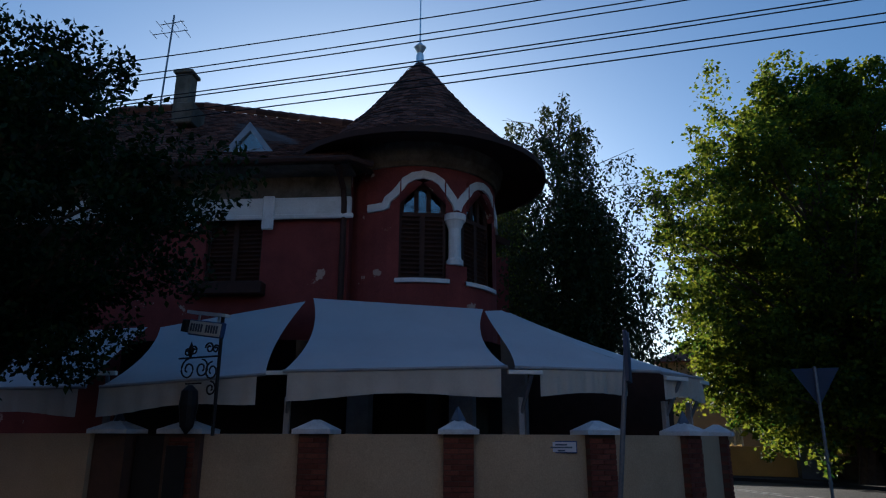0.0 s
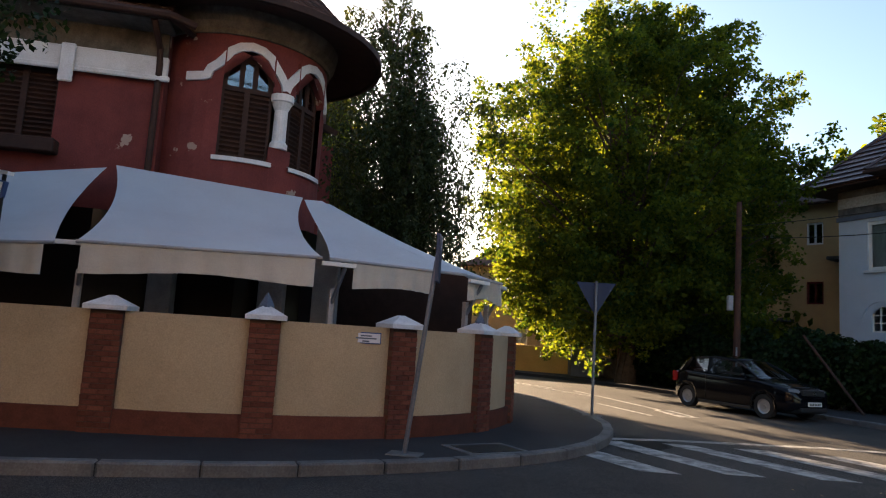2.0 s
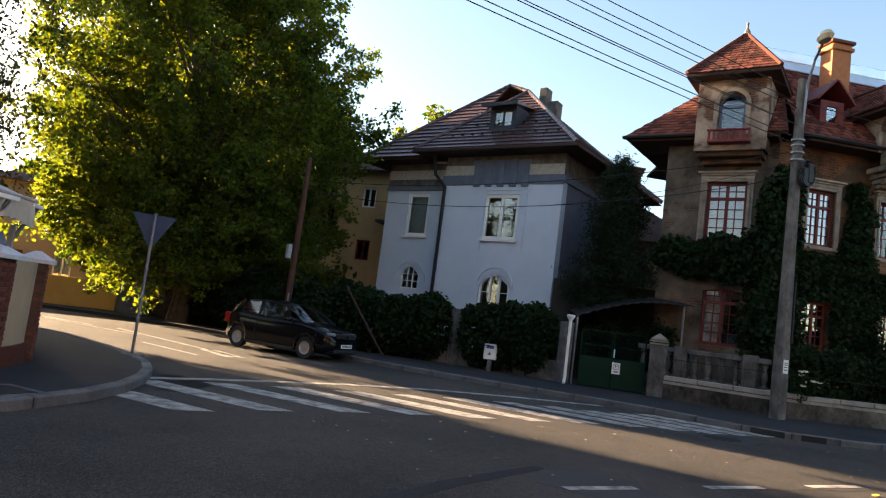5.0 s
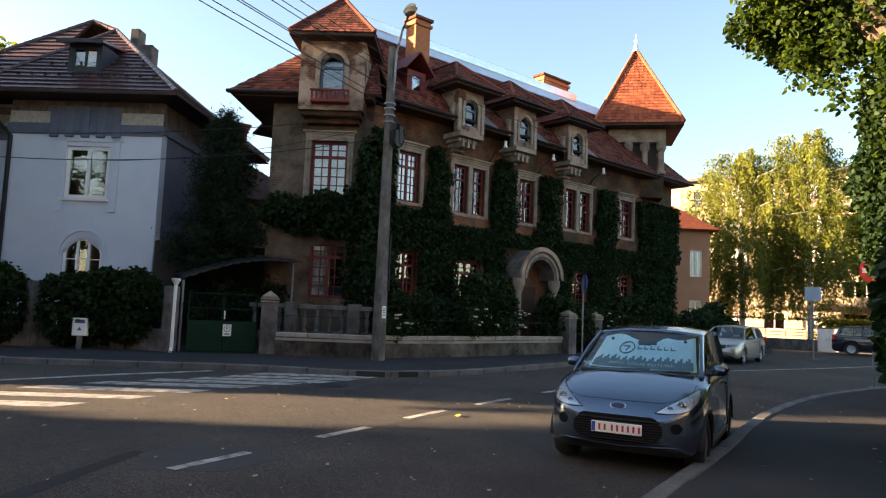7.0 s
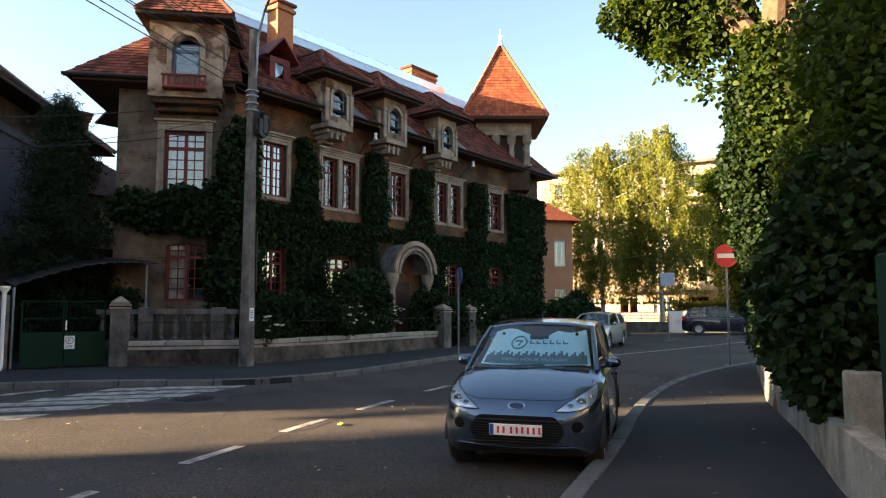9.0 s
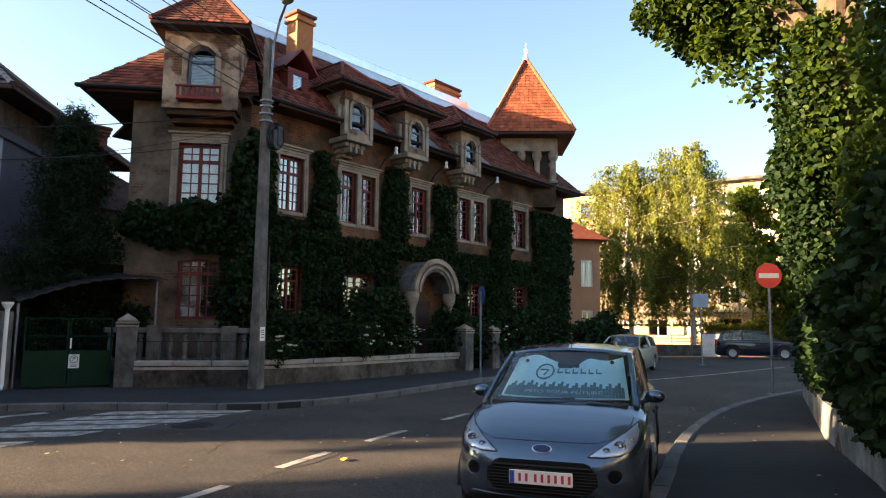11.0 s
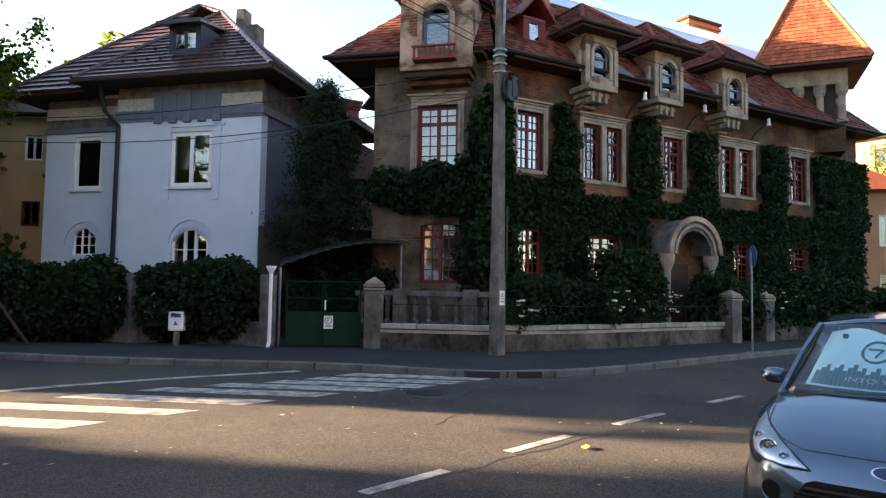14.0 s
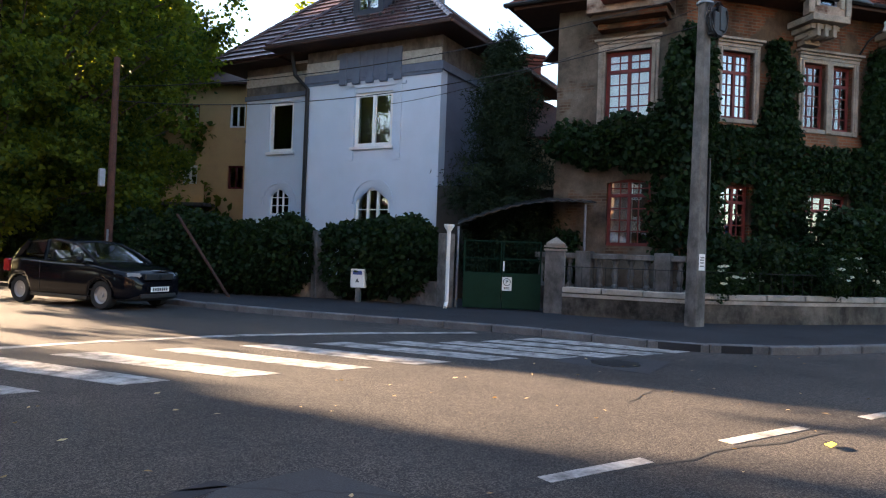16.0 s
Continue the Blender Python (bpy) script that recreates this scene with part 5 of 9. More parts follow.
for i, (p, q) in enumerate(zip(FENCE, FENCE[1:])):
    line = bow(p, q, 8, 0.05 if i > 0 else 0.0)
    for nm, z0, z1, t0, t1, material in (("plinth", 0.05, 0.42, -0.06, 0.2, BRICKM), ("panel", 0.42, 1.66, 0.0, 0.16, CREAM)):
        bm = bmesh.new()
        rows = []
        for k, a in enumerate(line):
            b0, b1 = line[max(0, k - 1)], line[min(len(line) - 1, k + 1)]
            o0, o1 = inset(b0, b1, t0), inset(b0, b1, t1)
            rows.append([bm.verts.new((a[0] + o.x, a[1] + o.y, z)) for o, z in ((o0, z0), (o0, z1), (o1, z1), (o1, z0))])
        for r0, r1 in zip(rows, rows[1:]):
            for k in range(4):
                bm.faces.new((r0[k], r1[k], r1[(k + 1) % 4], r0[(k + 1) % 4]))
        bm.faces.new(rows[0]), bm.faces.new(rows[-1][::-1])
        part(nm, bm, material, fence)
bme = bpy.data.meshes.new("brick")
bb = bevel(B(-0.098, 0.098, -0.06, 0.06, -0.029, 0.029), 0.004)
bb.to_mesh(bme)
bb.free()
bme.materials.append(BRICKM)


def pillar(x, y, ang, w=0.4, z1=1.68, spike=False, bricks=True):
    m = Matrix.Translation((x, y, 0.1)) @ Matrix.Rotation(ang, 4, "Z")
    pl = part("pillar", B(-w / 2, w / 2, -0.1, 0.22, 0.0, z1 - 0.1), MORTAR, fence)
    pl.matrix_local = m
    c = bmesh.new()
    hw = w / 2 + 0.07
    top = [c.verts.new(v) for v in ((-hw, -0.2, z1 - 0.06), (hw, -0.2, z1 - 0.06), (hw, 0.3, z1 - 0.06), (-hw, 0.3, z1 - 0.06))]
    low = [c.verts.new((v.co.x, v.co.y, z1 - 0.12)) for v in top]
    tip = [c.verts.new(v) for v in ((-0.04, 0.01, z1 + 0.07), (0.04, 0.01, z1 + 0.07), (0.04, 0.09, z1 + 0.07), (-0.04, 0.09, z1 + 0.07))]
    for a, b in ((low, top), (top, tip)):
        for i in range(4):
            c.faces.new((a[i], a[(i + 1) % 4], b[(i + 1) % 4], b[i]))
    c.faces.new(tip), c.faces.new(low[::-1])
    cap = part("cap", c, CAP, fence, "white pyramid pillar cap")
    cap.matrix_local = m
    if spike:
        sp = part("lantern_spike", lathe(bmesh.new(), [(0.1, z1 + 0.05), (0.1, z1 + 0.07), (0.012, z1 + 0.24), (0, z1 + 0.25)], 4, centre=(0, 0.05)), BLUETRIM, fence, "small grey pyramid finial")
        sp.matrix_local = m
    if not bricks:
        return
    n = int((z1 - 0.14) / 0.068)
    for k in range(n):
        z = 0.02 + 0.068 * k + 0.03
        for x0 in ((-0.1, 0.1) if k % 2 else (-0.2, 0.0, 0.2)):
            b = new("brick", bme)
            b.parent = pl
            sx = 0.5 if (k % 2 == 0 and x0) else 1.0
            b.matrix_local = Matrix.Translation((x0 * (0.76 if sx < 1 else 1), -0.055 + random.uniform(-0.004, 0.004), z)) @ Matrix.Diagonal((sx, 1, 1, 1))


for i, (x, y) in enumerate(FENCE[:6]):
    a, b = FENCE[max(0, i - 1)], FENCE[i + 1]
    pillar(x, y, math.atan2(b[1] - a[1], b[0] - a[0]), 0.56 if i == 0 else 0.4, spike=i in (0, 2, 4))
pillar(-7.3, 7.5, radians(8), 0.5, spike=True, bricks=False)
part("panel", B(-14, -7.55, 7.3, 7.5, 0.1, 1.66), CREAM, fence)
part("notice_board", bevel(B(-6.42, -6.08, 7.55, 7.6, 0.75, 1.5), 0.01), BLACKIRON, fence, "black notice board")
gate = thing("garden_gate", pose(-7.0, 7.6, 0.13, 0, 0, 8), "dark iron garden gate between brick pillars", "gate")
bm = bmesh.new()
box(bm, 0.0, 0.5, 0, 0.03, 0.1, 1.5)
part("gate_leaf", bm, BLACKIRON, gate)

# street sign on the wall: only bars
nm = thing("street_name_plate", Matrix.Translation((-1.2, 9.02, 1.5)) @ Matrix.Rotation(radians(24), 4, "Z"), "blue and white enamel street name plate on the cream wall", "sign")
part("plate", bevel(B(-0.27, 0.27, -0.02, 0.0, -0.08, 0.08), 0.004), emit_free("enamel_rim", (0.03, 0.06, 0.2), 0.3), nm)
part("white_field", B(-0.15, 0.255, -0.024, -0.0205, -0.065, 0.065), emit_free("enamel_white", (0.6, 0.63, 0.72), 0.3), nm)
part("blue_field", B(-0.27, -0.17, -0.024, -0.0205, -0.07, 0.07), emit_free("enamel_blue", (0.03, 0.06, 0.2), 0.3), nm)
part("number_bar", B(-0.24, -0.2, -0.028, -0.0245, -0.045, 0.045), CAP, nm)
for z, w in ((0.03, 0.08), (-0.005, 0.15), (-0.045, 0.05)):
    part("text_bar", B(0.05 - w, 0.05 + w, -0.028, -0.0245, z - 0.01, z + 0.01), BLUETRIM, nm)

# ---- awnings ----
def sail(name, pts, label, n=12, sag=0.12, valance=0.42, cut=(0.0, 1.0)):
    """Canvas between back left, back right, front right and front left, with hollow sides and a hanging front."""
    bl, br, fr, fl = [Vector(p) for p in pts]
    a = thing(name, Matrix.Identity(4), label, "awning", "terrace awnings")
    bm = bmesh.new()
    grid = []
    for j in range(n + 1):
        v = j / n
        row = []
        for i in range(n + 1):
            u = i / n
            hollow = 0.06 * 4 * v * (1 - v)
            uu = hollow + u * (1 - 2 * hollow)
            p = bl.lerp(br, uu).lerp(fl.lerp(fr, uu), v)
            p.z -= sag * 4 * v * (1 - v) * (0.6 + 0.4 * 4 * u * (1 - u))
            row.append(bm.verts.new(p))
        grid.append(row)
    for j in range(n):
        for i in range(n):
            bm.faces.new((grid[j][i], grid[j][i + 1], grid[j + 1][i + 1], grid[j + 1][i]))
    o = part("canvas", bm, CANVAS, a)
    o.data.shade_smooth()
    bm = bmesh.new()
    m = 36
    rows = []
    side = (fr - fl).normalized()
    out = Vector((side.y, -side.x, 0))
    for i in range(m + 1):
        u = cut[0] + (cut[1] - cut[0]) * i / m
        p = fl.lerp(fr, u)
        w = 0.02 * math.sin(i * 1.3) + 0.012 * math.sin(i * 3.1)
        rows.append([bm.verts.new(p + Vector((0, 0, 0.0))), bm.verts.new(p + out * w - Vector((0, 0, valance * 0.5))), bm.verts.new(p + out * (w * 1.6) - Vector((0, 0, valance * (0.9 + 0.1 * math.cos(2 * math.pi * u)))))])
    for r0, r1 in zip(rows, rows[1:]):
        for k in range(2):
            bm.faces.new((r0[k], r1[k], r1[k + 1], r0[k + 1]))
    o = part("valance", bm, CANVAS2, a, "cream hanging canvas edge")
    o.data.shade_smooth()
    part("front_bar", rod(bmesh.new(), fl, fr, 0.025), CREAMWOOD, a)
    return a


sail("awning", [(-5.97, 10.55, 4.14), (-2.95, 11.56, 3.93), (-1.83, 8.91, 2.58), (-4.87, 7.97, 2.52)], "white canvas terrace awning with cream valance", cut=(0.02, 0.97))
sail("awning", [(-8.7, 9.7, 3.6), (-6.1, 10.5, 4.08), (-5.13, 7.92, 2.48), (-7.4, 7.2, 2.3)], "white canvas terrace awning with cream valance", cut=(0.0, 0.95))
sail("awning", [(-11.5, 9.0, 3.5), (-8.9, 9.6, 3.6), (-7.6, 7.15, 2.3), (-10.0, 6.9, 2.3)], "white canvas terrace awning with cream valance", cut=(0.0, 0.95))
sail("awning", [(-2.87, 11.37, 3.86), (-2.68, 11.9, 3.95), (0.15, 10.55, 2.6), (-1.75, 9.0, 2.58)], "white canvas corner awning with cream valance", cut=(0.16, 0.75))
sail("awning", [(-2.75, 11.7, 3.9), (-2.6, 12.2, 3.95), (0.75, 11.5, 2.56), (0.15, 10.6, 2.59)], "white canvas corner awning with cream valance", cut=(0.05, 0.98), valance=0.4)


def awning_post(x, y, z, ang, label="grey steel awning post with folding arm"):
    p = thing("awning_post", Matrix.Translation((x, y, 0.13)) @ Matrix.Rotation(ang, 4, "Z"), label, "post", "awning posts")
    part("post", bevel(B(-0.04, 0.04, -0.04, 0.04, 0.0, z - 0.5), 0.006), CREAMWOOD, p)
    part("arm", rod(bmesh.new(), (0, 0, z - 0.75), (0.1, -0.25, z - 0.2), 0.03), STEEL, p)
    part("crossbar", bevel(B(-0.25, 0.25, -0.3, -0.24, z - 0.2, z - 0.14), 0.005), WHITEPAINT, p, "white printed crossbar")
    return p


for x, y, a in ((-5.0, 8.35, 0.2), (-1.75, 9.3, 0.5), (0.15, 10.95, 0.9), (0.5, 11.75, 1.3), (-7.6, 7.6, 0.2)):
    awning_post(x, y, 2.55, a)
# Opaque near-black sheets: the shade under the awnings put into colour.
SHADESHEET = emit_free("shade_black", (0.006, 0.005, 0.005), 0.3, 0.0, 0.3)
terrace = thing("terrace", Matrix.Identity(4), "terrace with grey pillars and near-black shade sheets under the awnings", "terrace")
part("floor", slab(bmesh.new(), [(-9, 8.6), (-4.3, 8.6), (-2.4, 9.0), (-0.8, 9.9), (0.2, 11.2), (0.6, 13), (-2, 16), (-9, 12)], 0.12, 0.2), PAVING, terrace)
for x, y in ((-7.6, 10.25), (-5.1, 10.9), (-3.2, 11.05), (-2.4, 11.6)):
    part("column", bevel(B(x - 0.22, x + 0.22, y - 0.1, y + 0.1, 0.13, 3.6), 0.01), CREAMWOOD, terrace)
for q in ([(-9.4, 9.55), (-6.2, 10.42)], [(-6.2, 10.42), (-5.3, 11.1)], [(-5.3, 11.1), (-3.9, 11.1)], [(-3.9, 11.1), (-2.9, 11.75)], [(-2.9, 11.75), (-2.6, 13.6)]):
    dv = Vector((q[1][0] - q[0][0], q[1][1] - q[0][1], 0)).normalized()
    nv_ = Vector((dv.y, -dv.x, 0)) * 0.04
    part("glazed_front", slab(bmesh.new(), [q[0], q[1], (q[1][0] - nv_.x, q[1][1] - nv_.y), (q[0][0] - nv_.x, q[0][1] - nv_.y)], 0.2, 3.35), SHADESHEET, terrace, "near-black sheet for the shade under the awnings")
# Screen added to close the bright sky gap below the corner awning.
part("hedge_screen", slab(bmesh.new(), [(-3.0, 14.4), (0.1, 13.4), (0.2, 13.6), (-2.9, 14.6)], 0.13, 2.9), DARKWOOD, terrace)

# hanging bar sign at the gate
sg = thing("bar_sign", Matrix.Translation((-5.5, 7.35, 0.13)) @ Matrix.Rotation(radians(-8), 4, "Z"), "white and blue hanging bar sign on a scrolled black iron bracket", "sign")
bm = bmesh.new()
rod(bm, (0, 0, 1.5), (0, 0, 3.15), 0.025)
part("post", bm, BLACKIRON, sg)
def curl(cx, cz, r, turn, way=1, n=22):
    return [(cx + r * (1 - 0.75 * k / n) * math.cos(turn + way * k * 0.42), 0, cz + r * (1 - 0.75 * k / n) * math.sin(turn + way * k * 0.42)) for k in range(n)]


part("top_rail", tube(bmesh.new(), [(-0.78, 0, 2.56), (0.02, 0, 2.56)], 0.014), BLACKIRON, sg)
part("low_rail", tube(bmesh.new(), [(-0.6, 0, 2.2), (-0.3, 0, 2.2)], 0.012), BLACKIRON, sg)
for cx, cz, r, turn, way in ((-0.58, 2.4, 0.15, 1.6, 1), (-0.32, 2.4, 0.13, 1.6, -1), (-0.12, 2.36, 0.13, 1.6, 1), (-0.12, 2.12, 0.1, 1.6, -1), (-0.5, 2.66, 0.07, 3.1, -1), (-0.62, 2.64, 0.06, 0.0, 1), (-0.2, 2.68, 0.08, 3.1, -1), (-0.08, 2.66, 0.06, 0.0, 1)):
    part("scroll", tube(bmesh.new(), curl(cx, cz, r, turn, way), 0.013, 5), BLACKIRON, sg, "curled wrought iron scroll")
part("spear", lathe(bmesh.new(), [(0, 2.56), (0.02, 2.58), (0.045, 2.66), (0.012, 2.76), (0, 2.8)], 8, centre=(-0.56, 0)), BLACKIRON, sg)
part("pendant", lathe(bmesh.new(), [(0, 1.5), (0.09, 1.62), (0.13, 1.9), (0.11, 2.1), (0.03, 2.18), (0, 2.18)], 14, centre=(-0.5, 0)), BLACKIRON, sg, "dark hanging pot below the scrolls")
tilt = Matrix.Translation((-0.28, 0, 2.95)) @ Matrix.Rotation(radians(9), 4, "Y")
part("board", bevel(box(bmesh.new(), -0.34, 0.32, -0.04, 0.04, -0.11, 0.11, tilt), 0.012), emit_free("sign_rim_blue", (0.03, 0.06, 0.16), 0.4), sg, "blue rimmed sign board")
part("white_field", box(bmesh.new(), -0.32, 0.3, -0.048, -0.0405, -0.092, 0.092, tilt), WHITEPAINT, sg)
for k, x in enumerate((-0.27, -0.22, -0.17, -0.12, -0.07, 0.03, 0.08, 0.13, 0.18, 0.23)):
    part("emblem_bar", box(bmesh.new(), x - 0.015, x + 0.018, -0.053, -0.0485, -0.055, 0.055, tilt), BLUETRIM, sg)
part("top_bar", box(bmesh.new(), -0.42, 0.34, -0.05, 0.05, 0.19, 0.235, tilt), WHITEPAINT, sg, "white lamp bar over the board")
for x in (-0.2, 0.18):
    part("hanger", box(bmesh.new(), x - 0.012, x + 0.012, -0.012, 0.012, 0.11, 0.19, tilt), WHITEPAINT, sg)
part("lamp_box", bevel(box(bmesh.new(), -0.47, -0.35, -0.06, 0.06, -0.08, 0.1, tilt), 0.012), BLACKIRON, sg)

# ---- street furniture ----
def road_sign_post(name, x, y, h, label, lean=(0, 0), r=0.03):
    s = thing(name, Matrix.Translation((x, y, 0.12)), label, "sign")
    part("post", rod(bmesh.new(), (0, 0, 0), (lean[0], lean[1], h), r, seg=12), STEEL, s, "grey steel tube")
    part("footing", bevel(slab(bmesh.new(), [(-0.22, -0.15), (0.2, -0.18), (0.24, 0.12), (-0.18, 0.16)], -0.02, 0.02), 0.01), KERB, s)
    return s


ys = road_sign_post("yield_sign", 2.83, 14.4, 2.85, "back of a triangular yield sign on a grey post")
bm = upright(bmesh.new(), [(-0.42, 2.82), (0.42, 2.82), (0, 2.1)], 0.03, 0.045)
part("plate", bm, emit_free("sign_back", (0.03, 0.045, 0.085), 0.55, 0.0, 0.2), ys)
for z in (0.7, 1.2, 1.7):
    part("clamp", lathe(bmesh.new(), [(0.03, z), (0.04, z), (0.04, z + 0.05), (0.03, z + 0.05)], 12), STEEL, ys)
lp = road_sign_post("leaning_sign_post", -0.4, 8.1, 2.75, "leaning grey steel post with an edge-on sign", (0.28, 0.05), 0.03)
part("plate", box(bmesh.new(), 0.25, 0.29, -0.2, 0.25, 2.15, 2.75), emit_free("sign_blue_edge", (0.03, 0.05, 0.1), 0.5), lp)
ps = road_sign_post("parking_sign", 23.8, 5.95, 2.75, "round parking sign turned away on a grey post")
o = part("plate", rod(bmesh.new(), (0, -0.01, 0), (0, 0.015, 0), 0.3, seg=28), emit_free("sign_blue", (0.03, 0.07, 0.2), 0.4), ps)
o.matrix_local = Matrix.Translation((0.12, 0, 2.6)) @ Matrix.Rotation(radians(35), 4, "Z")
ne = road_sign_post("no_entry_sign", 21.4, -2.1, 3.1, "red no entry sign with a white bar on a dark post")
nrot = Matrix.Translation((0, 0, 2.92)) @ Matrix.Rotation(radians(-80), 4, "Z")
for nm_, r_, y0, y1, c in (("disc", 0.31, -0.02, 0.0, (0.5, 0.02, 0.025)),):
    o = part("disc", rod(bmesh.new(), (0, y0 - 0.04, 0), (0, y1 - 0.04, 0), r_, seg=32), emit_free("sign_red", c, 0.4), ne)
    o.matrix_local = nrot
o = part("bar", bevel(B(-0.24, 0.24, -0.07, -0.061, -0.06, 0.06), 0.003), WHITEPAINT, ne)
o.matrix_local = nrot
fs = road_sign_post("far_sign", 35.9, -1.2, 3.1, "pale blue square sign on a thin post")
o = part("plate", bevel(B(-0.33, 0.33, -0.05, -0.03, 2.6, 3.2), 0.005), emit_free("sign_pale", (0.25, 0.35, 0.45), 0.4), fs)
o.matrix_local = Matrix.Rotation(radians(-80), 4, "Z")

cp = thing("street_lamp", pose(17.9, 10.25, 0.12), "tall grey concrete pole with street lamp and cable boxes", "street lamp")
bm = bmesh.new()
vs = []
for z, w in ((0, 0.175), (1.9, 0.165), (1.95, 0.155), (9.2, 0.1)):
    vs.append([bm.verts.new((sx * w, sy * w * 0.8, z)) for sx, sy in ((-1, -1), (1, -1), (1, 1), (-1, 1))])
for a, b in zip(vs, vs[1:]):
    for i in range(4):
        bm.faces.new((a[i], a[(i + 1) % 4], b[(i + 1) % 4], b[i]))
bm.faces.new(vs[-1])
part("pole", bevel(bm, 0.02), CONCRETE, cp)
part("arm", tube(bmesh.new(), [(0, -0.1, 7.9), (-0.02, -0.16, 9.0), (-0.15, -0.4, 9.6), (-0.45, -0.75, 9.85)], 0.035, 8), STEEL, cp)
o = part("lamp_head", lathe(bmesh.new(), [(0, -0.1), (0.12, -0.08), (0.17, 0.05), (0.12, 0.2), (0, 0.26)], 16), emit_free("lamp_shell", (0.45, 0.4, 0.28), 0.4), cp)
o.matrix_local = Matrix.Translation((-0.6, -0.9, 9.9)) @ Matrix.Rotation(radians(-35), 4, "Z") @ Matrix.Diagonal((1.0, 1.9, 0.8, 1))
part("cable_box", bevel(B(-0.05, 0.28, -0.28, -0.12, 6.2, 6.7), 0.02), BLACKIRON, cp)
part("cable_coil", tube(bmesh.new(), [(0.15 + 0.25 * math.cos(k * 0.5), -0.2, 6.5 + 0.3 * math.sin(k * 0.5)) for k in range(26)], 0.02, 5), BLACKIRON, cp)
for z in (6.9, 7.1, 7.3, 7.45):
    part("insulator_band", lathe(bmesh.new(), [(0.15, z), (0.18, z), (0.18, z + 0.04), (0.15, z + 0.04)], 10), STEEL, cp)
notice = part("notice", B(-0.11, 0.1, -0.142, -0.135, 1.2, 1.55), WHITEPAINT, cp, "faded white paper notice")
for z in (1.47, 1.42, 1.36, 1.29):
    part("text_bar", B(-0.08, 0.06, -0.1455, -0.1425, z - 0.012, z + 0.012), CONCRETE, notice)
part("cable_duct", bevel(B(0.13, 0.19, -0.16, -0.1, 2.0, 3.6), 0.01), BLACKIRON, cp)
part("cable_coil", tube(bmesh.new(), [(0.1 + 0.3 * math.cos(k * 0.5), -0.16 - 0.004 * k, 6.55 + 0.36 * math.sin(k * 0.5)) for k in range(40)], 0.018, 5), BLACKIRON, cp, "coil of black cable")
part("cable_box", bevel(B(0.12, 0.4, -0.3, -0.05, 6.3, 6.85), 0.03), BLACKIRON, cp)
wp = thing("wooden_pole", pose(8.8, 23.0, 0.12), "brown wooden utility pole with a small cabinet", "utility pole")
part("pole", rod(bmesh.new(), (0, 0, 0), (0.05, 0, 6.6), 0.12, 0.085, 10), mat("pole_wood", (0.09, 0.042, 0.03), (0.035, 0.02, 0.017), 0.85, 5, 40, 0.5), wp)
part("cabinet", bevel(B(-0.32, -0.16, -0.16, 0.06, 2.9, 3.4), 0.02), CREAMWOOD, wp)
part("steel_sleeve", rod(bmesh.new(), (-0.05, -0.16, 0.2), (-0.05, -0.16, 1.7), 0.03), STEEL, wp)


def wire(pts_a, pts_b, sag, r=0.012):
    w = thing("overhead_wire", Matrix.Identity(4), "thin black overhead cable", "cable", "overhead wires")
    a, b = Vector(pts_a), Vector(pts_b)
    part("cable", tube(bmesh.new(), [a.lerp(b, k / 16) - Vector((0, 0, sag * 4 * (k / 16) * (1 - k / 16))) for k in range(17)], r, 4), BLACKIRON, w)


for k, z in enumerate((7.5, 7.75, 8.05, 8.1, 8.5, 8.75, 9.05)):
    dy = 0.12 * (k % 2)
    wire((-22, 6.5 + dy, z - 0.5), (17.85, 10.3 + dy, min(z, 8.95)), 0.4 + 0.05 * k)
wire((17.9, 10.3, 7.3), (8.85, 23.0, 5.9), 0.5)
wire((17.9, 10.3, 6.6), (8.85, 23.0, 5.5), 0.7)
wire((17.9, 10.3, 7.0), (16.5, 21.2, 6.3), 0.3, 0.008)
wire((17.9, 10.3, 8.7), (60, -3, 10.5), 0.9)

# ---- road markings ----
zeb = thing("zebra_crossing", Matrix.Identity(4), "worn white zebra crossing stripes on the asphalt", "road marking", kind="structure")
near_line = [(3.2, 8.92), (4.38, 9.16), (5.65, 9.32), (6.9, 9.34), (8.1, 9.24), (9.3, 9.2), (10.48, 9.13), (11.6, 8.98), (12.6, 8.72), (13.45, 8.5), (14.25, 8.4), (15.05, 8.36)]
for k, (x, y) in enumerate(near_line):
    ln, w = (1.0 if k < 9 else 0.94), 0.54
    dx, dy = -1.48 * ln, 2.48 * ln
    bm = bmesh.new()
    poly = [(x - w, y), (x, y), (x + dx, y + dy), (x + dx - w, y + dy)]
    poly = [(px + random.uniform(-0.03, 0.03), py + random.uniform(-0.02, 0.02)) for px, py in poly]
    part("stripe", slab(bm, poly, 0.0, 0.004), PAINT, zeb)


def painted(name, pts, w, label):
    m = thing(name, Matrix.Identity(4), label, "road marking", kind="structure")
    for p, q in pts:
        o = inset(p, q, w / 2)
        part("stroke", slab(bmesh.new(), [(p[0] + o.x, p[1] + o.y), (p[0] - o.x, p[1] - o.y), (q[0] - o.x, q[1] - o.y), (q[0] + o.x, q[1] + o.y)], 0.0, 0.004), PAINT, m)


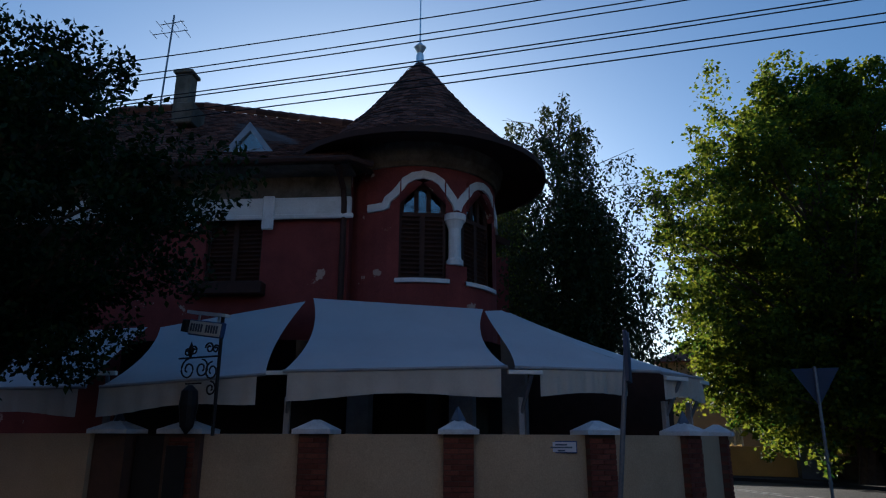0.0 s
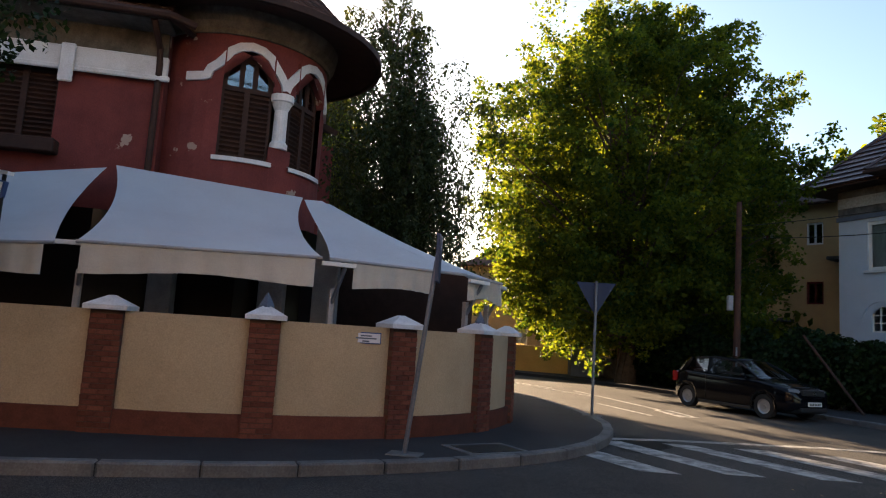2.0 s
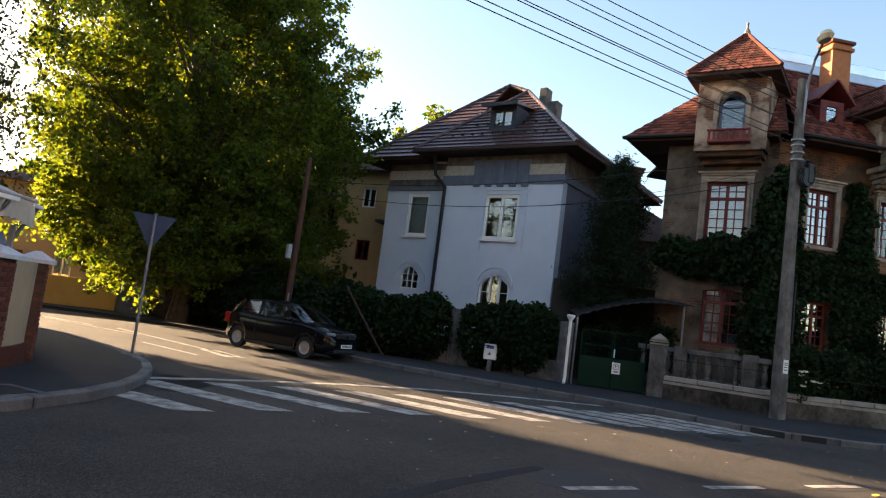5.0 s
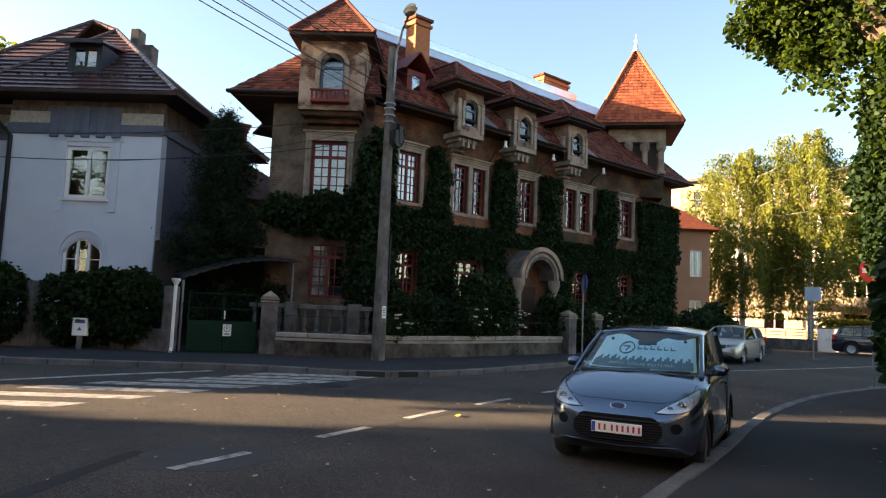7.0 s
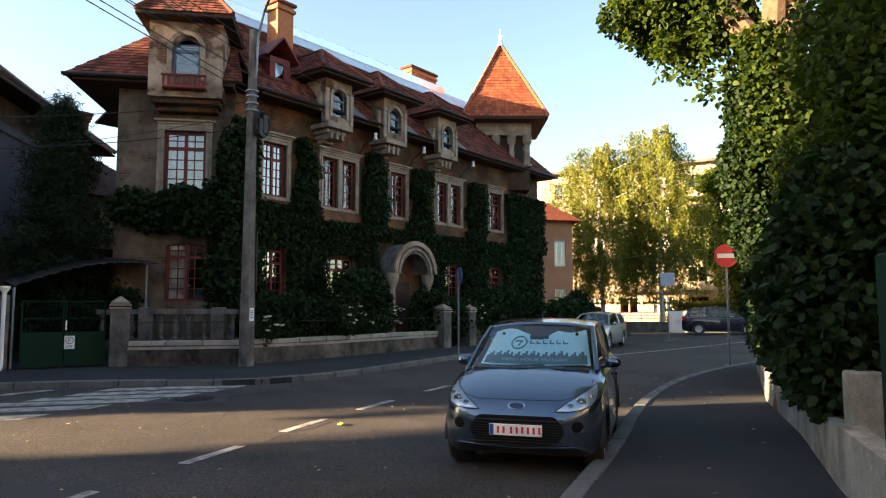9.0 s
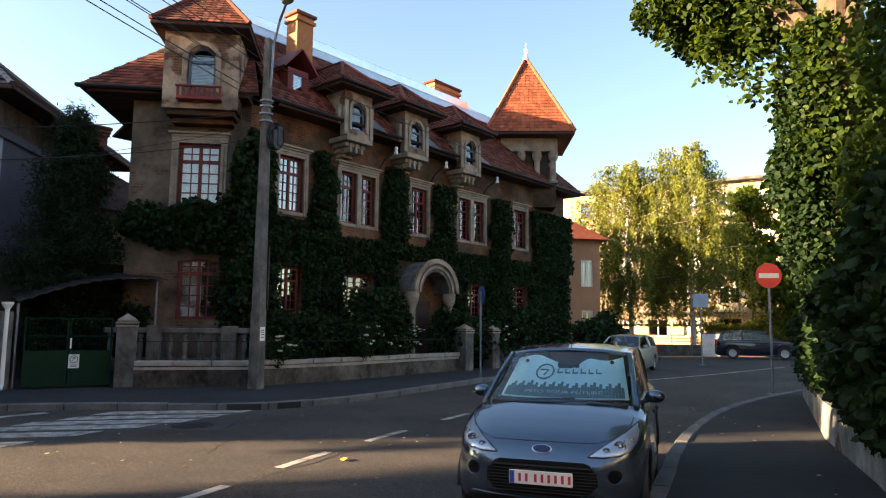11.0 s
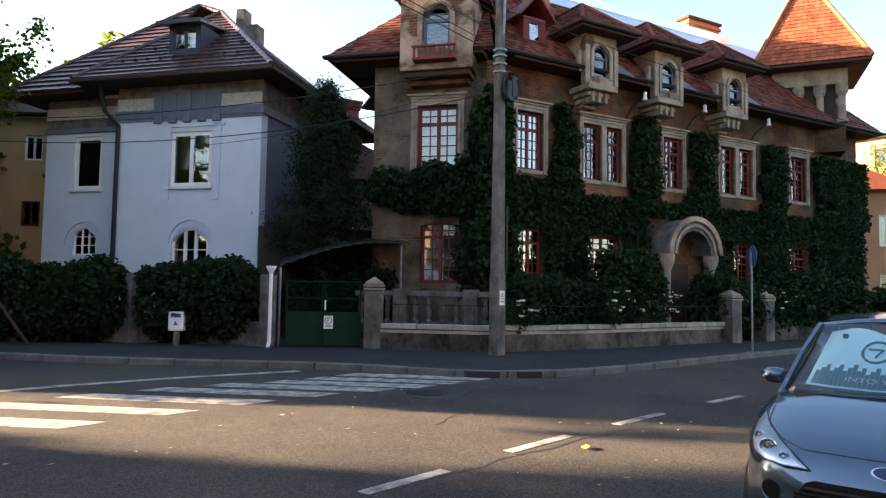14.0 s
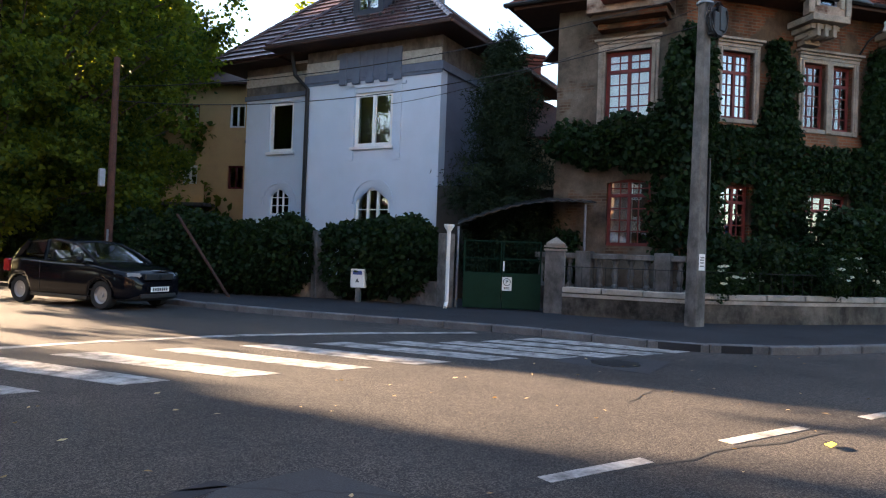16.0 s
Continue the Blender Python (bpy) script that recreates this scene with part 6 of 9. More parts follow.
painted("edge_line", [((1.6, 11.6), (4.2, 12.3)), ((4.2, 12.3), (6.8, 12.75)), ((6.8, 12.75), (8.9, 12.8)), ((8.9, 12.8), (11.0, 12.4)), ((11.0, 12.4), (13.1, 11.75))], 0.22, "worn white line across the side street")
painted("centre_dashes", [((8.06, 4.94), (9.05, 4.87)), ((10.06, 4.85), (11.2, 4.77)), ((12.19, 4.65), (13.4, 4.52)), ((14.86, 4.33), (16.0, 4.15)), ((17.6, 3.8), (18.7, 3.5)), ((20.4, 3.0), (21.5, 2.6)), ((5.9, 5.05), (6.9, 5.0))], 0.13, "worn white centre line dashes")
painted("bay_line", [((26, 1.5), (31.0, -1.3)), ((31.0, -1.3), (38.3, -4.9))], 0.12, "white line along the far parking bays")
painted("street_line", [((5.6, 17.0), (5.2, 18.4)), ((5.2, 18.4), (3.6, 23.5)), ((4.6, 16.6), (3.7, 19.0)), ((2.9, 24.0), (1.0, 27.0)), ((3.9, 21.5), (1.6, 25.5))], 0.12, "worn white lane lines in the side street")
painted("arrow_mark", [((5.55, 16.8), (5.25, 18.3))], 0.5, "broad white painted block on the road")

pt = thing("road_patch", Matrix.Identity(4), "darker tarred repair strips and patches in the road", "road patch", kind="structure")
for poly in ([(4.6, 5.2), (6.3, 5.85), (6.25, 6.0), (4.5, 5.4)], [(2.0, 3.9), (4.6, 5.2), (4.5, 5.38), (1.9, 4.05)], [(11.95, 8.95), (12.6, 9.0), (13.3, 7.6), (12.5, 7.35)]):
    part("patch", slab(bmesh.new(), poly, 0.0, 0.003), PATCH, pt)
part("patch", slab(bmesh.new(), [(5.7, 5.3), (6.2, 5.82), (6.9, 5.91), (7.1, 5.2), (6.9, 4.5), (6.1, 4.6)], 0.0, 0.0025), mat("pale_patch", (0.055, 0.055, 0.057), (0.035, 0.035, 0.037), 0.85, 1.5, 80, 0.5), pt)
part("patch", slab(bmesh.new(), [(11.9, 8.6), (12.3, 7.25), (13.55, 7.8), (13.1, 8.95)], 0.0, 0.0035), mat("grey_patch", (0.05, 0.05, 0.053), (0.03, 0.03, 0.032), 0.85, 1.5, 80, 0.5), pt)
CRACK = emit_free("crack_tar", (0.012, 0.012, 0.012), 0.8)
rc = random.Random(4)
for x0, y0, x1, y1 in ((7.3, 4.98, 12.2, 4.42), (12.2, 4.42, 18.0, 3.35), (4.8, 6.4, 6.2, 5.85), (6.2, 5.85, 7.3, 4.98), (7.2, 3.0, 8.8, 4.2), (13.2, 9.6, 13.6, 7.2), (5.6, 7.6, 7.4, 8.3), (10.5, 6.2, 12.5, 7.0)):
    pts_c = [(x0 + (x1 - x0) * k / 14 + rc.uniform(-0.05, 0.05), y0 + (y1 - y0) * k / 14 + rc.uniform(-0.05, 0.05)) for k in range(15)]
    verts, faces = [], []
    for k, (a, b) in enumerate(pts_c):
        w = rc.uniform(0.006, 0.018)
        verts += [(a - w * 0.4, b - w, 0.003), (a + w * 0.4, b + w, 0.003)]
        if k:
            faces.append((2 * k - 2, 2 * k, 2 * k + 1, 2 * k - 1))
    arr_part("crack", verts, faces, CRACK, pt, "dark tar-filled crack")
mh = thing("manhole_cover", pose(12.62, 8.05, 0.0), "dark round iron manhole cover set in the road", "manhole cover")
part("cover", rod(bmesh.new(), (0, 0, 0.0), (0, 0, 0.012), 0.34, seg=28), BLACKIRON, mh)
dg = thing("pavement_cover", pose(0.62, 8.95, 0.125, 0, 0, 35), "rectangular iron inspection cover in the pavement", "manhole cover")
part("frame", bevel(B(-0.5, 0.5, -0.38, 0.38, 0.0, 0.012), 0.004), KERB, dg)
part("cover", B(-0.4, 0.4, -0.28, 0.28, 0.0, 0.018), BLACKIRON, dg)
dr = thing("road_gully", pose(15.6, 8.05, 0.0, 0, 0, -35), "rusty gully grate with debris at the kerb", "drain")
part("grate", bevel(B(-0.3, 0.3, -0.2, 0.2, 0, 0.01), 0.003), BLACKIRON, dr)
dp = thing("tar_stain", Matrix.Identity(4), "black wet stain on the road by the kerb", "stain", kind="structure")
part("stain", slab(bmesh.new(), [(2.7, 10.6), (3.0, 10.5), (3.4, 10.95), (3.72, 11.4), (3.8, 12.1), (3.4, 12.5), (3.05, 12.45)], 0.0, 0.003), emit_free("wet_tar", (0.006, 0.006, 0.006), 0.6, 0.0, 0.15), dp)

kerb(KERB_CORNER, lambda p: -9 < p[0] and p[1] < 22, 0, 1, "grey concrete kerbstones along the corner pavement")
kerb(KERB_FAR, lambda p: p[1] < 22 and p[0] < 42 and p[0] > 5, 0, 1, "grey concrete kerbstones before the houses")
kerb(KERB_NEAR, lambda p: -3 < p[0] < 30, 0, -1, "grey concrete kerbstones beside the parked car")

# ---- trees ----
def hedge(name, path, w, h, label, leaf, per, size, seed, z=0.13, lumps=0.3, category="hedge", full=False):
    """A loose hedge along a path: leaves over an uneven body, with stems inside."""
    rng = np.random.default_rng(seed)
    t = thing(name, Matrix.Identity(4), label, category)
    bm = bmesh.new()
    pts = []
    for p, q in zip(path, path[1:]):
        ln = math.hypot(q[0] - p[0], q[1] - p[1])
        n = max(1, int(ln / 0.45))
        for k in range(n):
            s = (k + 0.5) / n
            x, y = p[0] + (q[0] - p[0]) * s, p[1] + (q[1] - p[1]) * s
            hh = h * (1 + lumps * (noise.noise((x * 0.5, y * 0.5, seed)) - 0.1)) + (0 if len(p) < 3 else p[2] + (q[2] - p[2]) * s)
            tube(bm, [(x, y, z - 0.05), (x + rng.normal(0, 0.15), y + rng.normal(0, 0.15), z + hh * 0.5), (x + rng.normal(0, 0.3), y + rng.normal(0, 0.3), z + hh * 0.85)], [0.035, 0.025, 0.008], 4)
            m = int(per * ln / n * hh)
            pts.append(blob_points(rng, m, (x, y, z + hh * 0.52), (w * rng.uniform(0.85, 1.15), w * rng.uniform(0.85, 1.15), hh * 0.5), 0.75))
            pts.append(blob_points(rng, m // 4, (x + rng.normal(0, w * 0.4), y + rng.normal(0, w * 0.4), z + hh * rng.uniform(0.6, 1.0)), (w * 0.5, w * 0.5, 0.3), 0.5))
    part("stems", bm, BARK, t)
    leaf_mesh("leaves", np.concatenate(pts), size, leaf, t, rng, 0.35, 0.75, full=full)
    return t


def shoot_tree(name, x, y, label, z0, z1, outline, leaf, size, limbs, shoots, leaves, trunk, seed, ry=0.85, gaps=-0.2):
    """Limbs reach the crown's outline (height share, radius); pointed leafy shoots grow out and up from each."""
    rng = np.random.default_rng(seed)
    t = thing(name, Matrix.Translation((x, y, 0.13)), label, "tree")
    bm = bmesh.new()
    tube(bm, [(0, 0, -0.1), (0.08, 0, z0 + 1.0), (0, 0.1, (z0 + z1) * 0.45), (0.1, 0, z1 * 0.9)], [trunk * 1.3, trunk, trunk * 0.7, 0.04], 10)
    pts = []
    hs, rs = [o[0] for o in outline], [o[1] for o in outline]
    for k in range(limbs):
        a = k * 2.399963 + rng.normal(0, 0.15)
        h = ((k + 0.5) / limbs) ** 0.92
        reach = float(np.interp(h, hs, rs)) * rng.uniform(0.78, 1.04)
        tip = Vector((reach * math.cos(a), reach * ry * math.sin(a), z0 + (z1 - z0) * h))
        root = Vector((0.05, 0.05, max(z0 * 0.9, tip.z - 0.75 * reach)))
        mid = root.lerp(tip, 0.5) + Vector((0, 0, 0.25))
        tube(bm, [root, mid, tip], [trunk * 0.3, trunk * 0.16, 0.012], 5)
        for s in range(shoots):
            f = 0.3 + 0.7 * (s + rng.random()) / shoots
            p = (root.lerp(mid, f * 2) if f < 0.5 else mid.lerp(tip, f * 2 - 1)) + Vector(rng.normal(0, 0.28, 3))
            if noise.noise((p.x * 0.55 + seed, p.y * 0.55, p.z * 0.6)) < gaps:
                continue
            out = Vector((math.cos(a), math.sin(a), 0)) * rng.uniform(0.3, 1.0) + Vector(rng.normal(0, 0.55, 3)) + Vector((0, 0, 0.1 + 0.85 * h))
            out.normalize()
            ln = rng.uniform(0.8, 1.75)
            m = int(leaves * ln)
            g = rng.uniform(0, 1, m) ** 0.8
            wide = (0.36 * (1 - g) ** 0.7 + 0.05)[:, None] * ln * 0.75
            pts.append(np.asarray(p) + np.outer(g * ln, np.asarray(out)) + rng.normal(size=(m, 3)) * wide * np.array([1, 1, 0.6]))
    part("trunk", bm, BARK, t)
    leaf_mesh("crown", np.concatenate(pts), size, leaf, t, rng, 0.25, 0.75)
    return t


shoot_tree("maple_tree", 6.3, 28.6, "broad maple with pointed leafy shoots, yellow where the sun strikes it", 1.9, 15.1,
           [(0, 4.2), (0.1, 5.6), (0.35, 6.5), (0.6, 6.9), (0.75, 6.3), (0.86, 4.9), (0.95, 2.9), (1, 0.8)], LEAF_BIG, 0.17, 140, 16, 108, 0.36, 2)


def weeper(name, x, y, h, r, label, leaf, n, size, seed, bark=BIRCHBARK, base=2.0, z=0.1, strands=9, hang=1.0):
    """A birch: thin limbs, and leaves along hanging strands."""
    rng = np.random.default_rng(seed)
    t = thing(name, Matrix.Translation((x, y, z)), label, "tree")
    bm = bmesh.new()
    tube(bm, [(0, 0, -0.1), (0.1, 0.05, h * 0.3), (-0.05, 0.1, h * 0.65), (0.1, 0, h * 0.98)], [0.2, 0.16, 0.1, 0.02], 8)
    pts = []
    for k in range(n):
        a, f = k * 2.399963, (k + 0.5) / n
        zz = h * (0.3 + 0.68 * f)
        w = r * (math.sin(math.pi * (0.26 + 0.64 * f)) ** 0.6) * rng.uniform(0.35, 1.05)
        tip = Vector((w * math.cos(a), w * math.sin(a), zz + 0.25))
        tube(bm, [(0, 0.05, zz - w * 0.45), (tip.x * 0.5, tip.y * 0.5, zz + 0.15), tip], [0.028, 0.016, 0.006], 4)
        for s in range(strands):
            q = tip * (0.42 + 0.58 * (s / (strands - 1)) ** 0.7) * rng.uniform(0.85, 1.08)
            drop = rng.uniform(0.4, 2.9) * (0.55 + 0.45 * (1 - f)) * hang
            m = int(16 * drop / hang) + 5
            sx, sy = rng.normal(0, 0.22, 2)
            zc = np.linspace(0, 1, m)
            top = zz + 0.2 - 0.1 * s / strands
            pts.append(np.stack([q.x + sx * zc + rng.normal(0, 0.07, m), q.y + sy * zc + rng.normal(0, 0.07, m), np.maximum(top - drop * zc, base)], 1))
    part("trunk", bm, bark, t)
    leaf_mesh("crown", np.concatenate(pts), size, leaf, t, rng, 0.75, 0.5)
    return t


weeper("birch_tree", -3.0, 20.8, 12.3, 3.9, "tall weeping birch with thin hanging strands of leaves", LEAF_BIRCH, 84, 0.14, 4, bark=BARK, strands=15, hang=1.2)
weeper("birch_tree", -2.1, 19.4, 9.0, 2.0, "weeping birch with thin hanging strands of leaves", LEAF_BIRCH, 76, 0.14, 5, bark=BARK, strands=15, hang=1.2)
weeper("birch_tree", 54.0, 2.6, 14.2, 4.8, "sunlit weeping birch before the flats", LEAF_SUNLIT, 90, 0.22, 6, strands=14, hang=1.6)
weeper("birch_tree", 54.5, -1.6, 15.4, 4.4, "sunlit weeping birch before the flats", LEAF_SUNLIT, 90, 0.22, 7, strands=14, hang=1.6)
rg = np.random.default_rng(21)
tree("street_tree", -7.05, 5.0, "dark leafy street tree by the garden gate", crown(rg, 34, 2.2, 2.0, 2.4, 5.5, 0.6, 1.0) + [(0.15, 0.3, 6.35, 0.7), (0.6, 0.5, 6.1, 0.55), (-0.5, 0.1, 6.0, 0.6)], LEAF_DARK, 0.09, 2300, 0.14, 2.2, seed=8)
tree("yard_tree", 19.9, 33.8, "round green tree rising behind the villa", crown(rg, 22, 2.4, 2.5, 6.0, 12.3, 1.1, 1.7), LEAF_BIG, 0.35, 260, 0.25, 5.0, seed=9)
tree("yard_tree", 28.5, 29.5, "green tree between the two houses", crown(rg, 14, 2.0, 2.0, 3.0, 10.0, 1.0, 1.5), LEAF_BIG, 0.3, 260, 0.2, 4.0, seed=10)
# Added sun blockers for the villa front and the maple's right half.
for tx, ty in ((9.5, 36.5), (13.5, 37.5), (6.4, 39.5)):
    tree("yard_tree", tx, ty, "added tree hidden behind the maple, keeps sun off the villa", crown(rg, 24, 4.2, 4.0, 2.0, 12.5, 1.5, 2.2), LEAF_BIG, 0.4, 240, 0.3, 3.0, seed=int(tx))
# Next two trees are added out of sight to block the low sun.
tree("garden_tree", -8.9, 33.5, "added unseen tree, shades the parked car and ivy hedge", crown(rg, 34, 3.0, 2.6, 2.0, 13.0, 1.2, 1.9), LEAF_BIG, 0.3, 520, 0.28, 2.5, seed=92)
tree("garden_tree", -8.6, 26.0, "added tree hidden by the turret house, shades the near pavement", crown(rg, 14, 1.5, 1.5, 1.5, 8.5, 0.8, 1.1), LEAF_BIG, 0.25, 500, 0.2, 2.0, seed=91)
for tx, ty in ((10, 43), (16, 41), (-30, 36)):
    tree("garden_tree", tx, ty, "green garden tree far down the side street", crown(rg, 16, 3.6, 3.4, 2.5, 10.5, 1.6, 2.4), LEAF_BIG, 0.5, 140, 0.25, 3.0, seed=int(tx + 60))
hedge("garden_bush", [(57.5, -2.5), (57.0, -8.5)], 1.0, 2.4, "sunlit yellow-green shrubs before the flats", LEAF_SUNLIT, 300, 0.22, 50, category="shrub")
tree("garden_tree", 60.5, -6.3, "tall green tree against the flats", crown(rg, 18, 1.9, 1.9, 5.0, 12.6, 1.0, 1.5), LEAF_BIG, 0.4, 260, 0.2, 4.0, seed=93)
for tx, ty, hh in ((60, -12, 9), (57, -9, 8), (66, -18, 10), (64, 10, 8)):
    tree("garden_tree", tx, ty, "green tree beside the flats", crown(rg, 14, 3.2, 3.0, 1.5, hh, 1.4, 2.2), LEAF_BIG, 0.45, 160, 0.2, 2.0, seed=int(tx + ty))

# conifer between the houses
con = thing("conifer", Matrix.Translation((18.2, 16.9, 0.13)), "tall dark conifer between the two houses", "tree")
part("trunk", rod(bmesh.new(), (0, 0, 0), (0.05, 0, 7.8), 0.14, 0.02), BARK, con)
rg = np.random.default_rng(31)
pts = []
for k in range(150):
    f = (k + 0.5) / 150
    a, zz = k * 2.399963, 0.8 + 7.0 * f
    w = 1.75 * (1 - f) ** 0.55 * rg.uniform(0.35, 1.15) + 0.1
    n = int(380 * w) + 40
    s = rg.uniform(0.1, 1, n)
    pts.append(np.stack([w * s * math.cos(a) + rg.normal(0, 0.14, n), w * s * math.sin(a) + rg.normal(0, 0.14, n), zz + 0.1 * s + rg.normal(0, 0.16, n)], 1))
leaf_mesh("crown", np.concatenate(pts), 0.16, LEAF_FIR, con, rg, 0.35, 0.2)


hedge("hedge", [(13.9, 18.6), (14.9, 17.3), (15.2, 16.5)], 0.8, 2.2, "dense dark green climber hedge over the villa fence", LEAF_HEDGE, 2300, 0.15, 41)
hedge("hedge", [(9.7, 22.9), (11.4, 21.3), (12.6, 20.1), (13.1, 19.5)], 0.8, 2.15, "dense dark green climber hedge over the villa fence", LEAF_HEDGE, 2100, 0.15, 42)
hedge("hedge", [(7.0, 29.5), (8.6, 25.5), (9.5, 23.4)], 0.8, 2.3, "dark green hedge behind the parked hatchback", LEAF_HEDGE, 700, 0.2, 43)
hedge("garden_bush", [(19.8, 10.9), (22.5, 10.0), (24.6, 9.5)], 0.7, 1.9, "garden shrubs before the mansion", LEAF_HEDGE, 900, 0.14, 44, category="shrub")
hedge("garden_bush", [(23.2, 9.9), (24.8, 9.3)], 0.8, 3.0, "tall leafy shrub by the portal", LEAF_DARK, 900, 0.16, 45, category="shrub")
hedge("garden_bush", [(27.5, 8.3), (31, 7.0), (36, 5.4)], 0.9, 2.3, "garden shrubs before the mansion", LEAF_HEDGE, 600, 0.18, 46, category="shrub")
hedge("garden_bush", [(40, 4.5), (46, 3.0)], 1.0, 2.2, "dark shrubs by the corner house", LEAF_DARK, 350, 0.25, 47, category="shrub")
hedge("ivy_hedge", [(8.7, -1.75), (10.2, -1.85), (12.0, -2.15), (14.5, -2.35)], 0.72, 2.5, "thick ivy hedge tumbling over a low wall", LEAF_IVY, 4200, 0.115, 48, z=0.35, full=True)
hedge("ivy_hedge", [(14.8, -2.5), (18.0, -2.8), (21.5, -3.5)], 0.7, 2.1, "thick ivy hedge tumbling over a low wall", LEAF_IVY, 1900, 0.095, 49, z=0.2, full=True)

# old tree wrapped in ivy
rg = np.random.default_rng(51)
old = thing("ivy_tree", Matrix.Translation((12.9, -2.0, 0.13)), "old tree with a rough trunk wrapped in ivy", "tree")
bm = bmesh.new()
tube(bm, [(0, 0, 0), (0.05, 0, 3), (-0.05, 0.0, 5.5), (-0.15, 0.0, 7.5), (-0.2, 0.05, 9.8)], [0.36, 0.32, 0.29, 0.25, 0.18], 12)
for e in ((0.8, 2.4, 7.3), (0.3, 1.8, 8.0), (-2.2, 0.3, 7.5), (-3.0, -0.6, 6.5), (1.8, 0.6, 7.6)):
    tube(bm, [(0, 0.05, 5.2), (e[0] * 0.5, e[1] * 0.5, 6.7), e], [0.13, 0.08, 0.02], 6)
part("trunk", bm, BARK, old)
sleeve = [blob_points(rg, 34000, (0.1, -0.62, 2.6), (0.95, 0.7, 2.9), 0.7)]
for cy, cz, ry, rz, n in ((0.3, 4.6, 0.55, 0.75, 4200), (0.38, 3.7, 0.62, 0.8, 5200), (0.3, 2.8, 0.55, 0.8, 4600), (0.15, 2.1, 0.5, 0.6, 3000)):
    sleeve.append(blob_points(rg, n, (0.2, cy, cz), (0.6, ry, rz), 0.45))
leaf_mesh("ivy", np.concatenate(sleeve), 0.085, LEAF_IVY, old, rg, 0.5, 0.8, full=True)
pts = []
for cx, cy, cz, rx, ry, rz, n in ((0.8, 1.3, 6.3, 0.8, 0.7, 0.8, 2200), (0.8, 1.9, 6.9, 0.7, 0.75, 0.5, 1800), (0.3, 1.4, 7.6, 1.0, 1.1, 0.8, 2200),
                                  (-1.8, -0.6, 4.4, 1.2, 0.9, 1.2, 2800), (-3.0, -0.75, 5.2, 1.4, 0.9, 1.3, 3000), (-2.2, -1.05, 6.7, 1.6, 1.0, 1.0, 2800), (-3.6, -0.2, 3.5, 1.0, 0.7, 1.0, 2200), (-1.2, 0.2, 3.3, 0.8, 0.6, 0.8, 1500)):
    for _ in range(4):
        o = rg.normal(size=3) * 0.3
        pts.append(blob_points(rg, int(n * 0.65), (cx + o[0], cy + o[1], cz + o[2]), (rx * 0.75, ry * 0.75, rz * 0.75), 0.3))
for k in range(46):
    hx, hy, top = rg.uniform(0.0, 1.0), rg.uniform(0.35, 2.3), rg.uniform(6.2, 7.6)
    drop = rg.uniform(0.5, 2.4) * (1.25 - 0.4 * hy)
    m = int(150 * max(0.3, drop))
    f = rg.uniform(0, 1, m)
    pts.append(np.stack([hx + rg.normal(0, 0.11, m), hy + rg.normal(0, 0.11, m), top - max(0.3, drop) * f], 1))
for k in range(30):
    a = k * 2.4
    m = 170
    pts.append(np.stack([0.36 * math.cos(a) + rg.normal(0, 0.1, m), abs(0.36 * math.sin(a)) * (1 if k % 3 else -1) + 0.12 + rg.normal(0, 0.1, m), 3.6 + 2.2 * rg.uniform(0, 1, m)], 1))
leaf_mesh("crown", np.concatenate(pts), 0.1, LEAF_TREE, old, rg, 0.35, 0.75, full=True)

# ---- ivy on the mansion ----
ivy = tagged(new("ivy", None), "dark green ivy covering the mansion walls between windows", "ivy", kind="stuff")
ivy.matrix_world = MB
rg = np.random.default_rng(61)
keep = [(a - 0.2, b + 0.2, c - 0.2, d + 0.3) for a, b, c, d in UP] + [(a - 0.05, b + 0.05, c - 0.1, d + 0.1) for a, b, c, d in LOW] + [(6.45, 9.25, 0, 4.2)]


def wall_leaves(n, u0, u1, z0, z1, keep, depth=0.22):
    p = np.stack([rg.uniform(u0, u1, n), -rg.uniform(0.02, depth, n), rg.uniform(z0, z1, n)], 1)
    good = np.ones(n, bool)
    for a, b, c, d in keep:
        good &= ~((p[:, 0] > a) & (p[:, 0] < b) & (p[:, 2] > c) & (p[:, 2] < d))
    return p[good]


pts = [wall_leaves(62000, 0.0, 19.2, 0.0, 4.75, keep, 0.34), wall_leaves(3600, 0.0, 3.6, 4.5, 5.4, keep)]
for a, b, top in ((-0.1, 0.75, 7.6), (2.35, 3.3, 7.4), (5.6, 6.85, 7.5), (8.5, 9.75, 7.3), (12.5, 13.9, 7.3), (15.9, 19.3, 7.2)):
    for k in range(5):
        zz = 4.4 + (top - 4.4) * k / 5
        inset_u = 0.04 * k
        jl, jr = rg.normal(0, 0.14, 2)
        pts.append(wall_leaves(int(620 * (b - a)), a + inset_u + jl, b - inset_u + jr, zz, zz + (top - 4.4) / 5 + 0.1, [], 0.4))
        pts.append(blob_points(rg, int(150 * (b - a)), ((a + b) / 2 + rg.normal(0, 0.15), -0.25, zz + 0.2), ((b - a) * 0.5, 0.3, 0.4), 0.4))
leaf_mesh("leaves", np.concatenate(pts), 0.135, LEAF_DARK, ivy, rg, 0.7, 0.85)
iva = new("ivy", None)
tagged(iva, "dark green ivy hanging below the corner window", "ivy", kind="stuff")
iva.matrix_world = pose(20.0, 14.0, 0.13, 0, 0, -65)
pts = []
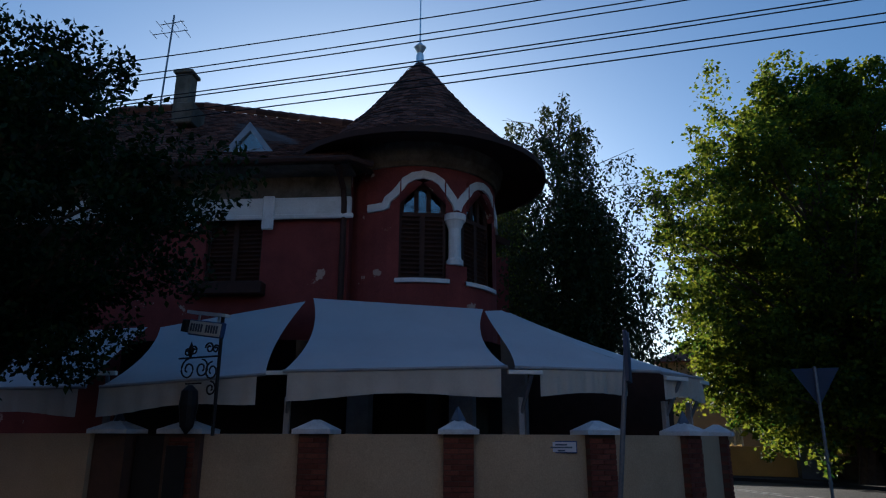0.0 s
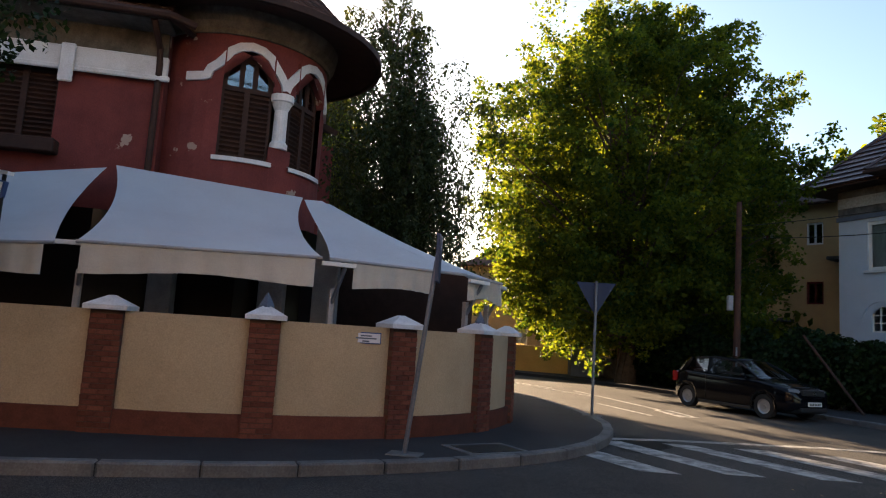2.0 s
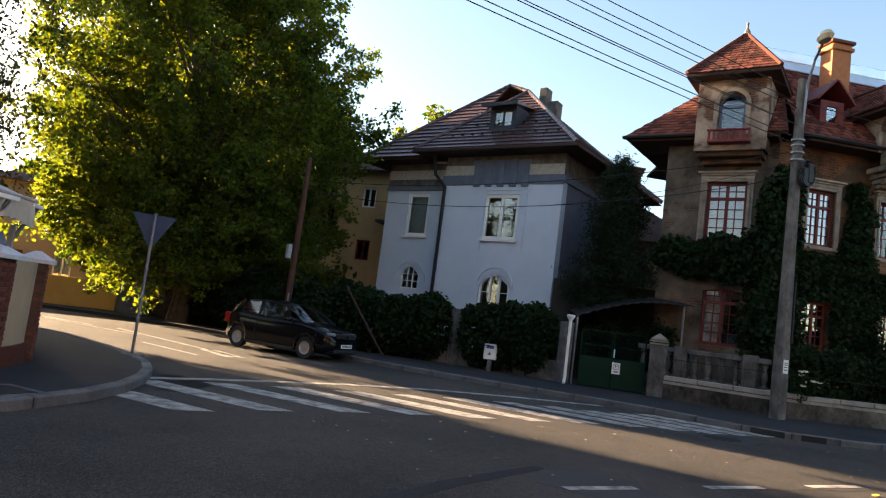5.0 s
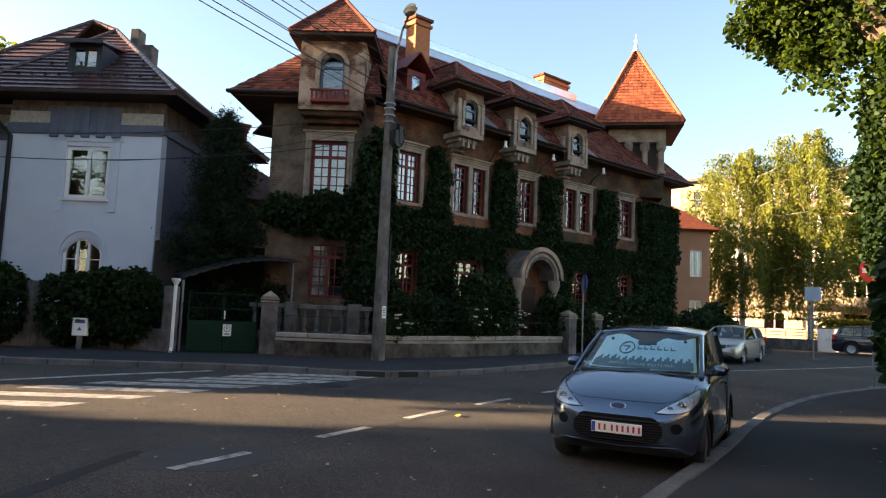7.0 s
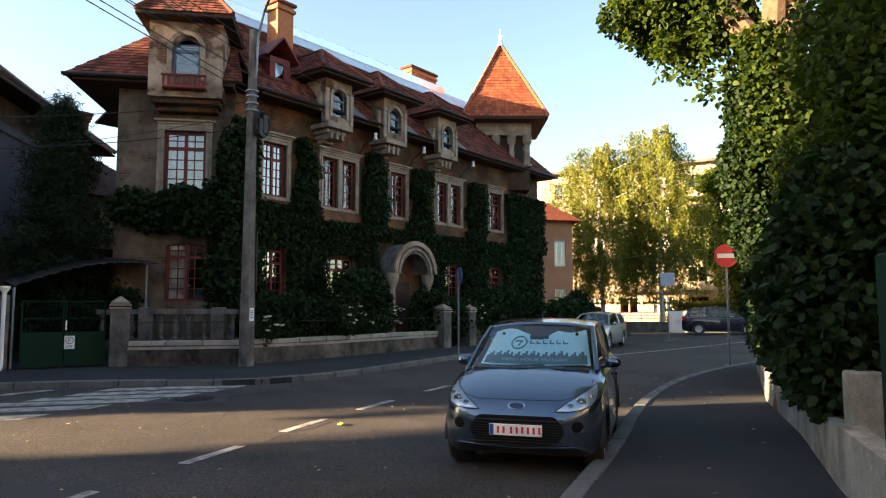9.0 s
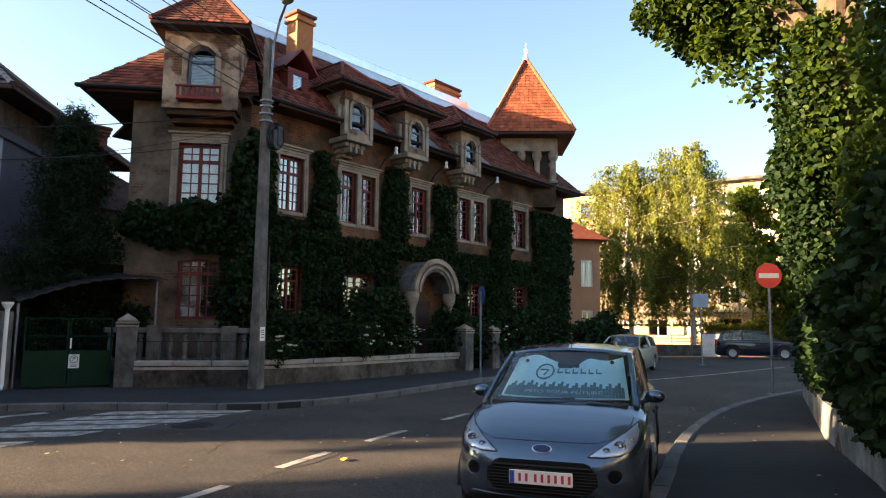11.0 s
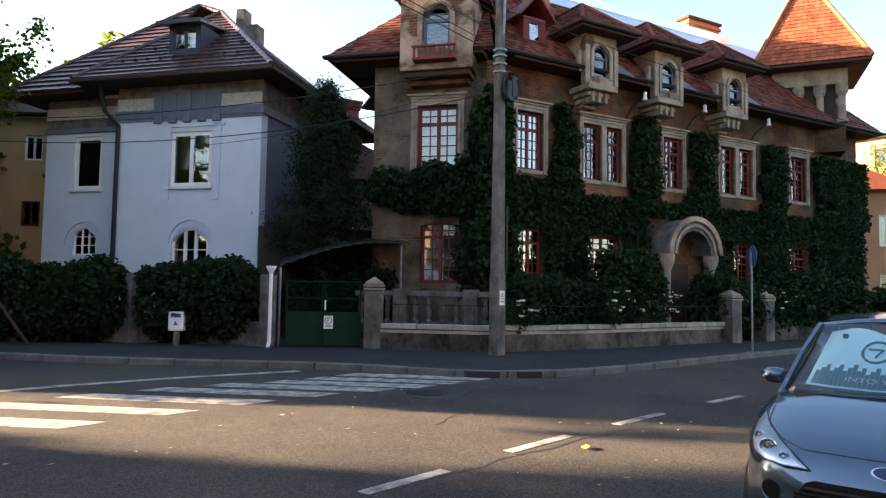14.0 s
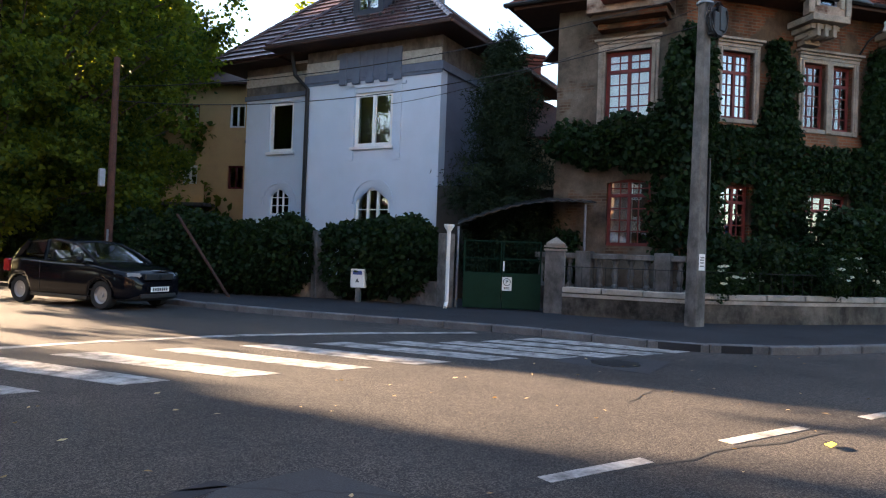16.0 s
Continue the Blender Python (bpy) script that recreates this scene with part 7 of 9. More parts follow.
for cx, cz, rx, rz, n in ((-0.9, 4.65, 1.0, 0.85, 3400), (0.2, 4.5, 1.1, 0.85, 3600), (1.2, 4.9, 0.85, 1.1, 3200), (1.5, 6.2, 0.35, 1.4, 1800), (1.45, 2.6, 0.35, 1.8, 1500), (-1.5, 1.4, 0.5, 1.0, 1200)):
    for _ in range(4):
        o = rg.normal(size=2) * 0.25
        pts.append(blob_points(rg, n // 4, (cx + o[0], -0.3, cz + o[1]), (rx * 0.8, 0.62, rz * 0.7), 0.35))
leaf_mesh("leaves", np.concatenate(pts), 0.16, LEAF_DARK, iva, rg, 0.5, 0.85)


# ---- front walls and gates ----
def wall_run(thing_ob, pts, t, z0, z1, material, name="wall", label=""):
    for p, q in zip(pts, pts[1:]):
        o = inset(p, q, t)
        part(name, slab(bmesh.new(), [p, q, (q[0] + o.x, q[1] + o.y), (p[0] + o.x, p[1] + o.y)], z0, z1), material, thing_ob, label)


COPING = mat("pale_coping", (0.34, 0.31, 0.27), (0.12, 0.11, 0.095), 0.85, 2.2, 40, 0.4)
gw = thing("garden_wall", Matrix.Identity(4), "low stained garden wall with pale coping stones before the mansion", "wall")
GW = [(16.95, 13.2), (18.35, 10.75), (21.1, 9.5), (24.4, 8.6), (27.4, 7.7)]
wall_run(gw, GW, 0.3, 0.08, 0.66, DIRTYWALL)
rr = random.Random(9)
for p, q in zip(GW, GW[1:]):
    ln = math.hypot(q[0] - p[0], q[1] - p[1])
    n = max(1, round(ln / 1.1))
    for k in range(n):
        a, b = k / n + 0.004, (k + 1) / n - 0.004
        pa, pb = (p[0] + (q[0] - p[0]) * a, p[1] + (q[1] - p[1]) * a), (p[0] + (q[0] - p[0]) * b, p[1] + (q[1] - p[1]) * b)
        o0, o1 = inset(p, q, -0.06), inset(p, q, 0.36)
        dz = rr.uniform(-0.008, 0.008)
        part("coping_stone", bevel(slab(bmesh.new(), [(pa[0] + o0.x, pa[1] + o0.y), (pb[0] + o0.x, pb[1] + o0.y), (pb[0] + o1.x, pb[1] + o1.y), (pa[0] + o1.x, pa[1] + o1.y)], 0.66 + dz, 0.79 + dz), 0.015), COPING, gw)
    ob_, oc_ = inset(p, q, -0.03), inset(p, q, -0.002)
    part("string_course", slab(bmesh.new(), [(p[0] + ob_.x, p[1] + ob_.y), (q[0] + ob_.x, q[1] + ob_.y), (q[0] + oc_.x, q[1] + oc_.y), (p[0] + oc_.x, p[1] + oc_.y)], 0.56, 0.64), COPING, gw)
    # railing
    o = inset(p, q, 0.15)
    m = int(ln / 0.28)
    bm = bmesh.new()
    for k in range(m):
        s = (k + 0.5) / m
        rod(bm, (p[0] + (q[0] - p[0]) * s + o.x, p[1] + (q[1] - p[1]) * s + o.y, 0.78), (p[0] + (q[0] - p[0]) * s + o.x, p[1] + (q[1] - p[1]) * s + o.y, 1.3), 0.008, seg=4)
    rod(bm, (p[0] + o.x, p[1] + o.y, 1.28), (q[0] + o.x, q[1] + o.y, 1.28), 0.012, seg=5)
    part("railing", bm, BLACKIRON, gw, "thin rusty iron railing")
for x, y, w, h in ((17.15, 13.65, 0.24, 1.75), (27.55, 7.55, 0.25, 1.6), (29.3, 6.95, 0.25, 1.6)):
    gp = thing("gate_pillar", Matrix.Translation((x, y, 0.1)) @ Matrix.Rotation(radians(-50 if x < 20 else -20), 4, "Z"), "grey rendered gate pillar with a pointed cap", "pillar", "gate pillars")
    part("shaft", bevel(B(-w, w, -w, w, 0, h - 0.2), 0.015), CONCRETE, gp)
    bm = bmesh.new()
    for z, e in ((h - 0.2, 0.03), (h - 0.12, 0.03)):
        box(bm, -w - e, w + e, -w - e, w + e, z, z + 0.05)
    part("moulding", bm, STONE, gp)
    part("cap", lathe(bmesh.new(), [(w * 1.35, h - 0.06), (w * 1.35, h - 0.02), (0.02, h + 0.14), (0, h + 0.14)], 4, 45, 405), STONE, gp)
wall_run(gw, [(29.5, 6.8), (36, 4.9), (44, 2.2)], 0.3, 0.08, 0.8, DIRTYWALL)
tb = thing("terrace_balustrade", pose(20.0, 14.0, 0.13, 0, 0, -65), "weathered stone balustrade below the corner window", "balustrade")
part("rail", bevel(B(-1.9, 2.0, -1.5, -1.2, 1.35, 1.5), 0.02), CONCRETE, tb)
part("base", B(-1.9, 2.0, -1.5, -1.2, 0.0, 0.6), DIRTYWALL, tb)
part("deck", B(-1.9, 2.0, -1.19, 0.0, 0.4, 0.62), CONCRETE, tb)
for k in range(10):
    u = -1.75 + 0.4 * k
    if k in (3, 8):
        part("pier", bevel(B(u - 0.2, u + 0.2, -1.56, -1.14, 0.0, 1.56), 0.02), CONCRETE, tb)
    else:
        part("baluster", lathe(bmesh.new(), [(0, 0.6), (0.09, 0.6), (0.09, 0.68), (0.05, 0.74), (0.09, 0.95), (0.05, 1.2), (0.09, 1.28), (0.09, 1.35), (0, 1.35)], 8, centre=(u, -1.35)), CONCRETE, tb)

vg = thing("driveway_gate", Matrix.Translation((15.55, 15.3, 0.1)) @ Matrix.Rotation(math.atan2(13.95 - 15.3, 17.0 - 15.55), 4, "Z"), "dark green sheet metal driveway gate with open mesh above", "gate")
L_ = math.hypot(1.45, 1.35)
part("left_leaf", bevel(B(0.02, L_ / 2 - 0.01, -0.03, 0.03, 0.06, 0.95), 0.008), GREENGATE, vg)
part("right_leaf", bevel(B(L_ / 2 + 0.01, L_ - 0.02, -0.03, 0.03, 0.06, 0.95), 0.008), GREENGATE, vg)
bm = bmesh.new()
for u in (0.03, L_ / 2 - 0.03, L_ / 2 + 0.03, L_ - 0.04):
    rod(bm, (u, 0, 0.9), (u, 0, 1.75), 0.02, seg=6)
for z in (1.3, 1.74):
    rod(bm, (0.03, 0, z), (L_ - 0.03, 0, z), 0.015, seg=6)
for k in range(24):
    rod(bm, (0.05 + k * (L_ - 0.1) / 23, 0.01, 0.95), (0.05 + k * (L_ - 0.1) / 23, 0.01, 1.74), 0.005, seg=4)
part("mesh", bm, GREENGATE, vg)
part("handle", bevel(B(L_ / 2 + 0.02, L_ / 2 + 0.06, -0.06, -0.031, 1.0, 1.25), 0.004), WHITEPAINT, vg, "white door handle plate")
pk = thing("no_parking_plate", vg.matrix_world.copy() @ Matrix.Translation((L_ / 2 + 0.13, -0.04, 0.68)), "small white plate with a crossed letter P on the gate", "sign")
part("plate", bevel(B(-0.12, 0.12, -0.012, 0.0, -0.17, 0.17), 0.003), WHITEPAINT, pk)
part("ring", upright(bmesh.new(), arc(0, 0.05, 0.095, 0, 360, 24)[:-1] + [], -0.016, -0.0125), BLACKIRON, pk)
part("ring_field", upright(bmesh.new(), arc(0, 0.05, 0.08, 0, 360, 24)[:-1], -0.02, -0.0165), WHITEPAINT, pk)
fc = bpy.data.curves.new("letter", "FONT")
fc.body, fc.size, fc.align_x, fc.align_y, fc.extrude = "P", 0.14, "CENTER", "CENTER", 0.002
fo = new("letter", fc)
fo.parent = pk
fo.matrix_local = pose(0, -0.023, 0.05, 90, 0, 0)
fc.materials.append(BLACKIRON)
for z in (-0.09, -0.12):
    part("text_bar", B(-0.07, 0.07, -0.016, -0.0125, z - 0.008, z + 0.008), BLACKIRON, pk)
cn = thing("carport_canopy", Matrix.Identity(4), "sagging dark corrugated canopy over the driveway", "canopy")
bm = bmesh.new()
q = [(15.5, 15.5, 2.25), (18.9, 13.9, 3.0), (20.4, 16.2, 3.3), (17.6, 18.2, 2.5)]
for k in range(24):
    f0, f1 = k / 24, (k + 1) / 24
    for (a, b), f in (((0, 1), 0),):
        p0, p1 = Vector(q[0]).lerp(Vector(q[1]), f0), Vector(q[0]).lerp(Vector(q[1]), f1)
        r0, r1 = Vector(q[3]).lerp(Vector(q[2]), f0), Vector(q[3]).lerp(Vector(q[2]), f1)
        hump = lambda f: Vector((0, 0, 0.25 * math.sin(math.pi * f)))  # noqa: E731
        zz = 0.04 * (k % 2)
        vs = [bm.verts.new(v) for v in (p0 + hump(f0) + Vector((0, 0, zz)), p1 + hump(f1) + Vector((0, 0, 0.04 - zz)), r1 + hump(f1) + Vector((0, 0, 0.04 - zz)), r0 + hump(f0) + Vector((0, 0, zz)))]
        bm.faces.new(vs)
bmesh.ops.remove_doubles(bm, verts=bm.verts, dist=1e-4)
o = part("sheet", bm, BLACKIRON, cn)
sm = o.modifiers.new("thick", "SOLIDIFY")
sm.thickness = 0.04
for x, y, z in ((15.6, 15.6, 2.2), (18.8, 14.2, 2.95), (20.2, 16.1, 3.2)):
    part("prop", rod(bmesh.new(), (x, y, 0.1), (x, y, z), 0.035), STEEL, cn)
# Dark backdrop added in place of the deep shade under the canopy.
dw = thing("driveway_backwall", Matrix.Identity(4), "added dark backdrop for the shade behind the driveway canopy", "wall")
part("wall", slab(bmesh.new(), [(17.3, 18.9), (21.2, 16.1), (21.4, 16.3), (17.5, 19.1)], 0.1, 3.6), DARKFILL, dw)
vf = thing("villa_fence", Matrix.Identity(4), "grey rendered fence posts and panels behind the hedge", "fence")
wall_run(vf, [(9.2, 23.4), (12.0, 20.8), (13.5, 19.3), (14.3, 18.1), (15.3, 15.9)], 0.15, 0.1, 0.75, CONCRETE, "panel")
for x, y in ((13.5, 19.2), (15.35, 15.75), (11.4, 21.3)):
    part("post", bevel(B(x - 0.16, x + 0.16, y - 0.16, y + 0.16, 0.1, 2.0), 0.02), CONCRETE, vf)
dpp = thing("white_downpipe", Matrix.Translation((15.15, 15.4, 0.12)), "white rain pipe with a hopper beside the gate", "pipe")
part("pipe", tube(bmesh.new(), [(-0.12, -0.1, 0.03), (0.0, 0, 0.15), (0, 0, 1.95)], 0.05, 10), WHITEPAINT, dpp)
part("hopper", lathe(bmesh.new(), [(0.05, 1.92), (0.13, 2.05), (0.13, 2.1), (0.0, 2.08)], 12), WHITEPAINT, dpp)
ub = thing("meter_box", Matrix.Translation((13.85, 17.55, 0.55)) @ Matrix.Rotation(radians(-52), 4, "Z"), "white electricity meter box with a warning label on the hedge", "meter box")
part("box", bevel(B(-0.2, 0.2, -0.1, 0.1, -0.05, 0.45), 0.02), WHITEPAINT, ub)
part("blue_label", B(-0.13, 0.13, -0.106, -0.101, 0.3, 0.4), emit_free("label_blue", (0.05, 0.08, 0.25), 0.4), ub)
part("warning_label", upright(bmesh.new(), [(-0.06, 0.1), (0.06, 0.1), (0, 0.21)], -0.106, -0.101), emit_free("label_dark", (0.1, 0.1, 0.1), 0.5), ub)
part("foot", B(-0.06, 0.06, -0.06, 0.06, -0.45, -0.05), CONCRETE, ub)
guy = thing("guy_prop", Matrix.Identity(4), "leaning wooden prop by the hedge", "prop")
part("prop", rod(bmesh.new(), (11.2, 19.8, 0.1), (10.2, 21.3, 2.3), 0.04, seg=8), DARKWOOD, guy)

# roses
rb = thing("rose_bush", Matrix.Identity(4), "rose bushes with cream blooms along the low wall", "rose bush")
pts = [(18.9 + rr.uniform(0, 2.2), 10.62 - 0.3 * rr.random(), rr.uniform(0.95, 1.45)) for _ in range(34)]
pts += [(21.6 + rr.uniform(0, 5.0), 9.32 - 0.25 * rr.random(), rr.uniform(1.0, 1.7)) for _ in range(60)]
pts += [(29.5 + rr.uniform(0, 5.0), 7.1 - 0.5 * rr.random(), rr.uniform(1.2, 2.0)) for _ in range(24)]
bm = bmesh.new()
for x, y, z in pts:
    y2 = y - (x - 18.9) * 0.02 - 0.12
    for k in range(7):
        a = k * 0.9
        v = [Vector((x, y2, z)), Vector((x + 0.085 * math.cos(a), y2 + 0.085 * math.sin(a), z + 0.03)), Vector((x + 0.05 * math.cos(a + 0.6), y2 + 0.05 * math.sin(a + 0.6), z + 0.07))]
        bm.faces.new([bm.verts.new(p) for p in v])
part("bloom", bm, PETAL, rb)
leaf_mesh("leaves", np.concatenate([blob_points(rg, 220, (x, y - (x - 18.9) * 0.02, z - 0.15), (0.35, 0.25, 0.3), 0.3) for x, y, z in pts[::2]]), 0.09, LEAF_HEDGE, rb, rg)

# wall under the ivy hedge
PALEWALL = mat("pale_grey_wall", (0.24, 0.25, 0.24), (0.08, 0.085, 0.08), 0.9, 1.5, 40, 0.4)
streaked(PALEWALL, 0.4)
iw = thing("hedge_wall", Matrix.Identity(4), "weathered low concrete wall and post under the ivy", "wall")
wall_run(iw, [(21.5, -2.75), (14.0, -1.75), (10.8, -1.6), (8.3, -1.35), (4.0, -1.1)], 0.2, 0.08, 0.65, PALEWALL)
part("post", bevel(B(8.2, 8.42, -1.72, -1.45, 0.1, 1.1), 0.02), PALEWALL, iw, "pale grey painted post")
part("post", bevel(B(6.6, 6.9, -1.6, -1.3, 0.1, 2.0), 0.02), GREENGATE, iw)

# yellow wall, kiosk and back buildings
yw = thing("yellow_wall", Matrix.Identity(4), "yellow rendered garden wall in the side street", "wall")
wall_run(yw, [(-12, 36.2), (1.5, 33.6), (4.5, 32.6)], 0.3, 0.1, 1.35, YELLOWWALL)
wall_run(yw, [(4.5, 32.6), (7.3, 30.6), (8.4, 27.6)], 0.3, 0.1, 1.0, CONCRETE, "plinth")
for x, y in ((4.6, 32.3), (7.2, 30.3), (8.4, 27.4)):
    part("post", bevel(B(x - 0.2, x + 0.2, y - 0.2, y + 0.2, 0.1, 2.3), 0.02), CONCRETE, yw)
sk = thing("switch_cabinet", pose(5.0, 31.2, 0.12, 0, 0, -30), "grey graffiti covered switch cabinet on the pavement", "cabinet")
part("body", bevel(B(-0.55, 0.55, -0.25, 0.25, 0, 2.5), 0.02), BLUETRIM, sk)
part("scrawl", tube(bmesh.new(), [(-0.3 + 0.12 * math.sin(k * 1.9) + 0.02 * k, -0.262, 0.5 + 0.055 * k + 0.1 * math.cos(k * 2.3)) for k in range(24)], 0.015, 4), WHITEPAINT, sk, "white paint scrawl")


def block(name, m, w, d, h, material, label, floors, cols, ww=1.2, wh=1.5, z0=1.0, fh=3.0, roof=None, balconies=()):
    b = thing(name, m, label, "building")
    holes = []
    for f in range(floors):
        for c in range(cols):
            u = w * (c + 0.5) / cols
            holes.append((u - ww / 2, u + ww / 2, z0 + f * fh, z0 + f * fh + wh))
    part("wall", holed(0, w, 0, h, 0, 0.35, holes), material, b)
    part("wall", B(0, 0.35, 0.352, d, 0, h), material, b)
    part("wall", B(w - 0.35, w, 0.352, d, 0, h), material, b)
    part("core", B(0.4, w - 0.4, 2.0, d, 0, h - 0.1), DARKFILL, b)
    for k, hl in enumerate(holes):
        window(b, *hl, 0.12, WHITEPAINT if k % 3 else REDWOOD, 2, 1, fr=0.09, curtain=((0, 1),) if k % 2 else None)
    for c, f in balconies:
        u = w * (c + 0.5) / cols
        z = z0 + f * fh - 0.9
        bl = part("balcony", bevel(B(u - 1.4, u + 1.4, -1.1, -0.002, z, z + 0.15), 0.02), CONCRETE, b)
        part("parapet", bevel(B(u - 1.4, u + 1.4, -1.1, -1.02, z + 0.15, z + 1.0), 0.01), material, bl)
    if roof:
        e, rh, rm = roof
        c = [(-e, -e, h), (w + e, -e, h), (w + e, d + e, h), (-e, d + e, h)]
        i = min(w, d) / 2
        t0, t1 = ((i, d / 2, h + rh), (w - i, d / 2, h + rh)) if w > d else ((w / 2, i, h + rh), (w / 2, d - i, h + rh))
        for qd in ([c[0], c[1], t1, t0], [c[2], c[3], t0, t1], [c[1], c[2], t1, t1], [c[3], c[0], t0, t0]) if w > d else ([c[0], c[1], t0, t0], [c[2], c[3], t1, t1], [c[1], c[2], t1, t0], [c[3], c[0], t0, t1]):
            part("roof", slope(bmesh.new(), qd, 0.1), rm, b)
    else:
        part("roof", bevel(B(-0.5, w + 0.5, -0.7, d, h, h + 0.3), 0.03), CONCRETE, b)
    return b


block("apartment_building", pose(78, 16, 0, 0, 0, -100), 34, 12, 16.2, BEIGE, "five-storey cream block of flats with balconies", 5, 10, 1.9, 1.7, 1.1, 3.1, balconies=[(c, f) for c in range(1, 10) for f in range(1, 5) if (c * 3 + f) % 5])
block("corner_house", pose(45.0, 8.8, 0, 0, 0, -62), 5.2, 10, 7.4, mat("salmon_render", (0.42, 0.22, 0.13), (0.3, 0.15, 0.09), 0.85, 1, 40, 0.3), "salmon house with a red roof beyond the mansion", 2, 3, 0.8, 1.7, 1.2, 3.2, (0.5, 2.4, TILERED))
block("cream_house", pose(12.2, 38.0, 0.1, 0, 0, -48), 9.5, 9, 9.0, mat("apricot_render", (0.55, 0.37, 0.18), (0.42, 0.28, 0.14), 0.85, 1, 40, 0.3), "apricot three-storey house with small balconies behind the trees", 3, 4, 0.8, 1.1, 1.2, 2.9, (0.6, 2.4, TILEDARK), [(1, 1), (3, 2)])
block("neighbour_house", pose(-1.0, 43.0, 0.1, 0, 0, -6), 12, 8, 6.0, BEIGE, "beige house with arched windows down the side street", 2, 5, 0.9, 1.3, 1.0, 2.9, (0.5, 2.6, TILEDARK))
back_house = block("back_house", pose(22.0, 21.5, 0.1, 0, 0, -22.5), 5, 4.5, 6.0, BEIGE, "small beige house behind the mansion with a brick chimney", 2, 2, 0.8, 1.2, 1.2, 2.8, (0.4, 2.0, TILEDARK))
stack = part("chimney", bevel(B(1.65, 2.4, 1.9, 2.5, 6.2, 9.4), 0.02), BRICKM, back_house, "dark red brick chimney")
for k in range(3):
    part("chimney_course", bevel(B(1.6 - 0.04 * k, 2.45 + 0.04 * k, 1.85 - 0.04 * k, 2.55 + 0.04 * k, 9.4 + 0.14 * k, 9.53 + 0.14 * k), 0.01), BRICKM, stack)
# Added house, its wall and hipped roof set the road shadow's near edge.
block("garden_house", pose(-13.6, 26.5, 0.1, 0, 0, 0), 9, 4.5, 4.8, BEIGE, "added beige house hidden behind the birches, shapes the road's shadow", 1, 3, 1.0, 1.5, 1.2, 3.0, (0.5, 2.2, TILERED))
# Houses added out of view: they cut low sky light and fill reflections.
block("row_house", pose(-7, -9, 0.1, 0, 0, 180), 14, 8, 10, BROWNWALL, "unseen plain brown house across the road, cuts low sky light", 2, 4, roof=(0.5, 2.5, TILEDARK))
block("row_house", pose(20, -8.5, 0.1, 0, 0, 180), 12, 8, 9, BEIGE, "unseen plain beige house behind the hedge, for window reflections", 2, 4, roof=(0.5, 2.5, TILEDARK))
block("row_house", pose(7.6, -8.5, 0.1, 0, 0, 180), 14, 8, 8, BEIGE, "unseen plain beige house beside the pavement, for window reflections", 3, 4, roof=(0.5, 2.5, TILEDARK))
block("row_house", pose(-24, -9, 0.1, 0, 0, 90), 15, 8, 10, BROWNWALL, "unseen plain brown house across the side street, cuts low sky light", 3, 4, roof=(0.5, 2.5, TILEDARK))
block("row_house", pose(-34, 22, 0.1, 0, 0, -60), 10, 8, 7, BEIGE, "unseen plain beige house behind the turret house", 2, 4, roof=(0.5, 2.5, TILEDARK))


# ---- cars ----
def interp(tab, x):
    for (x0, v0), (x1, v1) in zip(tab, tab[1:]):
        if x <= x1:
            f = min(1.0, max(0.0, (x - x0) / (x1 - x0)))
            f = f * f * (3 - 2 * f) * 0.5 + f * 0.5
            return v0 + (v1 - v0) * f
    return tab[-1][1]


def disc(bm, c, r, axis, d, seg=20):
    p = Vector(c)
    return rod(bm, p, p + Vector(axis) * d, r, seg=seg)


RUBBER = emit_free("tyre_rubber", (0.015, 0.015, 0.015), 0.85)
ALLOY = emit_free("wheel_silver", (0.35, 0.36, 0.38), 0.4, 0.7)
BLACKPLASTIC = emit_free("black_plastic", (0.012, 0.012, 0.013), 0.55)
LAMP = emit_free("lamp_lens", (0.3, 0.32, 0.35), 0.1, 0.3, 0.8, 1.0)
CHROME = emit_free("chrome", (0.7, 0.7, 0.72), 0.12, 1.0)
REDLAMP = emit_free("tail_lamp", (0.35, 0.01, 0.01), 0.15, 0, 0.6, 1.0)


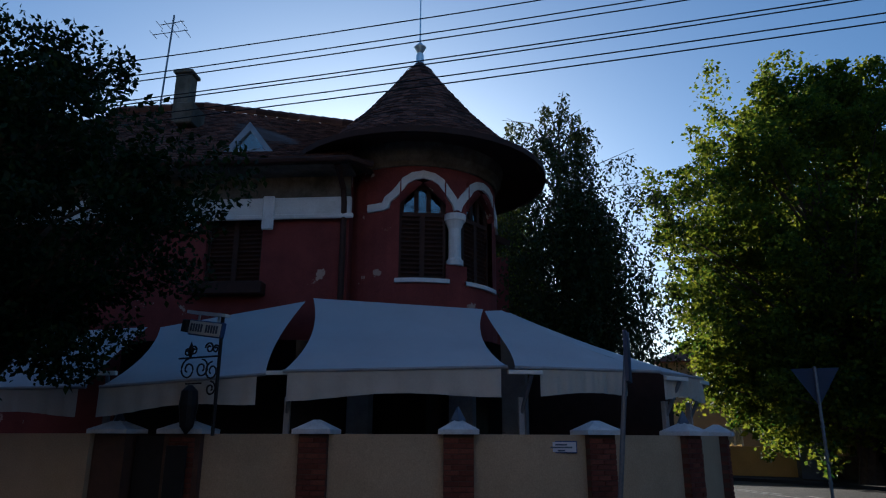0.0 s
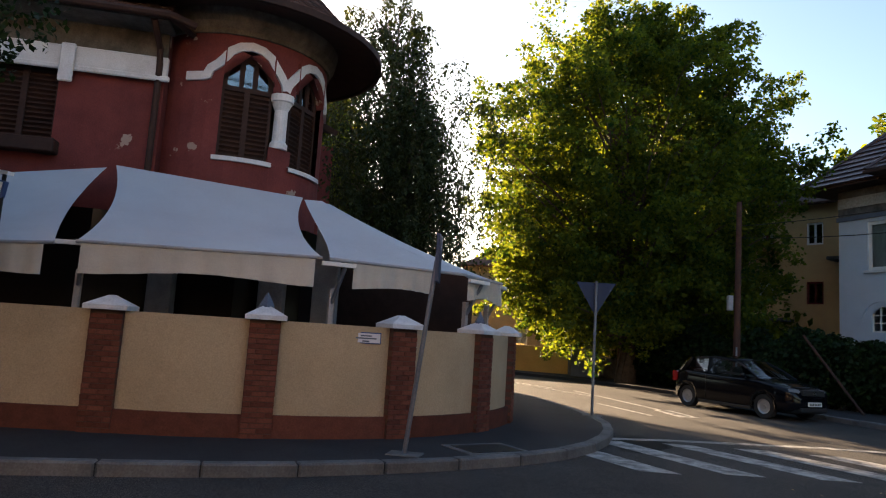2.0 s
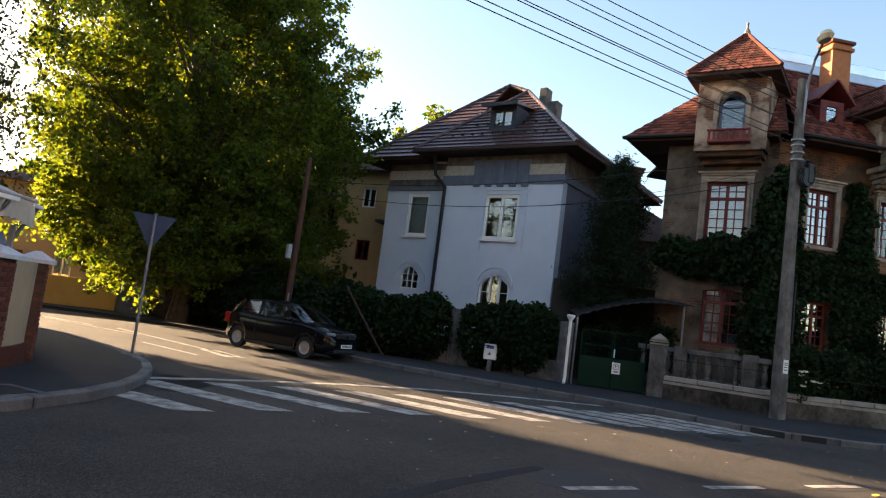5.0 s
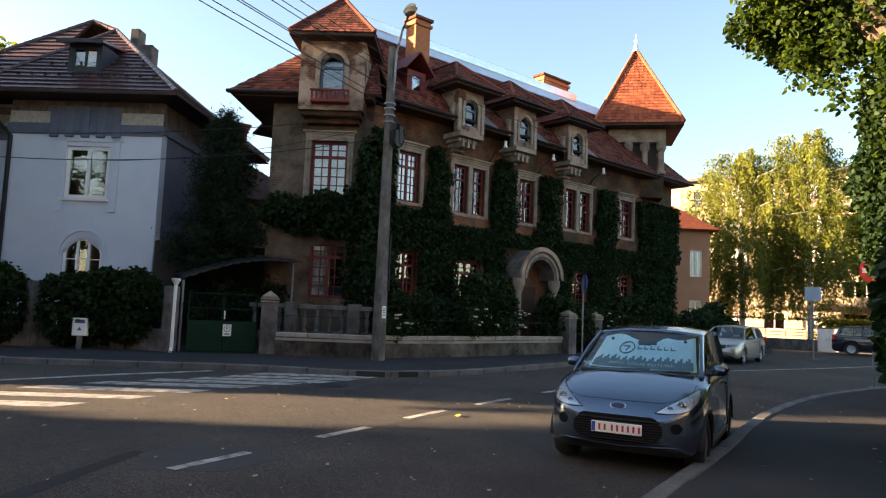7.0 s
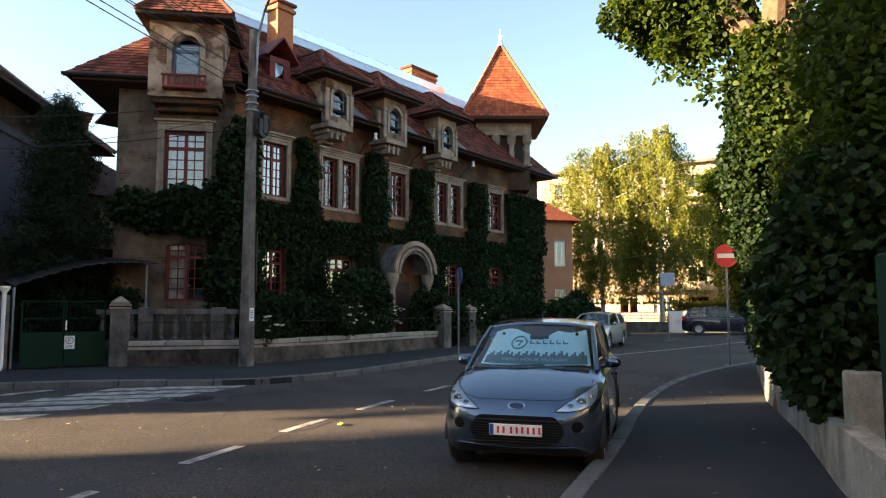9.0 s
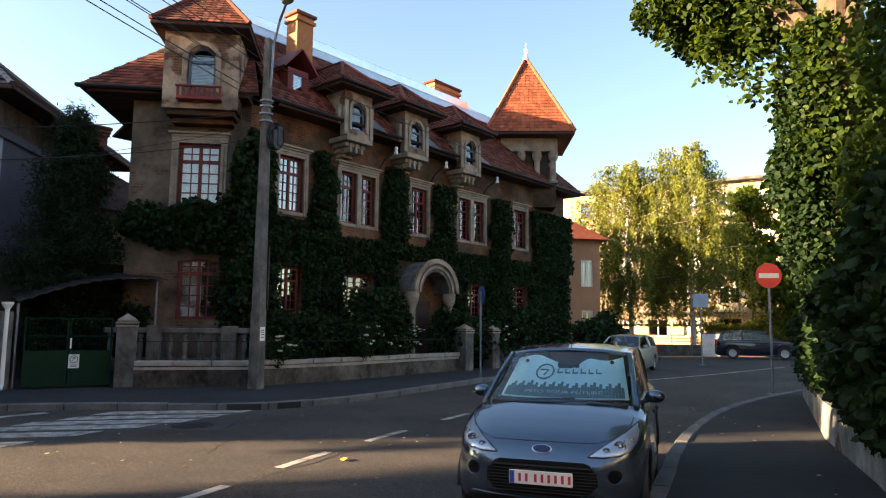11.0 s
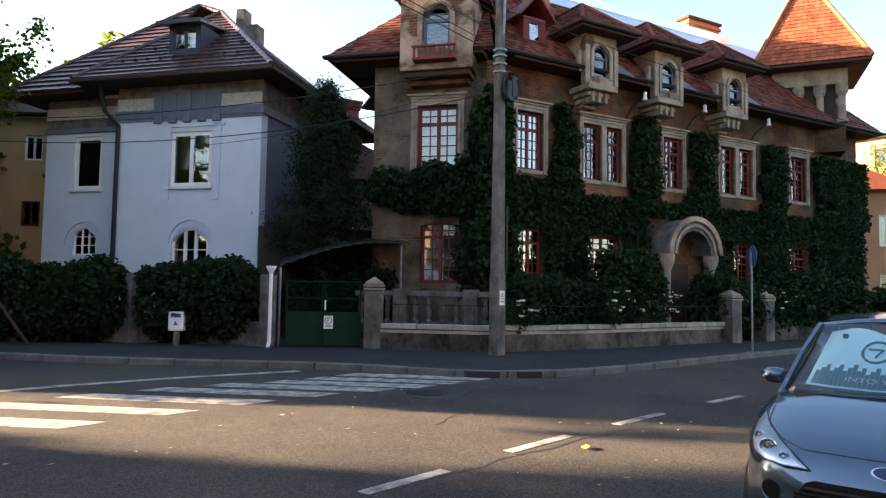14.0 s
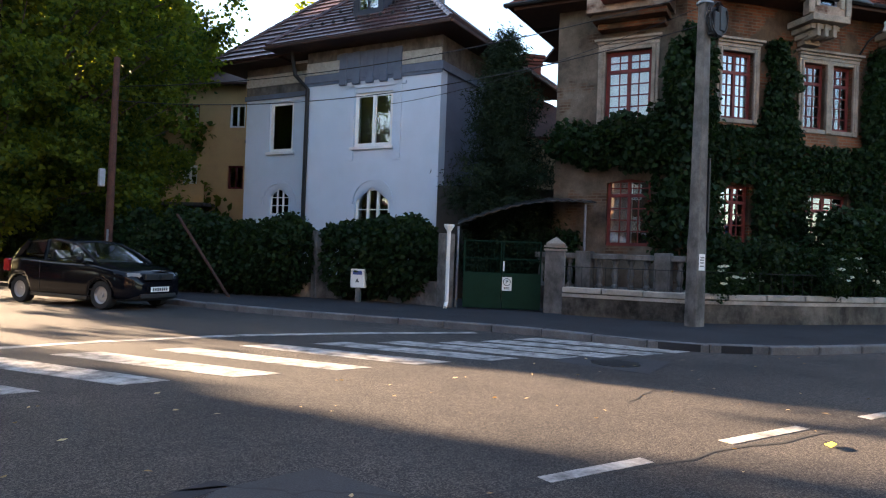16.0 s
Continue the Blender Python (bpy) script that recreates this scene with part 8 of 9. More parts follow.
def car(m, label, paint, length, top, belt, plan, tumble, glass, wheels, wr=0.29, group="", arch=None):
    """x runs from the front bumper back; top, belt and plan are tables of height and half width along it; glass: windscreen foot, roof front, roof back, rear foot."""
    c = thing("car", m, label, "car", group)
    g0, g1, g2, g3 = glass
    xs = sorted({0.0, 0.008, 0.02, 0.035, 0.055, 0.08, 0.11, 0.15, *np.linspace(0.19, length - 0.15, 110).round(3).tolist(), length - 0.1, length - 0.06, length - 0.03, length - 0.012, length})
    line = lambda tab, x: float(np.interp(x, [p[0] for p in tab], [p[1] for p in tab]))  # noqa: E731
    soft = lambda tab, x: (line(tab, x - 0.03) + 2 * line(tab, x) + line(tab, x + 0.03)) / 4  # noqa: E731
    bm = bmesh.new()
    rings = []
    for x in xs:
        hw, zb = soft(plan, x), soft(belt, x)
        e = min(x, length - x)
        low = 0.19 + 0.13 * max(0.0, 1 - e / 0.22) ** 2
        k = min(1.0, (zb - low) / 0.5)
        row = [(0.0, low), (hw * 0.6, low), (hw * 0.85, low + 0.012 * k), (hw * 0.945, low + 0.05 * k)]
        za, zc = low + 0.1 * k, zb - 0.13 * k
        for i in range(11):
            f = i / 10
            row.append((hw * (0.965 + 0.035 * math.sin(math.pi * min(1, 0.15 + 0.75 * f))), za + (zc - za) * f))
        row += [(hw * 0.982, zb - 0.085 * k), (hw * 0.955, zb - 0.045 * k), (hw * 0.915, zb - 0.018 * k), (hw * 0.86, zb), (hw * 0.6, zb + 0.022 * k), (hw * 0.3, zb + 0.034 * k), (0.0, zb + 0.038 * k)]
        rings.append([[bm.verts.new((x, s * y, z)) for y, z in row] for s in (1, -1)])
    nr = len(rings[0][0])
    well = set()
    for r in rings:
        for s in (0, 1):
            for v in r[s]:
                for wx in wheels:
                    d = math.hypot(v.co.x - wx, v.co.z - wr)
                    if abs(v.co.y) > 0.45 and d < wr * 1.13:
                        v.co.y = math.copysign(0.45, v.co.y)
                        well.add(v)
    for r0, r1 in zip(rings, rings[1:]):
        for s in (0, 1):
            for k in range(nr - 1):
                f = bm.faces.new((r0[s][k], r1[s][k], r1[s][k + 1], r0[s][k + 1]))
                if any(v in well for v in f.verts) or k < 3 or (k > nr - 4 and g0 + 0.05 < r0[s][k].co.x < g3 - 0.1):
                    f.material_index = 1
    for r in (rings[0], rings[-1]):
        for s in (0, 1):
            bm.faces.new(r[s])
    bmesh.ops.remove_doubles(bm, verts=bm.verts, dist=1e-4)
    bmesh.ops.recalc_face_normals(bm, faces=bm.faces)
    body = part("body", bm, paint, c)
    body.data.materials.append(BLACKPLASTIC)
    body.data.shade_smooth()
    # roof and pillars
    hb = lambda x: interp(plan, x) * 0.86  # noqa: E731
    ht = lambda x: interp(tumble, x)  # noqa: E731
    bm = bmesh.new()
    rr_ = []
    rx = np.linspace(g1, g2, 12).tolist()
    for x in rx:
        z, w = interp(top, x), ht(x)
        rr_.append([bm.verts.new((x, y, zz)) for y, zz in ((-w - 0.015, z - 0.07), (-w, z - 0.015), (-w * 0.5, z + 0.02), (0, z + 0.028), (w * 0.5, z + 0.02), (w, z - 0.015), (w + 0.015, z - 0.07))])
    for a, b in zip(rr_, rr_[1:]):
        for k in range(6):
            bm.faces.new((a[k], b[k], b[k + 1], a[k + 1]))
    o = part("roof", bm, paint, c)
    o.data.shade_smooth()
    so = o.modifiers.new("thick", "SOLIDIFY")
    so.thickness = 0.03
    zb0, zt1, zt2, zb3 = interp(belt, g0) + 0.0, interp(top, g1) - 0.03, interp(top, g2) - 0.03, interp(belt, g3)
    gm = (g1 + g2) / 2 + 0.05
    for s in (-1, 1):
        part("pillar", tube(bmesh.new(), [(g0, s * hb(g0), zb0), ((g0 + g1) / 2, s * (hb(g0) + ht(g1)) / 2, (zb0 + zt1) / 2 + 0.03), (g1, s * ht(g1), zt1)], [0.032, 0.026, 0.03], 6), paint, c)
        part("pillar", tube(bmesh.new(), [(gm, s * hb(gm), interp(belt, gm) - 0.02), (gm + 0.03, s * ht(gm), interp(top, gm) - 0.04)], 0.045, 6), paint, c)
        part("pillar", tube(bmesh.new(), [(g3 - 0.15, s * hb(g3), zb3), (g2 + (g3 - g2) * 0.3, s * (hb(g3) + ht(g2)) / 2, (zb3 + zt2) / 2 + 0.05), (g2, s * ht(g2), zt2)], [0.1, 0.09, 0.06], 6), paint, c)

    def pane(name, quad, n=8, bulge=0.04, axis=(0, 0, 0)):
        bmp = bmesh.new()
        a, b, d, e = [Vector(v) for v in quad]
        grid = [[bmp.verts.new(a.lerp(b, i / n).lerp(e.lerp(d, i / n), j / 3) + Vector(axis) * bulge * 4 * (i / n) * (1 - i / n)) for i in range(n + 1)] for j in range(4)]
        for j in range(3):
            for i in range(n):
                bmp.faces.new((grid[j][i], grid[j][i + 1], grid[j + 1][i + 1], grid[j + 1][i]))
        p = part(name, bmp, CARGLASS, c)
        p.data.shade_smooth()
        p.visible_shadow = False
        return p

    pane("windscreen", [(g0, -hb(g0), zb0), (g0, hb(g0), zb0), (g1, ht(g1), zt1), (g1, -ht(g1), zt1)], axis=(-1, 0, 0.3), bulge=0.09)
    pane("rear_window", [(g3, hb(g3), zb3), (g3, -hb(g3), zb3), (g2, -ht(g2), zt2), (g2, ht(g2), zt2)], axis=(1, 0, 0.2), bulge=0.05)
    for s in (-1, 1):
        pane("side_window", [(g0 + 0.12, s * hb(g0), zb0), (gm, s * hb(gm), interp(belt, gm)), (gm, s * ht(gm), interp(top, gm) - 0.07), (g1 + 0.05, s * ht(g1), zt1 - 0.03)], bulge=0)
        pane("side_window", [(gm + 0.06, s * hb(gm), interp(belt, gm)), (g3 - 0.2, s * hb(g3), zb3), (g2 + 0.02, s * ht(g2), zt2 - 0.05), (gm + 0.06, s * ht(gm), interp(top, gm) - 0.07)], bulge=0)
        mx = g0 + 0.38
        o = part("wing_mirror", lathe(bmesh.new(), [(0, -0.075), (0.045, -0.062), (0.07, -0.035), (0.078, 0.0), (0.07, 0.04), (0.045, 0.066), (0, 0.078)], 18), paint, c)
        o.data.shade_smooth()
        o.matrix_local = Matrix.Translation((mx, s * (interp(plan, mx) + 0.025), zb0 + 0.07)) @ Matrix.Diagonal((0.8, 1.2, 0.82, 1))
        part("mirror_stalk", tube(bmesh.new(), [(mx + 0.02, s * (hb(mx) - 0.02), zb0 + 0.0), (mx, s * (interp(plan, mx) + 0.05), zb0 + 0.06)], 0.022, 6), BLACKPLASTIC, c)
        o = part("door_seam", tube(bmesh.new(), [(gm, s * (interp(plan, gm) + 0.002), 0.32), (gm, s * (interp(plan, gm) + 0.002), interp(belt, gm) - 0.05)], 0.006, 4), BLACKPLASTIC, c)
        o = part("door_handle", bevel(B(gm - 0.25, gm - 0.08, *sorted((s * (interp(plan, gm)), s * (interp(plan, gm) + 0.03))), interp(belt, gm) - 0.18, interp(belt, gm) - 0.14), 0.008), paint, c)
        o = part("sill_trim", bevel(B(wheels[0] + 0.4, wheels[1] - 0.4, *sorted((s * 0.6, s * (interp(plan, gm) * 0.985))), 0.19, 0.27), 0.01), BLACKPLASTIC, c)
    # cabin floor and seats
    part("cabin", B(g0 + 0.15, g3 - 0.25, -hb(gm) + 0.1, hb(gm) - 0.1, 0.4, interp(belt, gm) - 0.08), BLACKPLASTIC, c)
    for s in (-1, 1):
        part("seat_back", bevel(B(gm - 0.1, gm + 0.08, s * 0.36 - 0.22, s * 0.36 + 0.22, 0.6, interp(top, gm) - 0.28), 0.05, 2), BLACKPLASTIC, c)
    for wx in wheels:
        for s in (-1, 1):
            hw = interp(plan, wx)
            w = part("wheel", lathe(bmesh.new(), [(wr * 0.62, -0.09), (wr * 0.95, -0.1), (wr, -0.07), (wr, 0.07), (wr * 0.95, 0.1), (wr * 0.62, 0.09)], 28), RUBBER, c, "black tyre")
            w.matrix_local = Matrix.Translation((wx, s * (hw - 0.125), wr)) @ Matrix.Rotation(math.pi / 2, 4, "X")
            bmr = bmesh.new()
            lathe(bmr, [(0, 0.06), (wr * 0.15, 0.07), (wr * 0.18, 0.05), (wr * 0.5, 0.055), (wr * 0.62, 0.08), (wr * 0.66, 0.08), (wr * 0.66, 0.03), (0, 0.03)], 24)
            rim = part("rim", bmr, ALLOY, w, "silver wheel trim")
            rim.matrix_local = Matrix.Identity(4) if s < 0 else Matrix.Rotation(math.pi, 4, "X")
            for k in range(7):
                sl = part("rim_slot", box(bmesh.new(), wr * 0.26, wr * 0.52, -wr * 0.07, wr * 0.07, 0.05, 0.062, Matrix.Rotation(2 * math.pi * k / 7, 4, "Z")), BLACKPLASTIC, w)
                sl.matrix_local = rim.matrix_local
            ah = part("wheel_arch", lathe(bmesh.new(), [(wr * 1.08, -0.2), (wr * 1.17, -0.2), (wr * 1.17, 0.004), (wr * 1.14, 0.008), (wr * 1.08, 0.0)], 24, *((175, 365) if s > 0 else (-5, 185))), arch or paint, c)
            ah.matrix_local = Matrix.Translation((wx, s * (hw - 0.012), wr + 0.01)) @ Matrix.Rotation(-s * math.pi / 2, 4, "X")
    return c


GREYPAINT = emit_free("grey_blue_metallic", (0.09, 0.13, 0.185), 0.24, 0.85, 0.5, 0.8)
BLACKPAINT = emit_free("black_metallic", (0.004, 0.004, 0.006), 0.12, 0.0, 0.22, 0.0)
SILVERPAINT = emit_free("silver_metallic", (0.3, 0.3, 0.3), 0.32, 0.6, 0.5, 0.8)
NAVYPAINT = emit_free("navy_metallic", (0.006, 0.009, 0.024), 0.25, 0.3, 0.5, 1.0)

ka = car(pose(8.38, 1.42, 0, 0, 0, -1.5), "small grey-blue metallic hatchback with a sunshade behind the windscreen", GREYPAINT, 3.6,
         [(0, 0.9), (1.55, 1.43), (2.2, 1.49), (3.0, 1.46), (3.5, 1.3)],
         [(0, 0.545), (0.01, 0.585), (0.03, 0.625), (0.06, 0.662), (0.1, 0.695), (0.16, 0.732), (0.28, 0.785), (0.45, 0.845), (0.65, 0.905), (0.9, 0.965), (1.3, 0.975), (2.0, 0.98), (3.2, 1.04), (3.45, 1.0), (3.55, 0.92), (3.6, 0.78)],
         [(0, 0.38), (0.01, 0.48), (0.03, 0.57), (0.06, 0.635), (0.1, 0.685), (0.16, 0.735), (0.25, 0.775), (0.4, 0.81), (0.65, 0.83), (1.5, 0.835), (3.0, 0.82), (3.35, 0.76), (3.5, 0.68), (3.6, 0.52)],
         [(1.4, 0.61), (2.2, 0.62), (3.0, 0.57)], (0.88, 1.62, 3.05, 3.45), (0.66, 2.96), 0.29, arch=BLACKPLASTIC)
ka_tree = BVHTree.FromPolygons([v.co for v in ka.children[0].data.vertices], [p.vertices for p in ka.children[0].data.polygons])


def nose(y, z):
    """Where the nose lies, seen from ahead, at a width and a height."""
    hit = ka_tree.ray_cast(Vector((-1, y, z)), Vector((1, 0, 0)))
    return hit[0] if hit[0] else Vector((0.5, y, z))


def on_nose(name, outline, lift, material, parent, label="", rings=(1.0, 0.93, 0.8, 0.6, 0.35)):
    """A panel laid on the nose: its rim sunk a little into the body, its middle lifted."""
    n = len(outline)
    fine = []
    for i in range(n):
        (y0, z0), (y1, z1) = outline[i], outline[(i + 1) % n]
        fine += [(y0 + (y1 - y0) * k / 4, z0 + (z1 - z0) * k / 4) for k in range(4)]
    cy, cz = sum(p[0] for p in fine) / len(fine), sum(p[1] for p in fine) / len(fine)
    bm = bmesh.new()
    rows = []
    for i, f in enumerate(rings):
        up = (-0.004, 0.55 * lift, 0.9 * lift, lift, lift)[min(i, 4)]
        row = []
        for y, z in fine:
            p = nose(cy + (y - cy) * f, cz + (z - cz) * f)
            row.append(bm.verts.new((p.x - up, p.y, p.z)))
        rows.append(row)
    m = len(fine)
    for a, b in zip(rows, rows[1:]):
        for k in range(m):
            bm.faces.new((a[k], a[(k + 1) % m], b[(k + 1) % m], b[k]))
    bm.faces.new(rows[-1])
    bmesh.ops.recalc_face_normals(bm, faces=bm.faces)
    o = part(name, bm, material, parent, label)
    o.data.shade_smooth()
    return o


def nose_line(pts, r, material, name, parent, lift=0.0):
    bm = bmesh.new()
    tube(bm, [nose(y, z) - Vector((lift, 0, 0)) for y, z in pts], r, 5)
    return part(name, bm, material, parent)


GRILLE = [(-0.30, 0.315), (0.30, 0.315), (0.42, 0.36), (0.48, 0.43), (0.47, 0.50), (0.41, 0.585), (0.36, 0.602), (-0.36, 0.602), (-0.41, 0.585), (-0.47, 0.50), (-0.48, 0.43), (-0.42, 0.36)]
VOID = emit_free("deep_black", (0.006, 0.006, 0.006), 0.8, 0.0, 0.08)
gr = on_nose("grille", GRILLE, 0.006, VOID, ka, "black grille with fine slats")
SLAT = emit_free("slat_grey", (0.012, 0.012, 0.013), 0.6, 0.0, 0.15)
for z in (0.345, 0.37, 0.395, 0.42, 0.445, 0.47, 0.495, 0.52):
    w = 0.36 + 0.1 * min(1, (z - 0.33) / 0.08) - 0.25 * max(0, z - 0.5)
    nose_line([(-w + 2 * w * k / 12, z) for k in range(13)], 0.006, SLAT, "slat", gr, 0.006)
nose_line([(-0.4 + 0.8 * k / 12, 0.548) for k in range(13)], 0.014, SLAT, "grille_bar", gr, 0.002)
nose_line([(-0.6 + 1.2 * k / 14, 0.285 + 0.03 * abs(k - 7) / 7) for k in range(15)], 0.006, GREYPAINT, "chin_crease", ka)
CLEAR = glass_mat("headlight_glass", 0.12, (0.92, 0.95, 0.97))
REFLECTOR = emit_free("headlight_reflector", (0.75, 0.79, 0.84), 0.3, 0.8)
for s in (-1, 1):
    lens = [(s * y, z) for y, z in ((0.375, 0.64), (0.5, 0.638), (0.63, 0.655), (0.715, 0.69), (0.755, 0.75), (0.765, 0.82), (0.745, 0.875), (0.68, 0.83), (0.57, 0.765), (0.46, 0.7))]
    back = on_nose("headlight", lens, 0.006, REFLECTOR, ka, "clear swept-back almond headlight")
    nose_line([*lens, lens[0]], 0.007, BLACKPLASTIC, "lamp_gasket", back)
    cover = on_nose("lens", [(y * 0.999, z) for y, z in lens], 0.03, CLEAR, back)
    cover.visible_shadow = False
    for y, z, r in ((0.62, 0.725, 0.045), (0.52, 0.69, 0.028), (0.7, 0.765, 0.025)):
        p = nose(s * y, z)
        bm = bmesh.new()
        lathe(bm, [(r, 0.018), (r * 1.12, 0.012), (r * 0.6, 0.004), (r * 0.35, 0.02), (0, 0.024)], 16)
        part("bulb_housing", bm, CHROME, back).matrix_local = Matrix.Translation(p) @ Matrix.Rotation(radians(-90), 4, "Y")
        part("bulb_shadow", disc(bmesh.new(), (p.x - 0.006, p.y, p.z), r * 0.55, (-1, 0, 0), 0.006, 14), BLACKPLASTIC, back)
    fog = [(s * 0.585 + 0.058 * math.cos(a * 0.524), 0.5 + 0.058 * math.sin(a * 0.524)) for a in range(12)]
    on_nose("fog_recess", fog, 0.006, VOID, ka)
    nose_line([*fog, fog[0]], 0.004, GREYPAINT, "fog_rim", ka)
    part("tail_light", bevel(B(3.42, 3.56, *sorted((s * 0.55, s * 0.72)), 0.75, 1.0), 0.02), REDLAMP, ka)
    nose_line([(s * 0.43, 0.735), (s * 0.55, 0.765), (s * 0.66, 0.81), (s * 0.69, 0.85), (s * 0.7, 0.9)], 0.004, BLACKPLASTIC, "bonnet_seam", ka)
bd = part("badge", disc(bmesh.new(), (0, 0, 0), 1.0, (1, 0, 0), 0.02, 28), CHROME, ka, "oval chrome badge")
bd.matrix_local = Matrix.Translation(nose(0, 0.685) + Vector((-0.012, 0, 0))) @ Matrix.Rotation(radians(35), 4, "Y") @ Matrix.Diagonal((1, 0.085, 0.038, 1))
part("badge_field", disc(bmesh.new(), (-0.006, 0, 0), 0.86, (1, 0, 0), 0.02, 28), emit_free("badge_blue", (0.01, 0.02, 0.08), 0.2), bd)
pl = part("number_plate", bevel(B(-0.03, -0.012, -0.26, 0.26, 0.405, 0.515), 0.004), WHITEPAINT, ka, "white number plate with red bars")
REDINK = emit_free("red_ink", (0.45, 0.02, 0.04), 0.5)
part("blue_band", B(-0.0325, -0.0305, 0.215, 0.255, 0.41, 0.51), emit_free("band_blue", (0.03, 0.06, 0.3), 0.4), pl)
for k in range(8):
    y = 0.17 - 0.055 * k - (0.02 if k > 1 else 0)
    part("character_bar", B(-0.0325, -0.0305, y - 0.011, y + 0.011, 0.428, 0.492), REDINK, pl)


def on_shade(y, f, lift=0.012):
    """A place on the windscreen's sunshade: across, and from foot to top."""
    yy = y * (1 - 0.14 * f)
    fold = 0.014 * math.sin(y * 24) * (0.4 + f)
    return Vector((0.985 + 0.6 * f + fold - lift + 0.17 * (yy / 0.66) ** 2 * (1 - 0.3 * f), yy, 1.0 + 0.37 * f))


def shade_top(y):
    return 1.0 - 0.3 * math.exp(-((y + 0.05) / 0.14) ** 2) - 0.06 * math.sin(y * 11)


bm = bmesh.new()
n = 48
cols = [[bm.verts.new(on_shade(-0.63 + 1.26 * i / n, shade_top(-0.63 + 1.26 * i / n) * j / 8, 0.0)) for j in range(9)] for i in range(n + 1)]
for a, b in zip(cols, cols[1:]):
    for j in range(8):
        bm.faces.new((a[j], b[j], b[j + 1], a[j + 1]))
sh = part("sunshade", bm, mat("silver_sunshade", (0.66, 0.92, 0.95), (0.5, 0.76, 0.8), 0.4, 6, 40, 0.2), ka, "crumpled pale silver windscreen sunshade with dark skyline print")
sh.data.shade_smooth()
GREYINK = emit_free("grey_ink", (0.07, 0.16, 0.18), 0.6)


def shade_quad(y0, y1, f0, f1, name="print_bar"):
    b = bmesh.new()
    b.faces.new([b.verts.new(on_shade(y, f)) for y, f in ((y0, f0), (y1, f0), (y1, f1), (y0, f1))])
    part(name, b, GREYINK, sh)


for k in range(6):
    shade_quad(0.1 - 0.085 * k, 0.04 - 0.085 * k, 0.6, 0.64), shade_quad(0.1 - 0.085 * k, 0.086 - 0.085 * k, 0.6, 0.72)
b = bmesh.new()
tube(b, [on_shade(0.24 + 0.1 * math.cos(k * 0.45), 0.64 + 0.18 * math.sin(k * 0.45)) for k in range(15)], 0.009, 4)
tube(b, [on_shade(0.3, 0.68), on_shade(0.2, 0.68), on_shade(0.24, 0.55)], 0.009, 4)
part("print_ring", b, GREYINK, sh)
for k in range(40):
    y = 0.6 - k * 0.03
    shade_quad(y, y - 0.029, 0.04, 0.26 + 0.16 * (((k * 37) % 11) / 11), "skyline_bar")
font = bpy.data.curves.new("slogan", "FONT")
font.body, font.size, font.align_x = "INTO YOUR FUTURE", 0.062, "CENTER"
holder = new("slogan", font)
bpy.context.view_layer.update()
slogan = bpy.data.meshes.new_from_object(holder)
bpy.data.objects.remove(holder)
for v in slogan.vertices:
    v.co = on_shade(-v.co.x * 1.35, 0.13 + v.co.y / 0.62, 0.02)
slogan.materials.append(CAP)
new("slogan", slogan).parent = sh
for y in (-0.5, 0.5):
    part("sucker", disc(bmesh.new(), on_shade(y, 0.9, 0.02), 0.02, (-1, 0, 0), 0.01, 10), BLACKPLASTIC, sh)
part("mirror", bevel(B(1.42, 1.46, -0.12, 0.1, 1.27, 1.33), 0.015), BLACKPLASTIC, ka)
for s, y in ((1, 0.1), (-1, -0.35)):
    part("wiper", tube(bmesh.new(), [(0.9, y + 0.3, 0.995), (0.86, y, 1.01), (0.9, y - 0.25, 1.015)], 0.011, 4), BLACKPLASTIC, ka)
part("cowl", bevel(B(0.84, 0.96, -0.64, 0.64, 0.95, 0.992), 0.01), BLACKPLASTIC, ka)
part("aerial", rod(bmesh.new(), (1.7, 0, 1.45), (1.78, 0, 1.6), 0.006), BLACKPLASTIC, ka)
nose_line([(-0.43 + 0.86 * k / 12, 0.735) for k in range(13)], 0.004, BLACKPLASTIC, "bonnet_seam", ka)

hatch = [[(0, 0.9), (1.75, 1.43), (2.5, 1.52), (3.4, 1.47), (3.9, 1.32)],
         [(0, 0.56), (0.03, 0.66), (0.08, 0.74), (0.2, 0.82), (0.5, 0.9), (1.05, 0.99), (2.4, 1.02), (3.5, 1.08), (3.9, 1.02), (4.02, 0.85), (4.06, 0.7)],
         [(0, 0.42), (0.03, 0.58), (0.08, 0.68), (0.2, 0.78), (0.45, 0.85), (0.9, 0.87), (2.0, 0.87), (3.4, 0.86), (3.8, 0.8), (3.98, 0.72), (4.06, 0.6)],
         [(1.7, 0.6), (2.5, 0.63), (3.5, 0.58)]]
black_car = car(pose(8.88, 17.75, 0, 0, 0, 120), "black five-door hatchback parked by the hedge", BLACKPAINT, 4.06, *hatch, (1.02, 1.85, 3.45, 3.92), (0.8, 3.4), 0.31)


